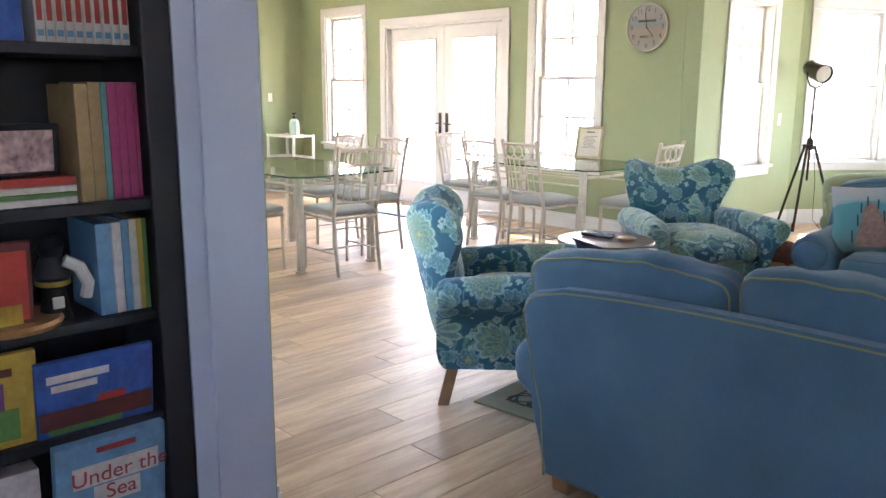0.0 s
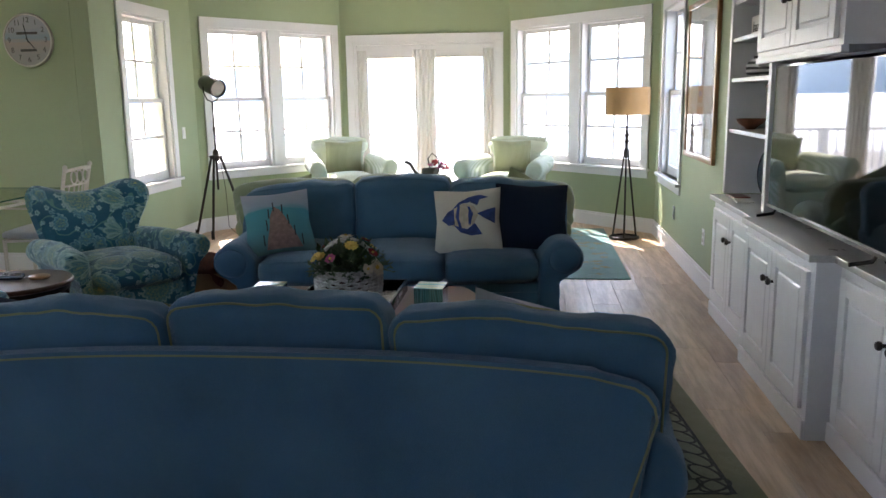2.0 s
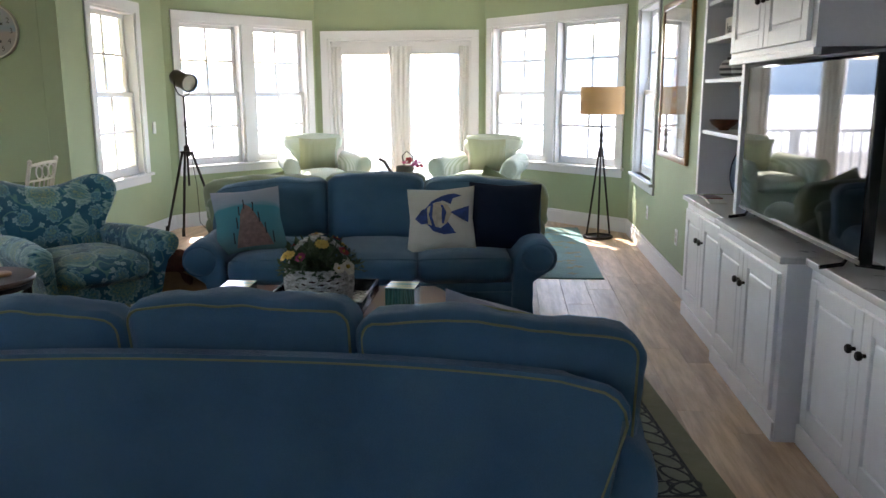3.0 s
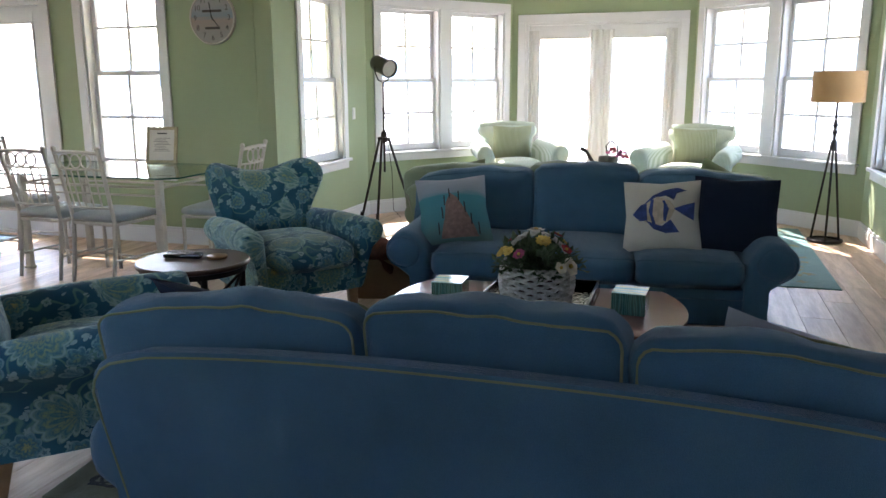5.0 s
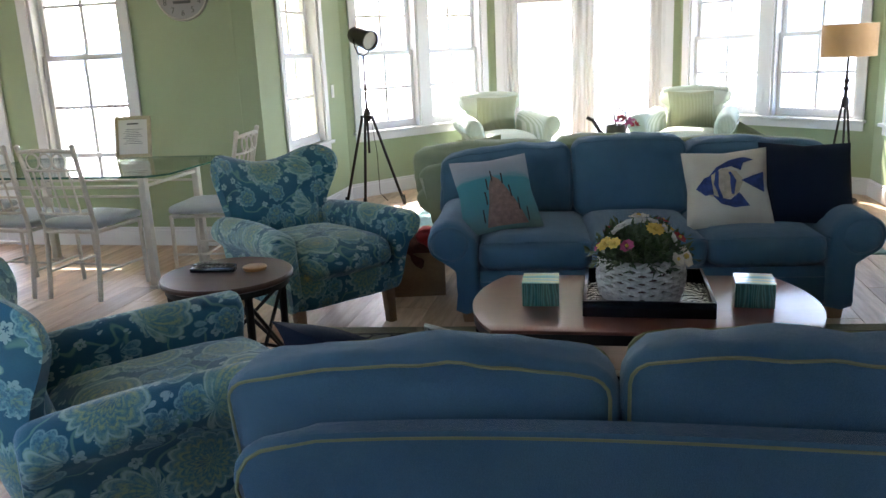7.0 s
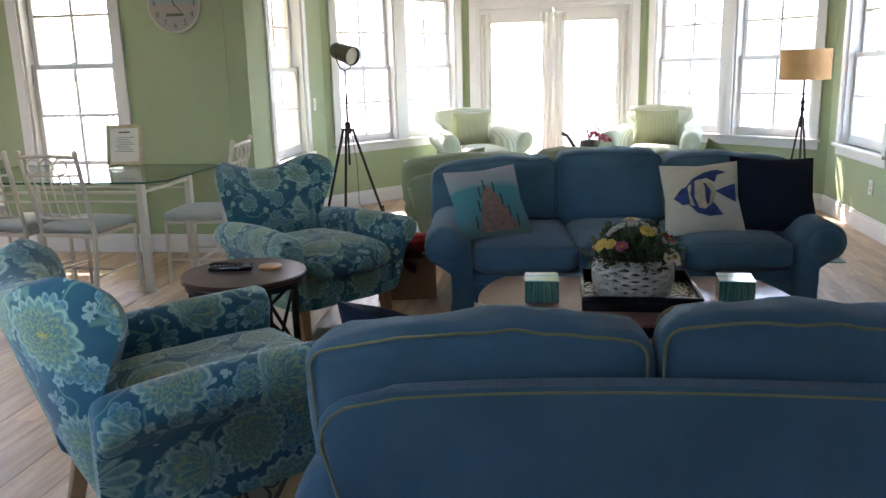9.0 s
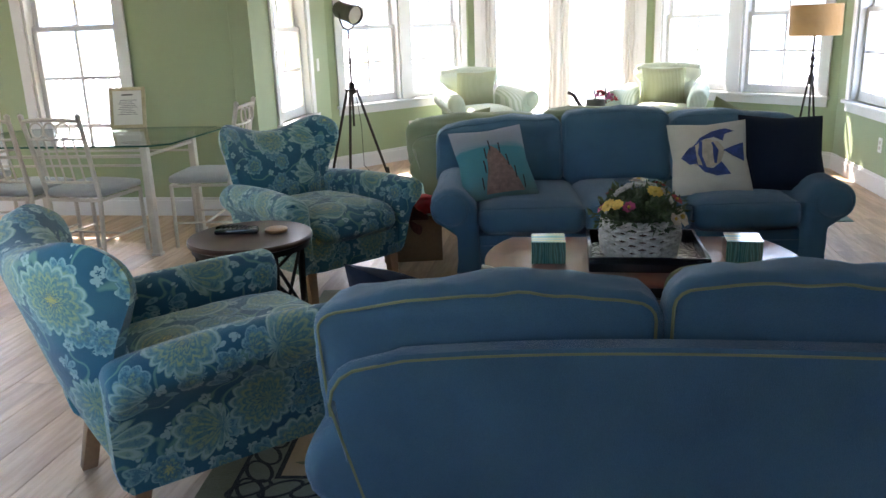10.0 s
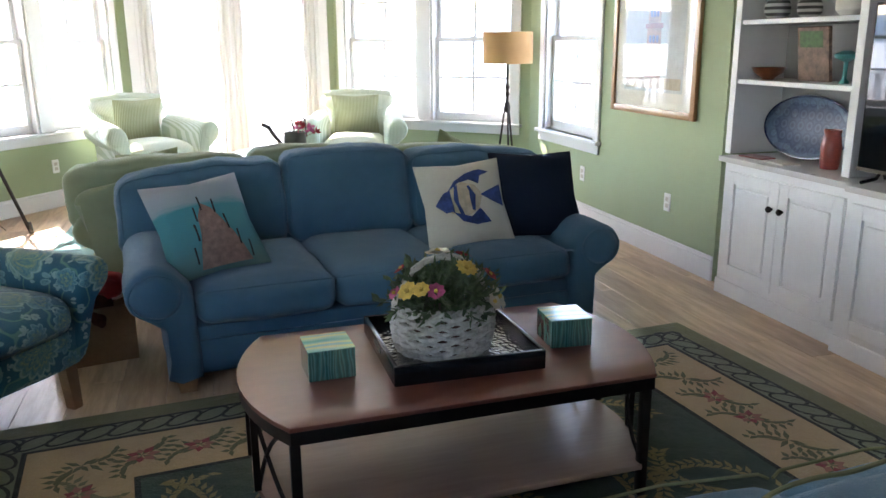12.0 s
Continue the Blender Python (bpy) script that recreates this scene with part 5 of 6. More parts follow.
part("print_lines", boxes(*[(-0.07 + 0.01 * (i % 3), 0.07 - 0.012 * (i % 4), -0.0055, -0.0045, 0.10 + 0.013 * i, 0.103 + 0.013 * i) for i in range(9)], (-0.04, 0.04, -0.0055, -0.0045, 0.24, 0.25)), M_STEEL, fp, smooth=False)
part("easel_leg", tubes([[(0, 0.004, 0.2), (0, 0.11, 0.03)]], 0.006, 5), M_GILT, fp)

# clock
def text_mesh(s, size):
    cu = bpy.data.curves.new("writing", "FONT")
    cu.body, cu.size, cu.align_x, cu.align_y, cu.extrude = s, size, "CENTER", "CENTER", 0.0006
    ob = bpy.data.objects.new("writing", cu)
    scene.collection.objects.link(ob)
    dg = bpy.context.evaluated_depsgraph_get()
    bm = bmesh.new()
    me = bpy.data.meshes.new_from_object(ob.evaluated_get(dg))
    bm.from_mesh(me)
    bpy.data.meshes.remove(me)
    bpy.data.objects.remove(ob)
    bpy.data.curves.remove(cu)
    return bm


def wall_clock():
    c = thing("wall_clock", pose(-4.05, YD - 0.001, 1.915), "round weathered white wall clock with dark numerals", "clock")
    mt, nt, bs = nodes_of("clock_face")
    co = objco(nt, (1, 1, 1))
    sep = nt.nodes.new("ShaderNodeSeparateXYZ")
    nt.links.new(co, sep.inputs[0])
    z = mathn(nt, "ADD", mathn(nt, "MULTIPLY", sep.outputs[2], 2.6), mathn(nt, "MULTIPLY", noise_tex(nt, objco(nt, (1, 1, 6)), 8), 0.2))
    nt.links.new(ramp(nt, mathn(nt, "ADD", z, 0.4), [(0.2, (0.30, 0.29, 0.27)), (0.45, (0.36, 0.29, 0.24)), (0.55, (0.22, 0.29, 0.32)), (0.75, (0.33, 0.33, 0.33))]), bs.inputs["Base Color"])
    bs.inputs["Roughness"].default_value = 0.5
    R = Matrix.Rotation(radians(90), 4, "X")
    bm = lathe([(0, 0.0), (0.2, 0.0), (0.205, 0.012), (0.2, 0.022), (0, 0.022)], 48)
    bm.transform(R)
    face = part("face", bm, mt, c)
    bm = lathe([(0.198, 0.0), (0.212, 0.0), (0.215, 0.015), (0.21, 0.028), (0.2, 0.028), (0.198, 0.0221)], 48)
    bm.transform(R)
    part("rim", bm, M_CREAM, c)
    for h in range(1, 13):
        a = radians(90 - 30 * h)
        bm = text_mesh(str(h), 0.06)
        bm.transform(pose(0.158 * math.cos(a), -0.0235, 0.158 * math.sin(a), 90, 0, 0))
        part("numeral", bm, M_STEEL, c, smooth=False)
    for cz, cw in ((0.055, 0.09), (-0.08, 0.07)):
        part("caption_bar", boxes((-cw, cw, -0.0245, -0.0225, cz - 0.01, cz + 0.01)), M_STEEL, c, smooth=False)
    for a, L in ((-10, 0.13), (140, 0.09)):
        a = radians(90 - a)
        part("clock_hand", tubes([[(-0.02 * math.cos(a), -0.027, -0.02 * math.sin(a)), (L * math.cos(a), -0.027, L * math.sin(a))]], 0.003, 5), M_INK, c)
    return c


wall_clock()


# ---- built-in cabinets ----
def raised_door(x, y0, y1, z0, z1, parent, knob):
    """A panelled door in the plane x, seen from -x; knob: the y of its knob, with its height."""
    st = 0.065
    d = part("cabinet_door", boxes((x - 0.02, x - 0.001, y0, y0 + st, z0, z1), (x - 0.02, x - 0.001, y1 - st, y1, z0, z1), (x - 0.02, x - 0.001, y0 + st, y1 - st, z0, z0 + st), (x - 0.02, x - 0.001, y0 + st, y1 - st, z1 - st, z1), bev=0.003), M_CAB, parent, smooth=False)
    part("panel", boxes((x - 0.017, x - 0.004, y0 + st + 0.018, y1 - st - 0.018, z0 + st + 0.018, z1 - st - 0.018), bev=0.007), M_CAB, d, smooth=False)
    part("panel_field", boxes((x - 0.007, x - 0.0012, y0 + st, y1 - st, z0 + st, z1 - st)), M_CAB, d, smooth=False)
    bm = lathe([(0, 0.034), (0.012, 0.032), (0.017, 0.025), (0.015, 0.016), (0.007, 0.012), (0.007, 0.0), (0, 0)], 14)
    bm.transform(pose(x - 0.0205, knob[0], knob[1], 0, -90, 0))
    part("knob", bm, M_IRON, d, "dark iron knob")


def base_cabinet(x, y0, y1, label):
    c = thing("base_cabinet", pose(0, 0, 0), label, "cabinet", "built-in base cabinets")
    part("body", boxes((x, XR + 0.418, y0, y1, 0.0, 0.745)), M_CAB, c, smooth=False)
    part("plinth", boxes((x - 0.014, x - 0.001, y0, y1, 0.0, 0.085), bev=0.004), M_CAB, c, smooth=False)
    mid = (y0 + y1) / 2
    e = 0.045
    raised_door(x, y0 + e, mid - 0.002, 0.12, 0.70, c, (mid - 0.04, 0.56))
    raised_door(x, mid + 0.002, y1 - e, 0.12, 0.70, c, (mid + 0.04, 0.56))
    return c


CABS = ((1.185, 4.475, 5.42), (1.14, 3.45, 4.47), (1.235, 2.41, 3.445), (1.205, 1.3, 2.405))
for x, a, b in CABS:
    base_cabinet(x, a, b, "white built-in base cabinet with two raised-panel doors")
ct = thing("countertop", pose(0, 0, 0), "pale grey built-in countertop along the wall", "countertop")
M_COUNTER = plain("pale_counter", (0.58, 0.56, 0.54), 0.3, var=0.08, scale=10)
for i, (x, a, b) in enumerate(CABS):
    part("top_slab", boxes((x - 0.03, XR + 0.418, a + 0.0005, b + (0.03 if i == 0 else -0.0005), 0.7455, 0.775), bev=0.004), M_COUNTER, ct, smooth=False)


def bookcase_unit(y0, y1):
    s = thing("built_in_shelves", pose(0, 0, 0), "white built-in open shelves above the cabinets", "shelves")
    x0, x1 = XR - 0.02, XR + 0.30
    z0, z1 = 0.7755, 2.45
    for y in (y0, y1 - 0.05):
        part("side_panel", boxes((x0, x1, y, y + 0.05, z0, z1), bev=0.003), M_TRIM, s, smooth=False)
    part("back_panel", boxes((x1 - 0.012, x1 - 0.001, y0 + 0.05, y1 - 0.05, z0, z1)), M_GREY, s, smooth=False)
    part("top_panel", boxes((x0, x1, y0, y1, z1 + 0.0005, z1 + 0.05)), M_TRIM, s, smooth=False)
    for z in (1.185, 1.495, 1.735, 1.955, 2.2):
        part("shelf", boxes((x0 + 0.01, x1 - 0.013, y0 + 0.0505, y1 - 0.0505, z - 0.025, z), bev=0.003), M_TRIM, s, smooth=False)
    return s


bookcase_unit(4.60, 5.53)
bm = boxes((1.44, 1.60, 1.0, 4.585, 0.7765, CEIL))
tagged(link("wall_behind_television", bm, M_GREY, smooth=False), "light grey painted wall behind the television", "wall", kind="structure")
uc = thing("wall_cabinet", pose(0, 0, 0), "white wall cabinet with two raised-panel doors above the television", "cabinet")
part("body", boxes((1.15, 1.438, 3.37, 4.495, 1.575, 2.45)), M_CAB, uc, smooth=False)
part("light_rail", boxes((1.14, 1.17, 3.365, 4.4945, 1.545, 1.5745), bev=0.004), M_CAB, uc, smooth=False)
raised_door(1.15, 3.42, 3.93, 1.60, 2.42, uc, (3.895, 1.80))
raised_door(1.15, 3.935, 4.445, 1.60, 2.42, uc, (3.97, 1.80))

tv = thing("television", pose(1.276, 3.84, 0.7755, 0, 0, 0), "large black flat-screen television on two feet", "television")
part("housing", boxes((-0.012, 0.03, -0.735, 0.735, 0.04, 0.767), bev=0.004), M_TRAY, tv)
part("screen", boxes((-0.0145, -0.0125, -0.722, 0.722, 0.058, 0.754)), M_SCREEN, tv, "glossy dark screen", smooth=False)
part("bottom_bezel", boxes((-0.016, -0.0122, -0.733, 0.733, 0.042, 0.057)), M_STEEL, tv, smooth=False)
for y in (-0.61, 0.61):
    part("foot", tubes([[(-0.10, y, 0.008), (-0.02, y, 0.02), (0.008, y, 0.062), (0.03, y, 0.02), (0.13, y, 0.008)]], 0.0085, 8), M_TRAY, tv)

# things on the shelves
def platter_mat():
    m, nt, bs = nodes_of("blue_painted_ceramic")
    co = objco(nt)
    v = put(nt, "ShaderNodeTexVoronoi", Scale=16.0, Randomness=0.15)
    nt.links.new(co, v.inputs["Vector"])
    w = put(nt, "ShaderNodeTexWave", Scale=12.0, Distortion=4.0)
    nt.links.new(co, w.inputs["Vector"])
    a = ramp(nt, v.outputs["Distance"], [(0.1, (0.008, 0.02, 0.08)), (0.3, (0.10, 0.16, 0.26)), (0.42, (0.012, 0.03, 0.10)), (0.6, (0.06, 0.11, 0.20))])
    nt.links.new(mixc(nt, 0.4, a, ramp(nt, w.outputs[0], [(0.4, (0.008, 0.02, 0.08)), (0.6, (0.16, 0.22, 0.30))])), bs.inputs["Base Color"])
    bs.inputs["Roughness"].default_value = 0.45
    return m


M_PLATTER = platter_mat()
M_REDV = plain("red_glaze", (0.22, 0.035, 0.025), 0.3, var=0.3)
M_BWSTR = stripes("black_white_stripe", (0.03, 0.03, 0.03), (0.65, 0.65, 0.62), 2, 60.0)
M_BLUE = plain("blue_print", (0.03, 0.11, 0.38), 0.4, var=0.4, scale=14)
M_TEALB = plain("teal_print", (0.05, 0.25, 0.25), 0.5, var=0.3)
pt = thing("platter", pose(1.47, 5.14, 0.945, 0, 9, 0), "oval blue and white patterned platter standing on the counter", "platter")
bm = lathe([(0, 0.0), (0.19, 0.0), (0.25, -0.022), (0.256, -0.02), (0.195, 0.008), (0, 0.01)], 48)
bm.transform(Matrix.Rotation(radians(90), 4, "Y") @ Matrix.Diagonal((0.63, 1.26, 1, 1)))
part("dish", bm, M_PLATTER, pt)
bm = tubes([[(-0.02, 0.322 * math.cos(2 * math.pi * k / 40), 0.161 * math.sin(2 * math.pi * k / 40)) for k in range(40)]], 0.006, 6, closed=True)
part("dish_rim", bm, plain("navy_glaze", (0.008, 0.015, 0.06), 0.2), pt)
vz = thing("vase", pose(1.37, 4.86, 0.7755) @ Matrix.Diagonal((0.75, 0.75, 0.95, 1)), "small dark red glazed vase on the counter", "vase")
part("vase_body", lathe([(0, 0), (0.055, 0), (0.062, 0.03), (0.066, 0.11), (0.056, 0.16), (0.05, 0.175), (0.056, 0.2), (0.05, 0.2), (0.044, 0.175), (0, 0.17)], 24), M_REDV, vz)
for i, (x, y, rz, mat, lab) in enumerate(((1.29, 5.30, 4, M_REDV, "small red booklet lying on the counter"), (1.27, 5.08, -6, M_PAPER, "white paper card lying on the counter"))):
    bk = thing("booklet", pose(x, y, 0.7755, 0, 0, rz), lab, "booklet")
    part("cover", boxes((-0.05, 0.05, -0.085, 0.085, 0, 0.008), bev=0.001), mat, bk, smooth=False)
bw = thing("bowl", pose(1.36, 5.36, 1.1855) @ Matrix.Diagonal((0.85, 0.85, 0.8, 1)), "brown painted bowl on the white shelf", "bowl")
part("bowl_body", lathe([(0, 0), (0.035, 0), (0.04, 0.012), (0.085, 0.045), (0.105, 0.08), (0.1, 0.08), (0.08, 0.048), (0.03, 0.016), (0, 0.014)], 28), plain("brown_glaze", (0.15, 0.05, 0.02), 0.3, var=0.5, scale=25), bw)
pa = thing("small_painting", pose(1.44, 5.10, 1.1855, 0, -8, 0), "small colourful framed print on the white shelf", "picture")
part("canvas", boxes((-0.01, 0.01, -0.11, 0.11, 0, 0.27), bev=0.002), plain("collage_print", (0.26, 0.17, 0.13), 0.6, var=0.8, scale=18), pa, smooth=False)
part("leaf_print", boxes((-0.012, -0.0105, -0.07, 0.09, 0.17, 0.25)), plain("green_print", (0.07, 0.16, 0.05), 0.6, var=0.6, scale=30), pa, smooth=False)
pn = thing("figurine", pose(1.38, 4.84, 1.1855) @ Matrix.Diagonal((0.9, 0.9, 0.85, 1)), "small teal tree figurine on the white shelf", "figurine")
part("body", lathe([(0, 0), (0.03, 0), (0.025, 0.01), (0.01, 0.03), (0.012, 0.12), (0.055, 0.14), (0.06, 0.16), (0.02, 0.18), (0, 0.18)], 16), M_TEALB, pn)
for x, y, k, lab in ((1.38, 5.36, 0.95, "black and white striped round vase on a shelf"), (1.38, 5.12, 0.85, "black and white striped cup on a shelf"), (1.38, 4.85, 0.95, "white dotted jar on a shelf")):
    j = thing("striped_jar", pose(x, y, 1.4955) @ Matrix.Diagonal((k, k, k, 1)), lab, "jar")
    part("jar_body", lathe([(0, 0), (0.04, 0), (0.068, 0.03), (0.07, 0.075), (0.05, 0.11), (0.025, 0.12), (0.025, 0.14), (0.02, 0.14), (0.018, 0.12), (0, 0.118)], 24), M_BWSTR if "striped" in lab else M_PAPER, j)
sg = thing("word_sign", pose(1.36, 5.30, 1.7355), "small white sign with a handwritten word on a shelf", "sign")
part("board", boxes((-0.012, 0.012, -0.12, 0.12, 0, 0.12), bev=0.003), M_PAPER, sg, smooth=False)
bm = text_mesh("haus", 0.085)
bm.transform(pose(-0.0135, 0, 0.055, 90, 0, -90))
part("lettering", bm, M_INK, sg, smooth=False)

# large framed art on the east wall
M_ARTSKY = plain("watercolour_sky", (0.50, 0.54, 0.55), 0.6, var=0.25, scale=4)
ar = thing("framed_print", pose(XR - 0.001, 6.37, 0.92), "large oak-framed beach house watercolour with a white mat behind glass", "picture")
W, H = 0.52, 1.16
part("frame", boxes((-0.028, -0.001, -W, -W + 0.045, 0, H), (-0.028, -0.001, W - 0.045, W, 0, H), (-0.028, -0.001, -W + 0.045, W - 0.045, 0, 0.045), (-0.028, -0.001, -W + 0.045, W - 0.045, H - 0.045, H), bev=0.004), M_OAK, ar)
part("mat", boxes((-0.012, -0.008, -W + 0.045, W - 0.045, 0.045, H - 0.045)), M_PAPER, ar, smooth=False)
part("picture", boxes((-0.0135, -0.0125, -0.36, 0.36, 0.15, 1.02)), M_ARTSKY, ar, "pale watercolour of a tower-like beach house", smooth=False)
house = plain("house_wash", (0.40, 0.25, 0.20), 0.7, var=0.5, scale=30)
for k, (hw_, z0_, z1_) in enumerate(((0.10, 0.24, 0.42), (0.085, 0.42, 0.58), (0.075, 0.58, 0.72), (0.06, 0.72, 0.84))):
    part("painted_storey", boxes((-0.015, -0.0138, -hw_, hw_, z0_, z1_ - 0.03)), house, ar, smooth=False)
    part("painted_roof", boxes((-0.0165, -0.0138, -hw_ - 0.02, hw_ + 0.02, z1_ - 0.03, z1_)), M_REDV if k % 2 else M_SEATGREY, ar, smooth=False)
    for y_ in (-0.5, 0.0, 0.5):
        part("painted_window", boxes((-0.0165, -0.0152, y_ * hw_ - 0.012, y_ * hw_ + 0.012, z0_ + 0.04, z0_ + 0.085)), M_BLUE, ar, smooth=False)
part("painted_spire", boxes((-0.0165, -0.0138, -0.012, 0.012, 0.84, 0.93)), M_REDV, ar, smooth=False)
part("painted_shore", boxes((-0.0150, -0.0138, -0.34, 0.34, 0.17, 0.24)), plain("shore_wash", (0.42, 0.36, 0.26), 0.7, var=0.4, scale=20), ar, smooth=False)
g = part("glazing", boxes((-0.02, -0.0185, -W + 0.045, W - 0.045, 0.045, H - 0.045)), glass("picture_glass", gloss=1.0), ar, smooth=False)
g.visible_shadow = False


# wall plates
def plate(m, kind):
    p = thing(kind, m, "white plastic wall plate" if kind == "light_switch" else "ivory plastic power outlet low on the wall", kind.replace("_", " "))
    part("plate", boxes((-0.036, 0.036, -0.006, 0, -0.058, 0.058), bev=0.002), M_PLASTIC, p, smooth=False)
    if kind == "light_switch":
        part("rocker", boxes((-0.017, 0.017, -0.0095, -0.0062, -0.033, 0.033), bev=0.002), M_PLASTIC, p, smooth=False)
    else:
        for z in (-0.021, 0.021):
            part("socket", boxes((-0.015, 0.016, -0.0085, -0.0062, z - 0.014, z + 0.014), bev=0.003), M_CREAM, p, smooth=False)
    return p


plate(frame_of((XL, YD), BL0) @ Matrix.Translation((8.12 - YD, -0.001, 1.09)), "light_switch")
plate(frame_of(BR0, (XR, RY0)) @ Matrix.Translation((8.48 - 7.35, -0.001, 0.38)), "power_outlet")
plate(frame_of(BR0, (XR, RY0)) @ Matrix.Translation((8.48 - 6.11, -0.001, 0.38)), "power_outlet")
plate(frr @ Matrix.Translation((0.55, -0.001, 0.36)), "power_outlet")
plate(fl @ Matrix.Translation((1.05, -0.001, 0.36)), "power_outlet")
plate(frame_of((XW, 1.4), (XW, YD)) @ Matrix.Translation((4.6, -0.001, 1.25)), "light_switch")


# ---- rugs ----
RM = pose(-0.815, 3.77, 0.0, 0, 0, 5.5)
RW, RH = 1.585, 1.07
M_OLIVE = cloth("olive_rug_pile", (0.16, 0.16, 0.085), 150)
M_BAND = cloth("grey_olive_rug_pile", (0.17, 0.19, 0.13), 150)
M_SPRIG = cloth("dark_leaf_rug_pile", (0.10, 0.105, 0.05), 150)
M_RUGGREEN = cloth("dark_green_rug_pile", (0.04, 0.065, 0.045), 150)
M_BEIGE = cloth("beige_rug_pile", (0.44, 0.325, 0.185), 150, worn=(1.1, 1.1, 1.1))
M_RUGBLACK = cloth("black_rug_line", (0.012, 0.014, 0.012), 150)
M_GOLD = cloth("gold_rug_pile", (0.24, 0.20, 0.085), 150)
M_ROSE = cloth("rose_rug_pile", (0.24, 0.045, 0.05), 150)
rug = thing("area_rug", RM, "green and beige floral-bordered area rug under the coffee table", "rug")
part("rug_body", boxes((-RW, RW, -RH, RH, 0.0005, 0.010), bev=0.003), M_OLIVE, rug, smooth=False)


def flat(name, polys, z, mat, lab=""):
    bm = bmesh.new()
    for pts in polys:
        bm.faces.new([bm.verts.new((x, y, z)) for x, y in pts])
    for f in bm.faces:
        if f.normal.z < 0:
            f.normal_flip()
    o = part(name, bm, mat, rug, lab, smooth=False)
    return o


def rect(a, b, c, d):
    return [(a, c), (b, c), (b, d), (a, d)]


def ringband(hx, hy, w):
    return [rect(-hx, hx, hy - w, hy), rect(-hx, hx, -hy, -hy + w), rect(-hx, -hx + w, -hy + w, hy - w), rect(hx - w, hx, -hy + w, hy - w)]


flat("outer_line", ringband(RW - 0.10, RH - 0.10, 0.014), 0.0106, M_RUGBLACK)
flat("border_field", [rect(-RW + 0.24, RW - 0.24, -RH + 0.24, RH - 0.24)], 0.0106, M_BEIGE)
flat("chain_band", ringband(RW - 0.114, RH - 0.114, 0.111), 0.0106, M_BAND)
flat("inner_line", ringband(RW - 0.225, RH - 0.225, 0.018), 0.0112, M_RUGBLACK)
flat("centre_field", [rect(-RW + 0.60, RW - 0.60, -RH + 0.56, RH - 0.56)], 0.0112, M_RUGGREEN)
flat("centre_line", ringband(RW - 0.585, RH - 0.545, 0.02), 0.0118, M_RUGBLACK)


def loop(cx, cy, rx, ry, w, rot=0.0, n=18):
    out = []
    for k in range(n):
        q = []
        for a, r in ((k, 0), (k + 1, 0), (k + 1, w), (k, w)):
            t = 2 * math.pi * a / n
            x, y = (rx - r) * math.cos(t), (ry - r) * math.sin(t)
            q.append((cx + x * math.cos(rot) - y * math.sin(rot), cy + x * math.sin(rot) + y * math.cos(rot)))
        out.append(q)
    return out


rg = random.Random(11)
pol = []
yy = RH - 0.165
n = int((2 * RW - 0.3) / 0.098)
for k in range(n):
    x = -RW + 0.16 + (2 * RW - 0.32) * k / (n - 1)
    for sy in (-1, 1):
        pol += loop(x, sy * yy, 0.078, 0.044, 0.013, 0.55, 16)
n = int((2 * RH - 0.3) / 0.098)
for k in range(n):
    y = -RH + 0.16 + (2 * RH - 0.32) * k / (n - 1)
    for sx in (-1, 1):
        pol += loop(sx * (RW - 0.165), y, 0.044, 0.078, 0.013, 0.55, 16)
tagged(flat("chain_border", pol, 0.0124, M_RUGBLACK), kind="stuff")


def leafpoly(x, y, a, L, w):
    c, s = math.cos(a), math.sin(a)
    return [(x + p * c - q * s, y + p * s + q * c) for p, q in ((0, 0), (L * 0.4, w), (L, 0), (L * 0.4, -w))]


gold, gold_edge, dk, rose, pink = [], [], [], [], []
for i in range(34):
    x0, y0, a, bend = rg.uniform(-0.9, 0.9), rg.uniform(-0.45, 0.45), rg.uniform(0, 6.28), rg.choice((-0.16, 0.16))
    x, y, aa = x0, y0, a
    for k in range(13):
        aa += bend
        x, y = x + 0.03 * math.cos(aa), y + 0.03 * math.sin(aa)
        for s in (-1, 1):
            gold.append(leafpoly(x, y, aa + s * 0.7, rg.uniform(0.04, 0.06), 0.010))
gold = [p for p in gold if all(abs(x) < RW - 0.63 and abs(y) < RH - 0.59 for x, y in p)]
spots = []
for k in range(13):
    spots += [(-RW + 0.42 + (2 * RW - 0.84) * k / 12, s * (RH - 0.4)) for s in (-1, 1)]
for k in range(1, 7):
    spots += [(s * (RW - 0.42), -RH + 0.4 + (2 * RH - 0.8) * k / 7) for s in (-1, 1)]
for i, (x0, y0) in enumerate(spots):
    along = 0.0 if i < 26 else math.pi / 2
    for a in (along + rg.uniform(-0.3, 0.3), along + math.pi + rg.uniform(-0.3, 0.3)):
        for k in range(6):
            aa = a + k * 0.16
            x, y = x0 + 0.026 * k * math.cos(aa), y0 + 0.026 * k * math.sin(aa)
            for s in (-1, 1):
                (dk if i % 2 else gold_edge).append(leafpoly(x, y, aa + s * 0.85, rg.uniform(0.05, 0.085) * (1 - 0.07 * k), 0.011))
    if i % 3 != 1:
        for k in range(7):
            b = k * 0.9
            (rose if k % 2 else pink).append(leafpoly(x0 + 0.012 * math.cos(b), y0 + 0.012 * math.sin(b), b, rg.uniform(0.035, 0.055), 0.016))
lim = lambda P: [p for p in P if all((abs(x) < RW - 0.26 and abs(y) < RH - 0.26) and not (abs(x) < RW - 0.58 and abs(y) < RH - 0.54) for x, y in p)]
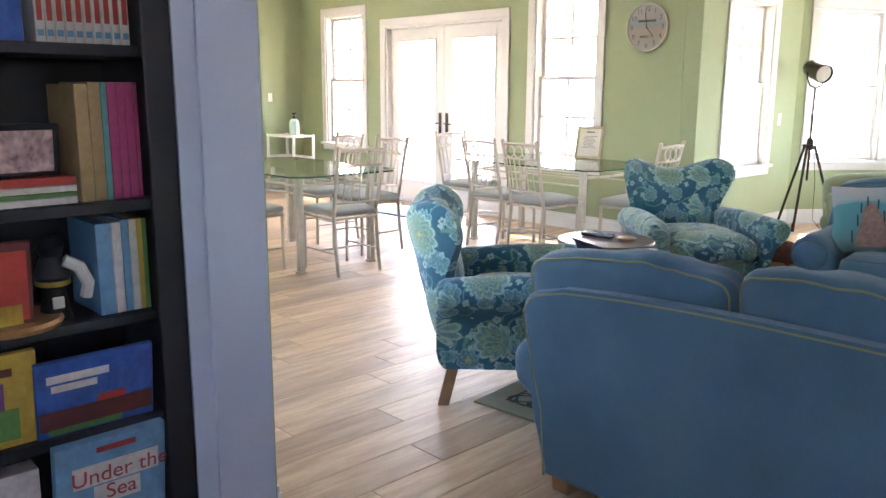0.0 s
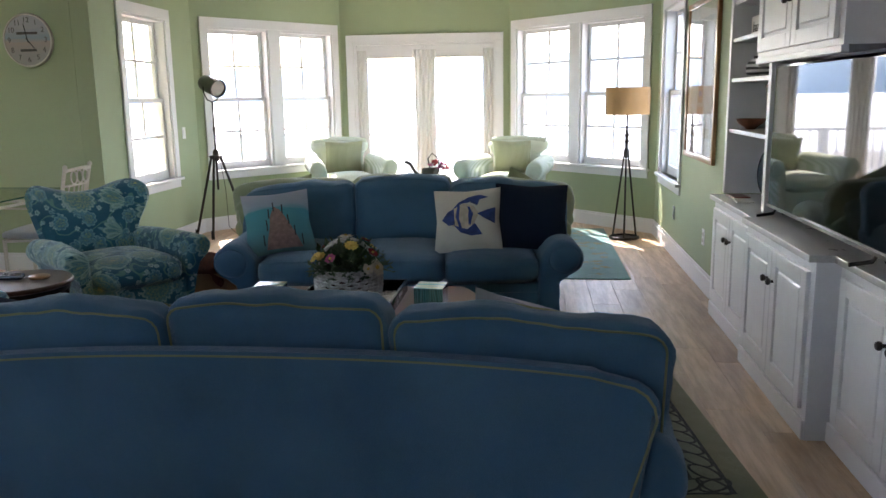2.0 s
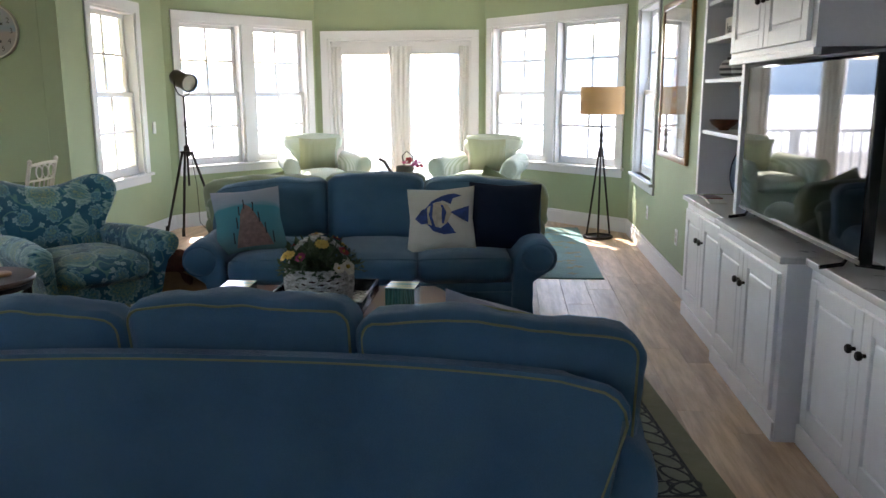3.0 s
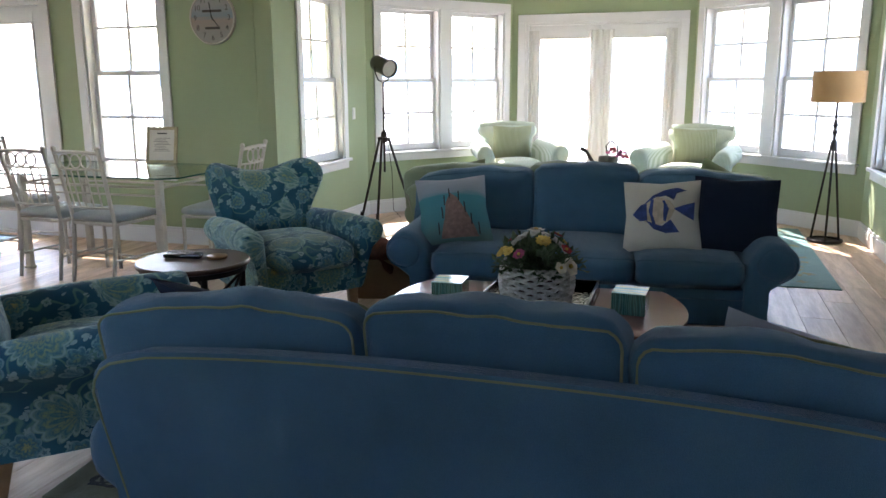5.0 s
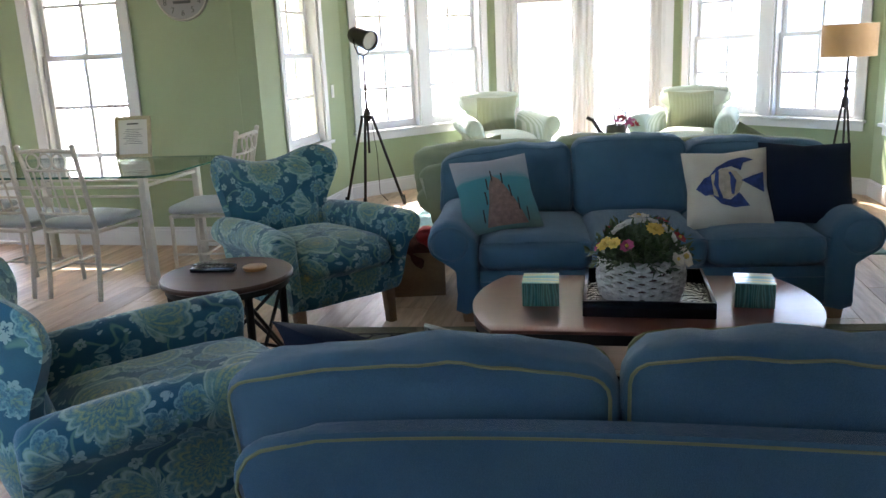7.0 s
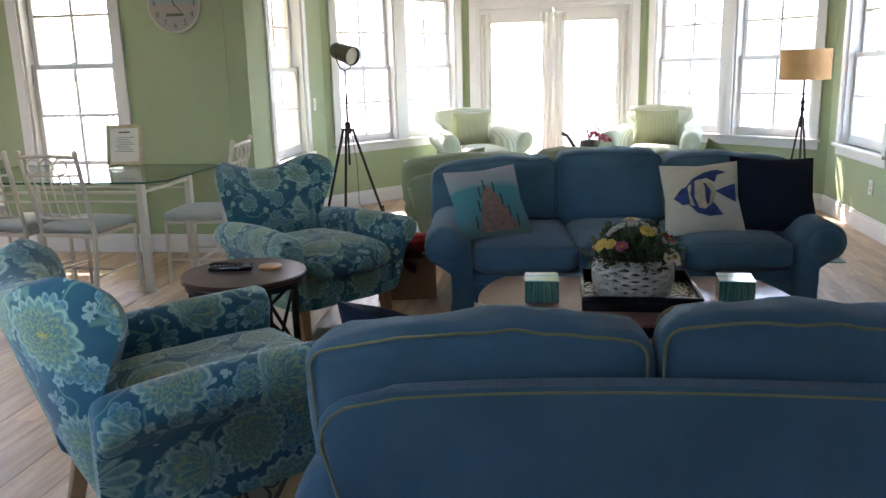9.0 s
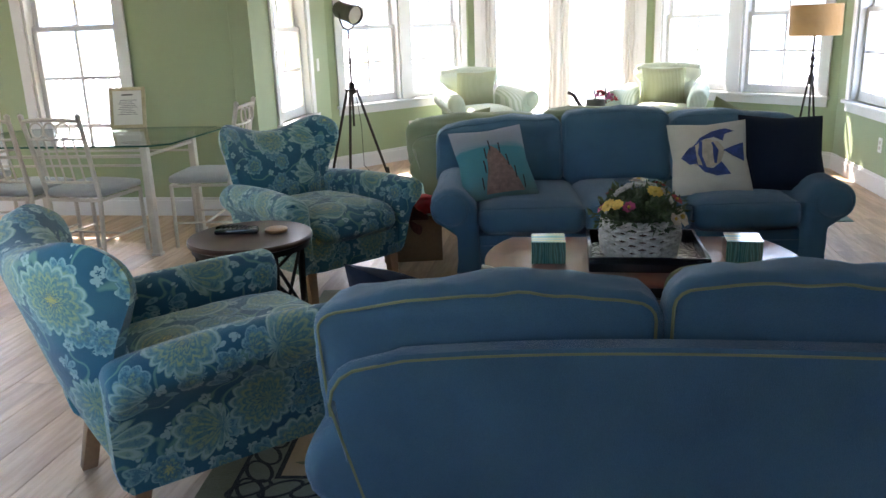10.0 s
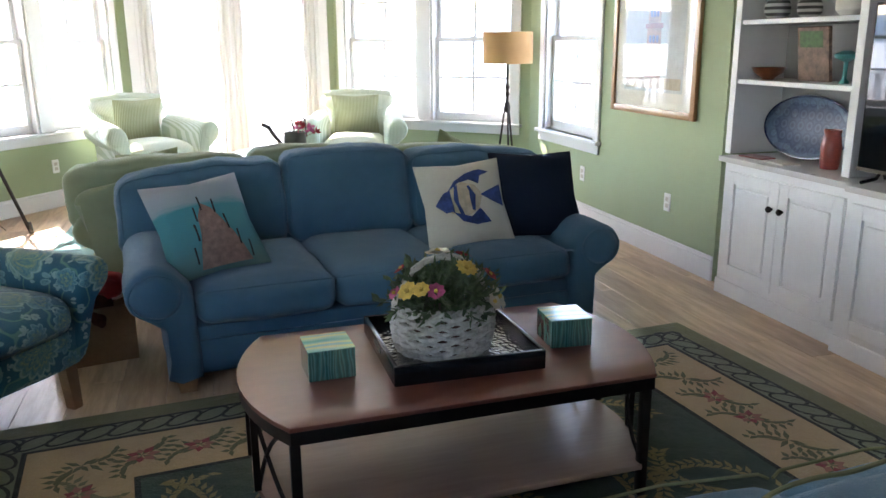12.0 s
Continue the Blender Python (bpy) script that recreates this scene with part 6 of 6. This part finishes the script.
for nm, P, mt, z in (("gold_wreath", gold, M_GOLD, 0.0122), ("olive_vine", lim(gold_edge), M_OLIVE, 0.0114), ("fern_pattern", lim(dk), M_SPRIG, 0.0116), ("rose_pattern", lim(rose), M_ROSE, 0.0120), ("pink_pattern", lim(pink), plain("dusty_pink_pile", (0.30, 0.14, 0.11), 0.9), 0.0118)):
    tagged(flat(nm, P, z, mt), kind="stuff")

M_TEALRUG = cloth("teal_rug_pile", (0.13, 0.26, 0.25), 150)
r2 = thing("small_rug", pose(-0.93, 7.55, 0), "pale teal patterned rug in the bay", "rug")
part("rug_body", boxes((-1.72, 1.72, -1.2, 1.2, 0.0005, 0.009), bev=0.003), M_TEALRUG, r2, smooth=False)
bm = bmesh.new()
for i in range(70):
    sx, x, y, a = rg.choice((-1, 1)), rg.uniform(1.25, 1.6), rg.uniform(-1.1, 1.1), rg.uniform(0, 6.28)
    for s in range(4):
        bm.faces.new([bm.verts.new((px, py, 0.0097)) for px, py in leafpoly(sx * x, y, a + s * 1.57, 0.05, 0.014)])
tagged(part("motifs", bm, M_GOLD, r2, smooth=False), kind="stuff")
dm = thing("door_mat", pose(-6.6, 6.05, 0), "dark blue door mat before the dining room doors", "door mat")
part("mat", boxes((-0.5, 0.5, -0.33, 0.33, 0.0005, 0.012), bev=0.003), cloth("blue_mat_pile", (0.03, 0.09, 0.17), 120), dm, smooth=False)

# ---- bay table with watering can ----
bt = thing("low_table", pose(-1.02, 7.85, 0), "low white round table between the bay armchairs", "table")
part("tabletop", lathe([(0, 0.56), (0.36, 0.56), (0.38, 0.568), (0.38, 0.582), (0.37, 0.59), (0, 0.59)], 44), M_TRIM, bt)
part("pedestal", lathe([(0, 0.0), (0.2, 0.0), (0.2, 0.02), (0.05, 0.05), (0.04, 0.3), (0.06, 0.52), (0.12, 0.5595), (0, 0.5595)], 24), M_TRIM, bt)
wc = thing("watering_can", pose(-0.93, 7.72, 0.5905), "dark metal watering can filled with pink and red flowers", "watering can")
part("can_body", lathe([(0, 0), (0.085, 0), (0.09, 0.01), (0.08, 0.16), (0.076, 0.16), (0.085, 0.012), (0, 0.01)], 26), M_STEEL, wc)
part("spout", tubes([[(-0.08, 0, 0.05), (-0.14, 0, 0.12), (-0.19, 0, 0.2), (-0.24, 0, 0.225)]], 0.016, 8), M_STEEL, wc)
part("can_handle", tubes([[(0, -0.0, 0.15), (-0.02, 0.0, 0.25), (0.02, 0.0, 0.3), (0.08, 0, 0.25), (0.085, 0, 0.12)]], 0.007, 8), M_STEEL, wc)
for x, y, z, mt in ((0.07, -0.05, 0.2, M_PETALR), (0.12, 0.0, 0.19, M_PETALP), (0.1, -0.08, 0.17, M_PETALP), (0.04, 0.05, 0.21, M_PETALR), (0.15, -0.04, 0.16, M_PETALR), (0.02, -0.06, 0.19, M_PETALP)):
    bm = bmesh.new()
    for k in range(9):
        a, e = rg.uniform(0, 6.28), rg.uniform(-0.3, 1.2)
        d = Vector((math.cos(a) * math.cos(e), math.sin(a) * math.cos(e), math.sin(e)))
        s = d.orthogonal().normalized() * 0.014
        c = Vector((x, y, z))
        bm.faces.new([bm.verts.new(q) for q in (c, c + d * 0.02 + s, c + d * 0.045, c + d * 0.02 - s)])
    tube(bm, [(0.02, 0, 0.1), (x, y, z)], 0.002, 4)
    part("blossom", bm, mt, wc, smooth=False)

# ---- white shelf stand with a bottle in the dining corner ----
sh = thing("shelf_stand", pose(-9.16, 6.02, 0), "white two-shelf stand in the corner of the dining room", "shelf")
for z in (0.22, 0.46, 0.74):
    part("shelf_board", boxes((-0.30, 0.30, -0.17, 0.17, z, z + 0.025), bev=0.003), M_TRIM, sh)
for sx in (-1, 1):
    for sy in (-1, 1):
        part("post", boxes((sx * 0.315 - 0.015, sx * 0.315 + 0.015, sy * 0.15 - 0.015, sy * 0.15 + 0.015, 0, 0.775), bev=0.003), M_TRIM, sh)
bo = thing("bottle", pose(-9.02, 6.0, 0.7655), "pale green bottle with a dark pump on the shelf stand", "bottle")
part("bottle_body", lathe([(0, 0), (0.06, 0), (0.066, 0.01), (0.066, 0.16), (0.05, 0.2), (0.022, 0.215), (0, 0.215)], 24), plain("pale_green_bottle", (0.45, 0.62, 0.55), 0.25, bumps=0.05), bo)
part("pump", lathe([(0, 0.2155), (0.02, 0.2155), (0.02, 0.24), (0.008, 0.245), (0.008, 0.275), (0.03, 0.278), (0.03, 0.292), (0, 0.294)], 16), M_INK, bo)

# ---- carton beside the far sofa ----
cb = thing("cardboard_box", pose(-2.13, 5.42, 0, 0, 0, 12), "open brown cardboard box filled with clothes beside the sofa", "box")
part("carton", boxes((-0.18, 0.18, -0.14, -0.132, 0, 0.26), (-0.18, 0.18, 0.132, 0.14, 0, 0.26), (-0.18, -0.172, -0.132, 0.132, 0, 0.26), (0.172, 0.18, -0.132, 0.132, 0, 0.26), (-0.172, 0.172, -0.132, 0.132, 0, 0.01)), M_CARD, cb, smooth=False)
tb = thing("toy_bundle", pose(-2.13, 5.40, 0.26), "brown plush bundle with red and white cloth in the box", "toy")
part("plush", soft(0.28, 0.22, 0.26, 0.1, 0.02, 8, 0.03, 3.0, Matrix.Translation((-0.02, 0, -0.03))), plain("brown_plush", (0.11, 0.035, 0.02), 0.95, var=0.4, scale=30, bumps=0.5), tb)
part("red_cloth", soft(0.12, 0.1, 0.07, 0.03, 0.02, 6, 0.02, 5.0, Matrix.Translation((0.10, -0.06, 0.09))), M_PETALR, tb)
part("white_cloth", soft(0.12, 0.1, 0.06, 0.03, 0.02, 6, 0.02, 7.0, Matrix.Translation((0.14, 0.02, 0.055))), M_PAPER, tb)


# ---- bookcase in the hall ----
BX = -1.95
bc = thing("bookcase", pose(0, 0, 0), "black wooden bookcase full of children's books", "bookcase")
BY0, BY1 = -0.35, 1.085
part("side_panel", boxes((BX - 0.30, BX, BY1 - 0.055, BY1, 0, 2.3), bev=0.004), M_BLACK, bc, smooth=False)
part("side_panel", boxes((BX - 0.30, BX, BY0, BY0 + 0.03, 0, 2.3), bev=0.004), M_BLACK, bc, smooth=False)
part("face_stile", boxes((BX + 0.0005, BX + 0.02, BY1 - 0.075, BY1 + 0.0, 0, 2.3), bev=0.004), M_BLACK, bc, smooth=False)
part("back_panel", boxes((BX - 0.299, BX - 0.285, BY0 + 0.03, BY1 - 0.055, 0, 2.3)), M_BLACK, bc, smooth=False)
SHELF = (0.19, 0.507, 0.79, 1.083, 1.462, 1.9, 2.27)
for z in SHELF:
    part("shelf", boxes((BX - 0.285, BX - 0.002, BY0 + 0.0305, BY1 - 0.0555, z - 0.028, z), bev=0.003), M_BLACK, bc, smooth=False)
# This hall window is out of view, added to light the cabinets
wall("wall_pier", (BX + 0.022, -1.4), (BX + 0.022, BY0 - 0.002), [(0.1, 0.95, 0.4, 2.4)], "pale painted hall wall with an added unseen window", mat=M_PALE, th=0.3)
window(frame_of((BX + 0.022, -1.4), (BX + 0.022, BY0 - 0.002)), 0.1, 0.95, 0.4, 2.4)
bm = boxes((BX - 0.30, BX + 0.022, BY1 + 0.002, 1.30, 0, CEIL))
tagged(link("wall_pier_end", bm, M_PALE, smooth=False), "pale blue-grey wall end beside the bookcase", "wall", kind="structure")
bm = boxes((BX + 0.0225, BX + 0.036, BY1 + 0.06, 1.31, 0, CEIL - 0.02), (BX - 0.1, BX + 0.0355, 1.3005, 1.325, 0, CEIL - 0.02), bev=0.004)
tagged(link("trim", bm, M_PALE, smooth=False), "pale painted trim board on the wall end", "trim", kind="structure")
bm = boxes((BX - 0.32, BX - 0.30, BY0, 1.30, 0, CEIL))
tagged(link("wall_behind_bookcase", bm, M_PALE, smooth=False), "plain wall behind the bookcase", "wall", kind="structure")
rb = random.Random(21)
COLS = [plain("book_%s" % n_, c, 0.45, var=0.25, scale=20) for n_, c in (("pink", (0.42, 0.05, 0.17)), ("white", (0.6, 0.57, 0.55)), ("tan", (0.36, 0.25, 0.12)), ("teal", (0.08, 0.30, 0.30)), ("red", (0.42, 0.05, 0.04)), ("green", (0.08, 0.22, 0.06)), ("yellow", (0.5, 0.34, 0.06)), ("maroon", (0.12, 0.03, 0.03)), ("sky", (0.12, 0.30, 0.48)))]
C = dict(zip(("pink", "white", "tan", "teal", "red", "green", "yellow", "maroon", "sky"), COLS))


def book(m, w, d, h, mat, label="", writing=None, extra=()):
    """A book; w: thickness along the shelf (y), d: depth (x), h: height."""
    b = thing("book", m, label or "upright children's book on the black shelf", "book", "books in the bookcase")
    part("cover", boxes((-d, 0, -w / 2, w / 2, 0, h), bev=min(0.002, w / 5)), mat, b, smooth=False)
    for nm, y0, y1, z0, z1, mt in extra:
        part(nm, boxes((0.0008, 0.0022, y0, y1, z0, z1)), mt, b, smooth=False)
    if writing:
        for s, y, z, size, mt in writing:
            bm = text_mesh(s, size)
            bm.transform(pose(0.003, y, z, 90, 0, 90))
            part("lettering", bm, mt, b, smooth=False)
    return b


X0 = BX - 0.03
y = BY1 - 0.075
for k in range(10):                      # pale paperbacks, top row
    w = 0.022
    book(pose(X0 - 0.02, y - w / 2, SHELF[4 + 0] + 0.0005), w - 0.001, 0.13, 0.19 + 0.004 * (k % 3), C["white"], "pale paperback with red lettering on the black shelf", extra=[("spine_print", -0.006, 0.006, 0.05, 0.15, C["red"]), ("spine_label", -0.007, 0.007, 0.015, 0.03, C["sky"])])
    y -= w
book(pose(X0 - 0.02, y - 0.09, SHELF[4] + 0.0005, 0, 0, 0), 0.13, 0.1, 0.15, M_BLUE, "blue box with a pink top on the black shelf", extra=[("pink_print", -0.05, 0.05, 0.1, 0.145, C["pink"])])
y = BY1 - 0.075
for w, h, c_ in ((0.012, 0.29, "pink"), (0.022, 0.29, "pink"), (0.02, 0.29, "pink"), (0.022, 0.29, "pink"), (0.016, 0.29, "teal"), (0.03, 0.29, "tan"), (0.032, 0.285, "tan")):
    book(pose(X0, y - w / 2, SHELF[3] + 0.0005), w - 0.001, 0.2, h, C[c_], "tall %s book standing on the black shelf" % c_)
    y -= w
zz = SHELF[3] + 0.0005
for k, (h, c_) in enumerate(((0.018, "white"), (0.012, "green"), (0.016, "white"), (0.022, "red"))):
    book(pose(X0, y - 0.125, zz), 0.23, 0.18, h - 0.001, C[c_], "thin %s book lying in a stack on the shelf" % c_)
    zz += h
pf = thing("photo_frame", pose(X0 - 0.03, y - 0.12, zz, 0, 6, 0), "small dark-framed photo standing on a stack of books", "picture frame")
part("frame", boxes((-0.015, 0.0, -0.085, 0.085, 0, 0.125), bev=0.004), M_BLACK, pf, smooth=False)
part("photo", boxes((0.0008, 0.002, -0.07, 0.07, 0.012, 0.11)), plain("faded_photo", (0.50, 0.34, 0.36), 0.3, var=0.7, scale=28), pf, smooth=False)
book(pose(X0 + 0.012, y - 0.33, SHELF[3] + 0.0005, 0, 5, 0), 0.16, 0.02, 0.29, C["yellow"], "picture book shown by its cover on the black shelf", extra=[("cover_print", -0.07, 0.06, 0.03, 0.26, C["maroon"]), ("cover_patch", -0.05, 0.07, 0.16, 0.25, M_BLUE)])
y = BY1 - 0.075
for w, h, c_ in ((0.012, 0.24, "green"), (0.014, 0.24, "yellow"), (0.02, 0.24, "white"), (0.02, 0.24, "sky"), (0.025, 0.235, "white"), (0.04, 0.235, "sky")):
    book(pose(X0, y - w / 2, SHELF[2] + 0.0005), w - 0.001, 0.2, h, C[c_], "%s picture book standing on the black shelf" % c_)
    y -= w
fg = thing("figurine", pose(X0 - 0.06, y - 0.09, SHELF[2] + 0.0005), "black and white footballer-like plastic figurine on the shelf", "figurine")
part("body", lathe([(0, 0), (0.04, 0), (0.035, 0.02), (0.028, 0.07), (0.045, 0.11), (0.03, 0.15), (0.025, 0.16), (0.034, 0.185), (0.02, 0.21), (0, 0.212)], 14), M_BLACK, fg)
part("white_sleeve", tubes([[(0.03, 0.02, 0.15), (0.035, 0.055, 0.13), (0.03, 0.075, 0.085), (0.02, 0.07, 0.05)]], 0.016, 8), M_PAPER, fg)
part("gold_belt", lathe([(0.034, 0.085), (0.041, 0.088), (0.041, 0.1), (0.036, 0.103), (0.034, 0.085)], 16), C["yellow"], fg)
part("white_badge", boxes((0.026, 0.034, -0.014, 0.014, 0.03, 0.06), bev=0.003), M_PAPER, fg)
book(pose(X0 + 0.01, y - 0.27, SHELF[2] + 0.0005, 0, 6, 0), 0.22, 0.02, 0.22, C["maroon"], "red picture book with a round gold seal shown by its cover", extra=[("cover_print", -0.02, 0.1, 0.03, 0.2, C["red"]), ("cover_patch", -0.1, -0.03, 0.1, 0.2, C["pink"]), ("gold_seal", 0.03, 0.085, 0.015, 0.07, C["yellow"])])
bs_ = thing("wooden_slice", pose(X0 - 0.06, y - 0.2, SHELF[2] + 0.0005), "flat slice of brown wood lying on the shelf", "wood slice")
W_ = M_INK
book(pose(X0 + 0.012, BY1 - 0.24, SHELF[1] + 0.0005, 0, 7, 0), 0.29, 0.02, 0.20, M_BLUE, "blue picture book with pale lettering shown by its cover", extra=[("title_bar", -0.12, 0.03, 0.145, 0.165, C["white"]), ("title_bar", -0.11, 0.0, 0.12, 0.138, C["white"]), ("cover_print", -0.14, 0.14, 0.02, 0.07, C["maroon"]), ("cover_patch", -0.12, 0.06, 0.005, 0.022, C["green"]), ("cover_patch", 0.0, 0.07, 0.07, 0.09, C["red"])])
book(pose(X0 + 0.0, BY1 - 0.50, SHELF[1] + 0.0005, 0, 6, 0), 0.25, 0.02, 0.24, C["yellow"], "yellow and green picture book shown by its cover", extra=[("title_bar", -0.09, 0.07, 0.185, 0.205, C["maroon"]), ("cover_print", -0.1, 0.08, 0.02, 0.1, C["green"]), ("cover_patch", -0.09, 0.05, 0.1, 0.17, plain("purple_print", (0.14, 0.05, 0.2), 0.5))])
book(pose(X0 + 0.02, BY1 - 0.225, SHELF[0] + 0.0005, 0, 7, 0), 0.28, 0.03, 0.30, C["sky"], "pale blue board book titled Under the Sea", writing=[("Under the", 0.02, 0.20, 0.06, C["red"]), ("Sea", 0.02, 0.145, 0.06, C["red"])], extra=[("white_print", -0.10, 0.12, 0.175, 0.235, C["white"]), ("white_print", -0.05, 0.07, 0.115, 0.17, C["white"]), ("title_bar", -0.04, 0.06, 0.265, 0.28, C["red"])])
book(pose(X0, BY1 - 0.45, SHELF[0] + 0.0005, 0, 3, 0), 0.12, 0.06, 0.25, C["white"], "white book standing on the lowest shelf")
part("slice", lathe([(0, 0), (0.12, 0), (0.125, 0.01), (0.12, 0.02), (0, 0.02)], 20), M_OAK, bs_)


# ---- sheer curtains on the bay doors ----
def sheer():
    m = bpy.data.materials.new("sheer_white_cloth")
    m.use_nodes = True
    nt = m.node_tree
    bs = nt.nodes["Principled BSDF"]
    bs.inputs["Base Color"].default_value = (0.86, 0.85, 0.82, 1)
    bs.inputs["Roughness"].default_value = 0.9
    tl_ = put(nt, "ShaderNodeBsdfTranslucent", Color=(0.88, 0.87, 0.83, 1))
    mx = put(nt, "ShaderNodeMixShader", Fac=0.7)
    nt.links.new(bs.outputs[0], mx.inputs[1])
    nt.links.new(tl_.outputs[0], mx.inputs[2])
    tp = put(nt, "ShaderNodeBsdfTransparent")
    m2 = put(nt, "ShaderNodeMixShader", Fac=0.3)
    nt.links.new(mx.outputs[0], m2.inputs[1])
    nt.links.new(tp.outputs[0], m2.inputs[2])
    nt.links.new(m2.outputs[0], nt.nodes["Material Output"].inputs[0])
    bump(nt, bs, noise_tex(nt, objco(nt), 220, 2), 0.2, 0.002)
    return m


M_SHEER = sheer()
for x0, x1 in ((-2.12, -1.99), (-1.42, -1.13), (-0.56, -0.43)):
    cu = thing("sheer_curtain", pose((x0 + x1) / 2, YB + 0.03, 0), "white sheer curtain hanging in soft folds at the french doors", "curtain", "curtains at the bay doors")
    bm = bmesh.new()
    w = x1 - x0
    n = max(14, int(w / 0.008))
    rows = []
    for j in range(13):
        z = 0.05 + 1.93 * j / 12
        pinch = 1.0 - 0.25 * math.exp(-((z - 1.0) / 0.35) ** 2)
        rows.append([bm.verts.new(((-w / 2 + w * i / n) * pinch, 0.010 * math.sin(i * 0.8 + 0.4 * math.sin(j * 0.9)) * (0.7 + 0.3 * math.sin(i * 0.31)), z)) for i in range(n + 1)])
    for A, B in zip(rows, rows[1:]):
        for i in range(n):
            bm.faces.new((A[i], A[i + 1], B[i + 1], B[i]))
    part("cloth", bm, M_SHEER, cu)
    part("rod", tubes([[(-w / 2 - 0.01, 0.0, 1.985), (w / 2 + 0.01, 0.0, 1.985)]], 0.006, 6), M_TRIM, cu)


# ---- outside ----
M_SAND = plain("pale_sand", (0.36, 0.33, 0.28), 0.95, var=0.2, scale=0.2, fine=3)
M_DECK = plain("weathered_deck", (0.30, 0.26, 0.22), 0.8, var=0.25, scale=4)
M_SEA = plain("sea_water", (0.42, 0.47, 0.49), 0.5, var=0.3, scale=0.02, fine=0.3)
tagged(link("ground", boxes((-3000, 3000, -3000, 3000, -3.6, -3.5)), M_SAND, smooth=False), "pale sand reaching to the horizon", "ground", kind="structure")
tagged(link("water", boxes((-3000, 3000, 70, 2990, -3.49, -3.44)), M_SEA, smooth=False), "blue-grey water beyond the sand", "water", kind="structure")
tagged(link("deck", boxes((-12.0, 5.0, 6.7, 13.0, -0.35, -0.12)), M_DECK, smooth=False), "weathered wooden deck outside the doors", "deck", kind="structure")
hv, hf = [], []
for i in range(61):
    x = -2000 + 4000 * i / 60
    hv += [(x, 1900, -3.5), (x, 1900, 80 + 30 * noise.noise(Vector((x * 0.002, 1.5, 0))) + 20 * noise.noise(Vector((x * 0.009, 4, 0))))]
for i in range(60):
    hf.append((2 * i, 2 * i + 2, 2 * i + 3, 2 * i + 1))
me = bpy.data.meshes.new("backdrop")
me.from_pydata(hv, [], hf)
# Distance haze is put into the hills' pale base colour
me.materials.append(plain("hazed_hills", (0.62, 0.66, 0.68), 0.9, var=0.2, scale=0.004))
tagged(new("backdrop", me), "low hills far across the water, pale haze put into their colour", "hills", kind="structure")
dr = thing("deck_railing", pose(0, 0, -0.12), "white wooden railing along the edge of the deck", "railing")
part("top_rail", boxes((-12, 5, 12.8, 12.92, 0.95, 1.0), bev=0.004), M_TRIM, dr, smooth=False)
part("bottom_rail", boxes((-12, 5, 12.83, 12.89, 0.12, 0.17)), M_TRIM, dr, smooth=False)
for k in range(11):
    part("post", boxes((-12 + 1.68 * k, -11.9 + 1.68 * k, 12.81, 12.91, 0, 1.0)), M_TRIM, dr, smooth=False)
for k in range(130):
    xk = -11.95 + 0.13 * k
    part("baluster", boxes((xk, xk + 0.03, 12.845, 12.875, 0.17, 0.95)), M_TRIM, dr, smooth=False)

# ---- floor planks, last ----
def plank_mesh(L, W=0.186):
    bm = bmesh.new()
    box(bm, 0.0006, W - 0.0006, 0.0008, L - 0.0008, -0.012, 0.0)
    top = [f for f in bm.faces if f.normal.z > 0.5]
    bmesh.ops.bevel(bm, geom=list(top[0].edges), offset=0.0015, segments=1, affect="EDGES")
    me = bpy.data.meshes.new("plank")
    bm.to_mesh(me)
    bm.free()
    me.materials.append(M_PLANK)
    return me


PL = [plank_mesh(L) for L in (0.9, 1.2, 1.5, 1.8)]
LENS = (0.9, 1.2, 1.5, 1.8)
rng = random.Random(5)
rest_v, rest_f = [], []
x = XW
near = 0
while x < XR + 0.4:
    y = -1.4 - rng.random() * 1.2
    while y < YB:
        k = rng.randrange(4)
        L = LENS[k]
        if near < 300 and -5.6 < x < 1.25 and 1.3 < y + L and y < 7.6:
            p = new("plank", PL[k])
            p.parent = floor
            p.location = (x, y, 0)
            near += 1
        elif y + L > -1.4:
            i = len(rest_v)
            a, b, c, d = x + 0.0006, x + 0.1854, y + 0.0008, min(y + L, YB + 0.1) - 0.0008
            rest_v += [(a, c, -0.012), (b, c, -0.012), (b, d, -0.012), (a, d, -0.012), (a, c, 0), (b, c, 0), (b, d, 0), (a, d, 0)]
            rest_f += [tuple(i + j for j in q) for q in ((4, 5, 6, 7), (0, 1, 5, 4), (1, 2, 6, 5), (2, 3, 7, 6), (3, 0, 4, 7))]
        y += L
    x += 0.186
me = bpy.data.meshes.new("planks")
me.from_pydata(rest_v, [], rest_f)
me.materials.append(M_PLANK)
rest = new("planks", me)
rest.parent = floor
tagged(rest, kind="stuff")
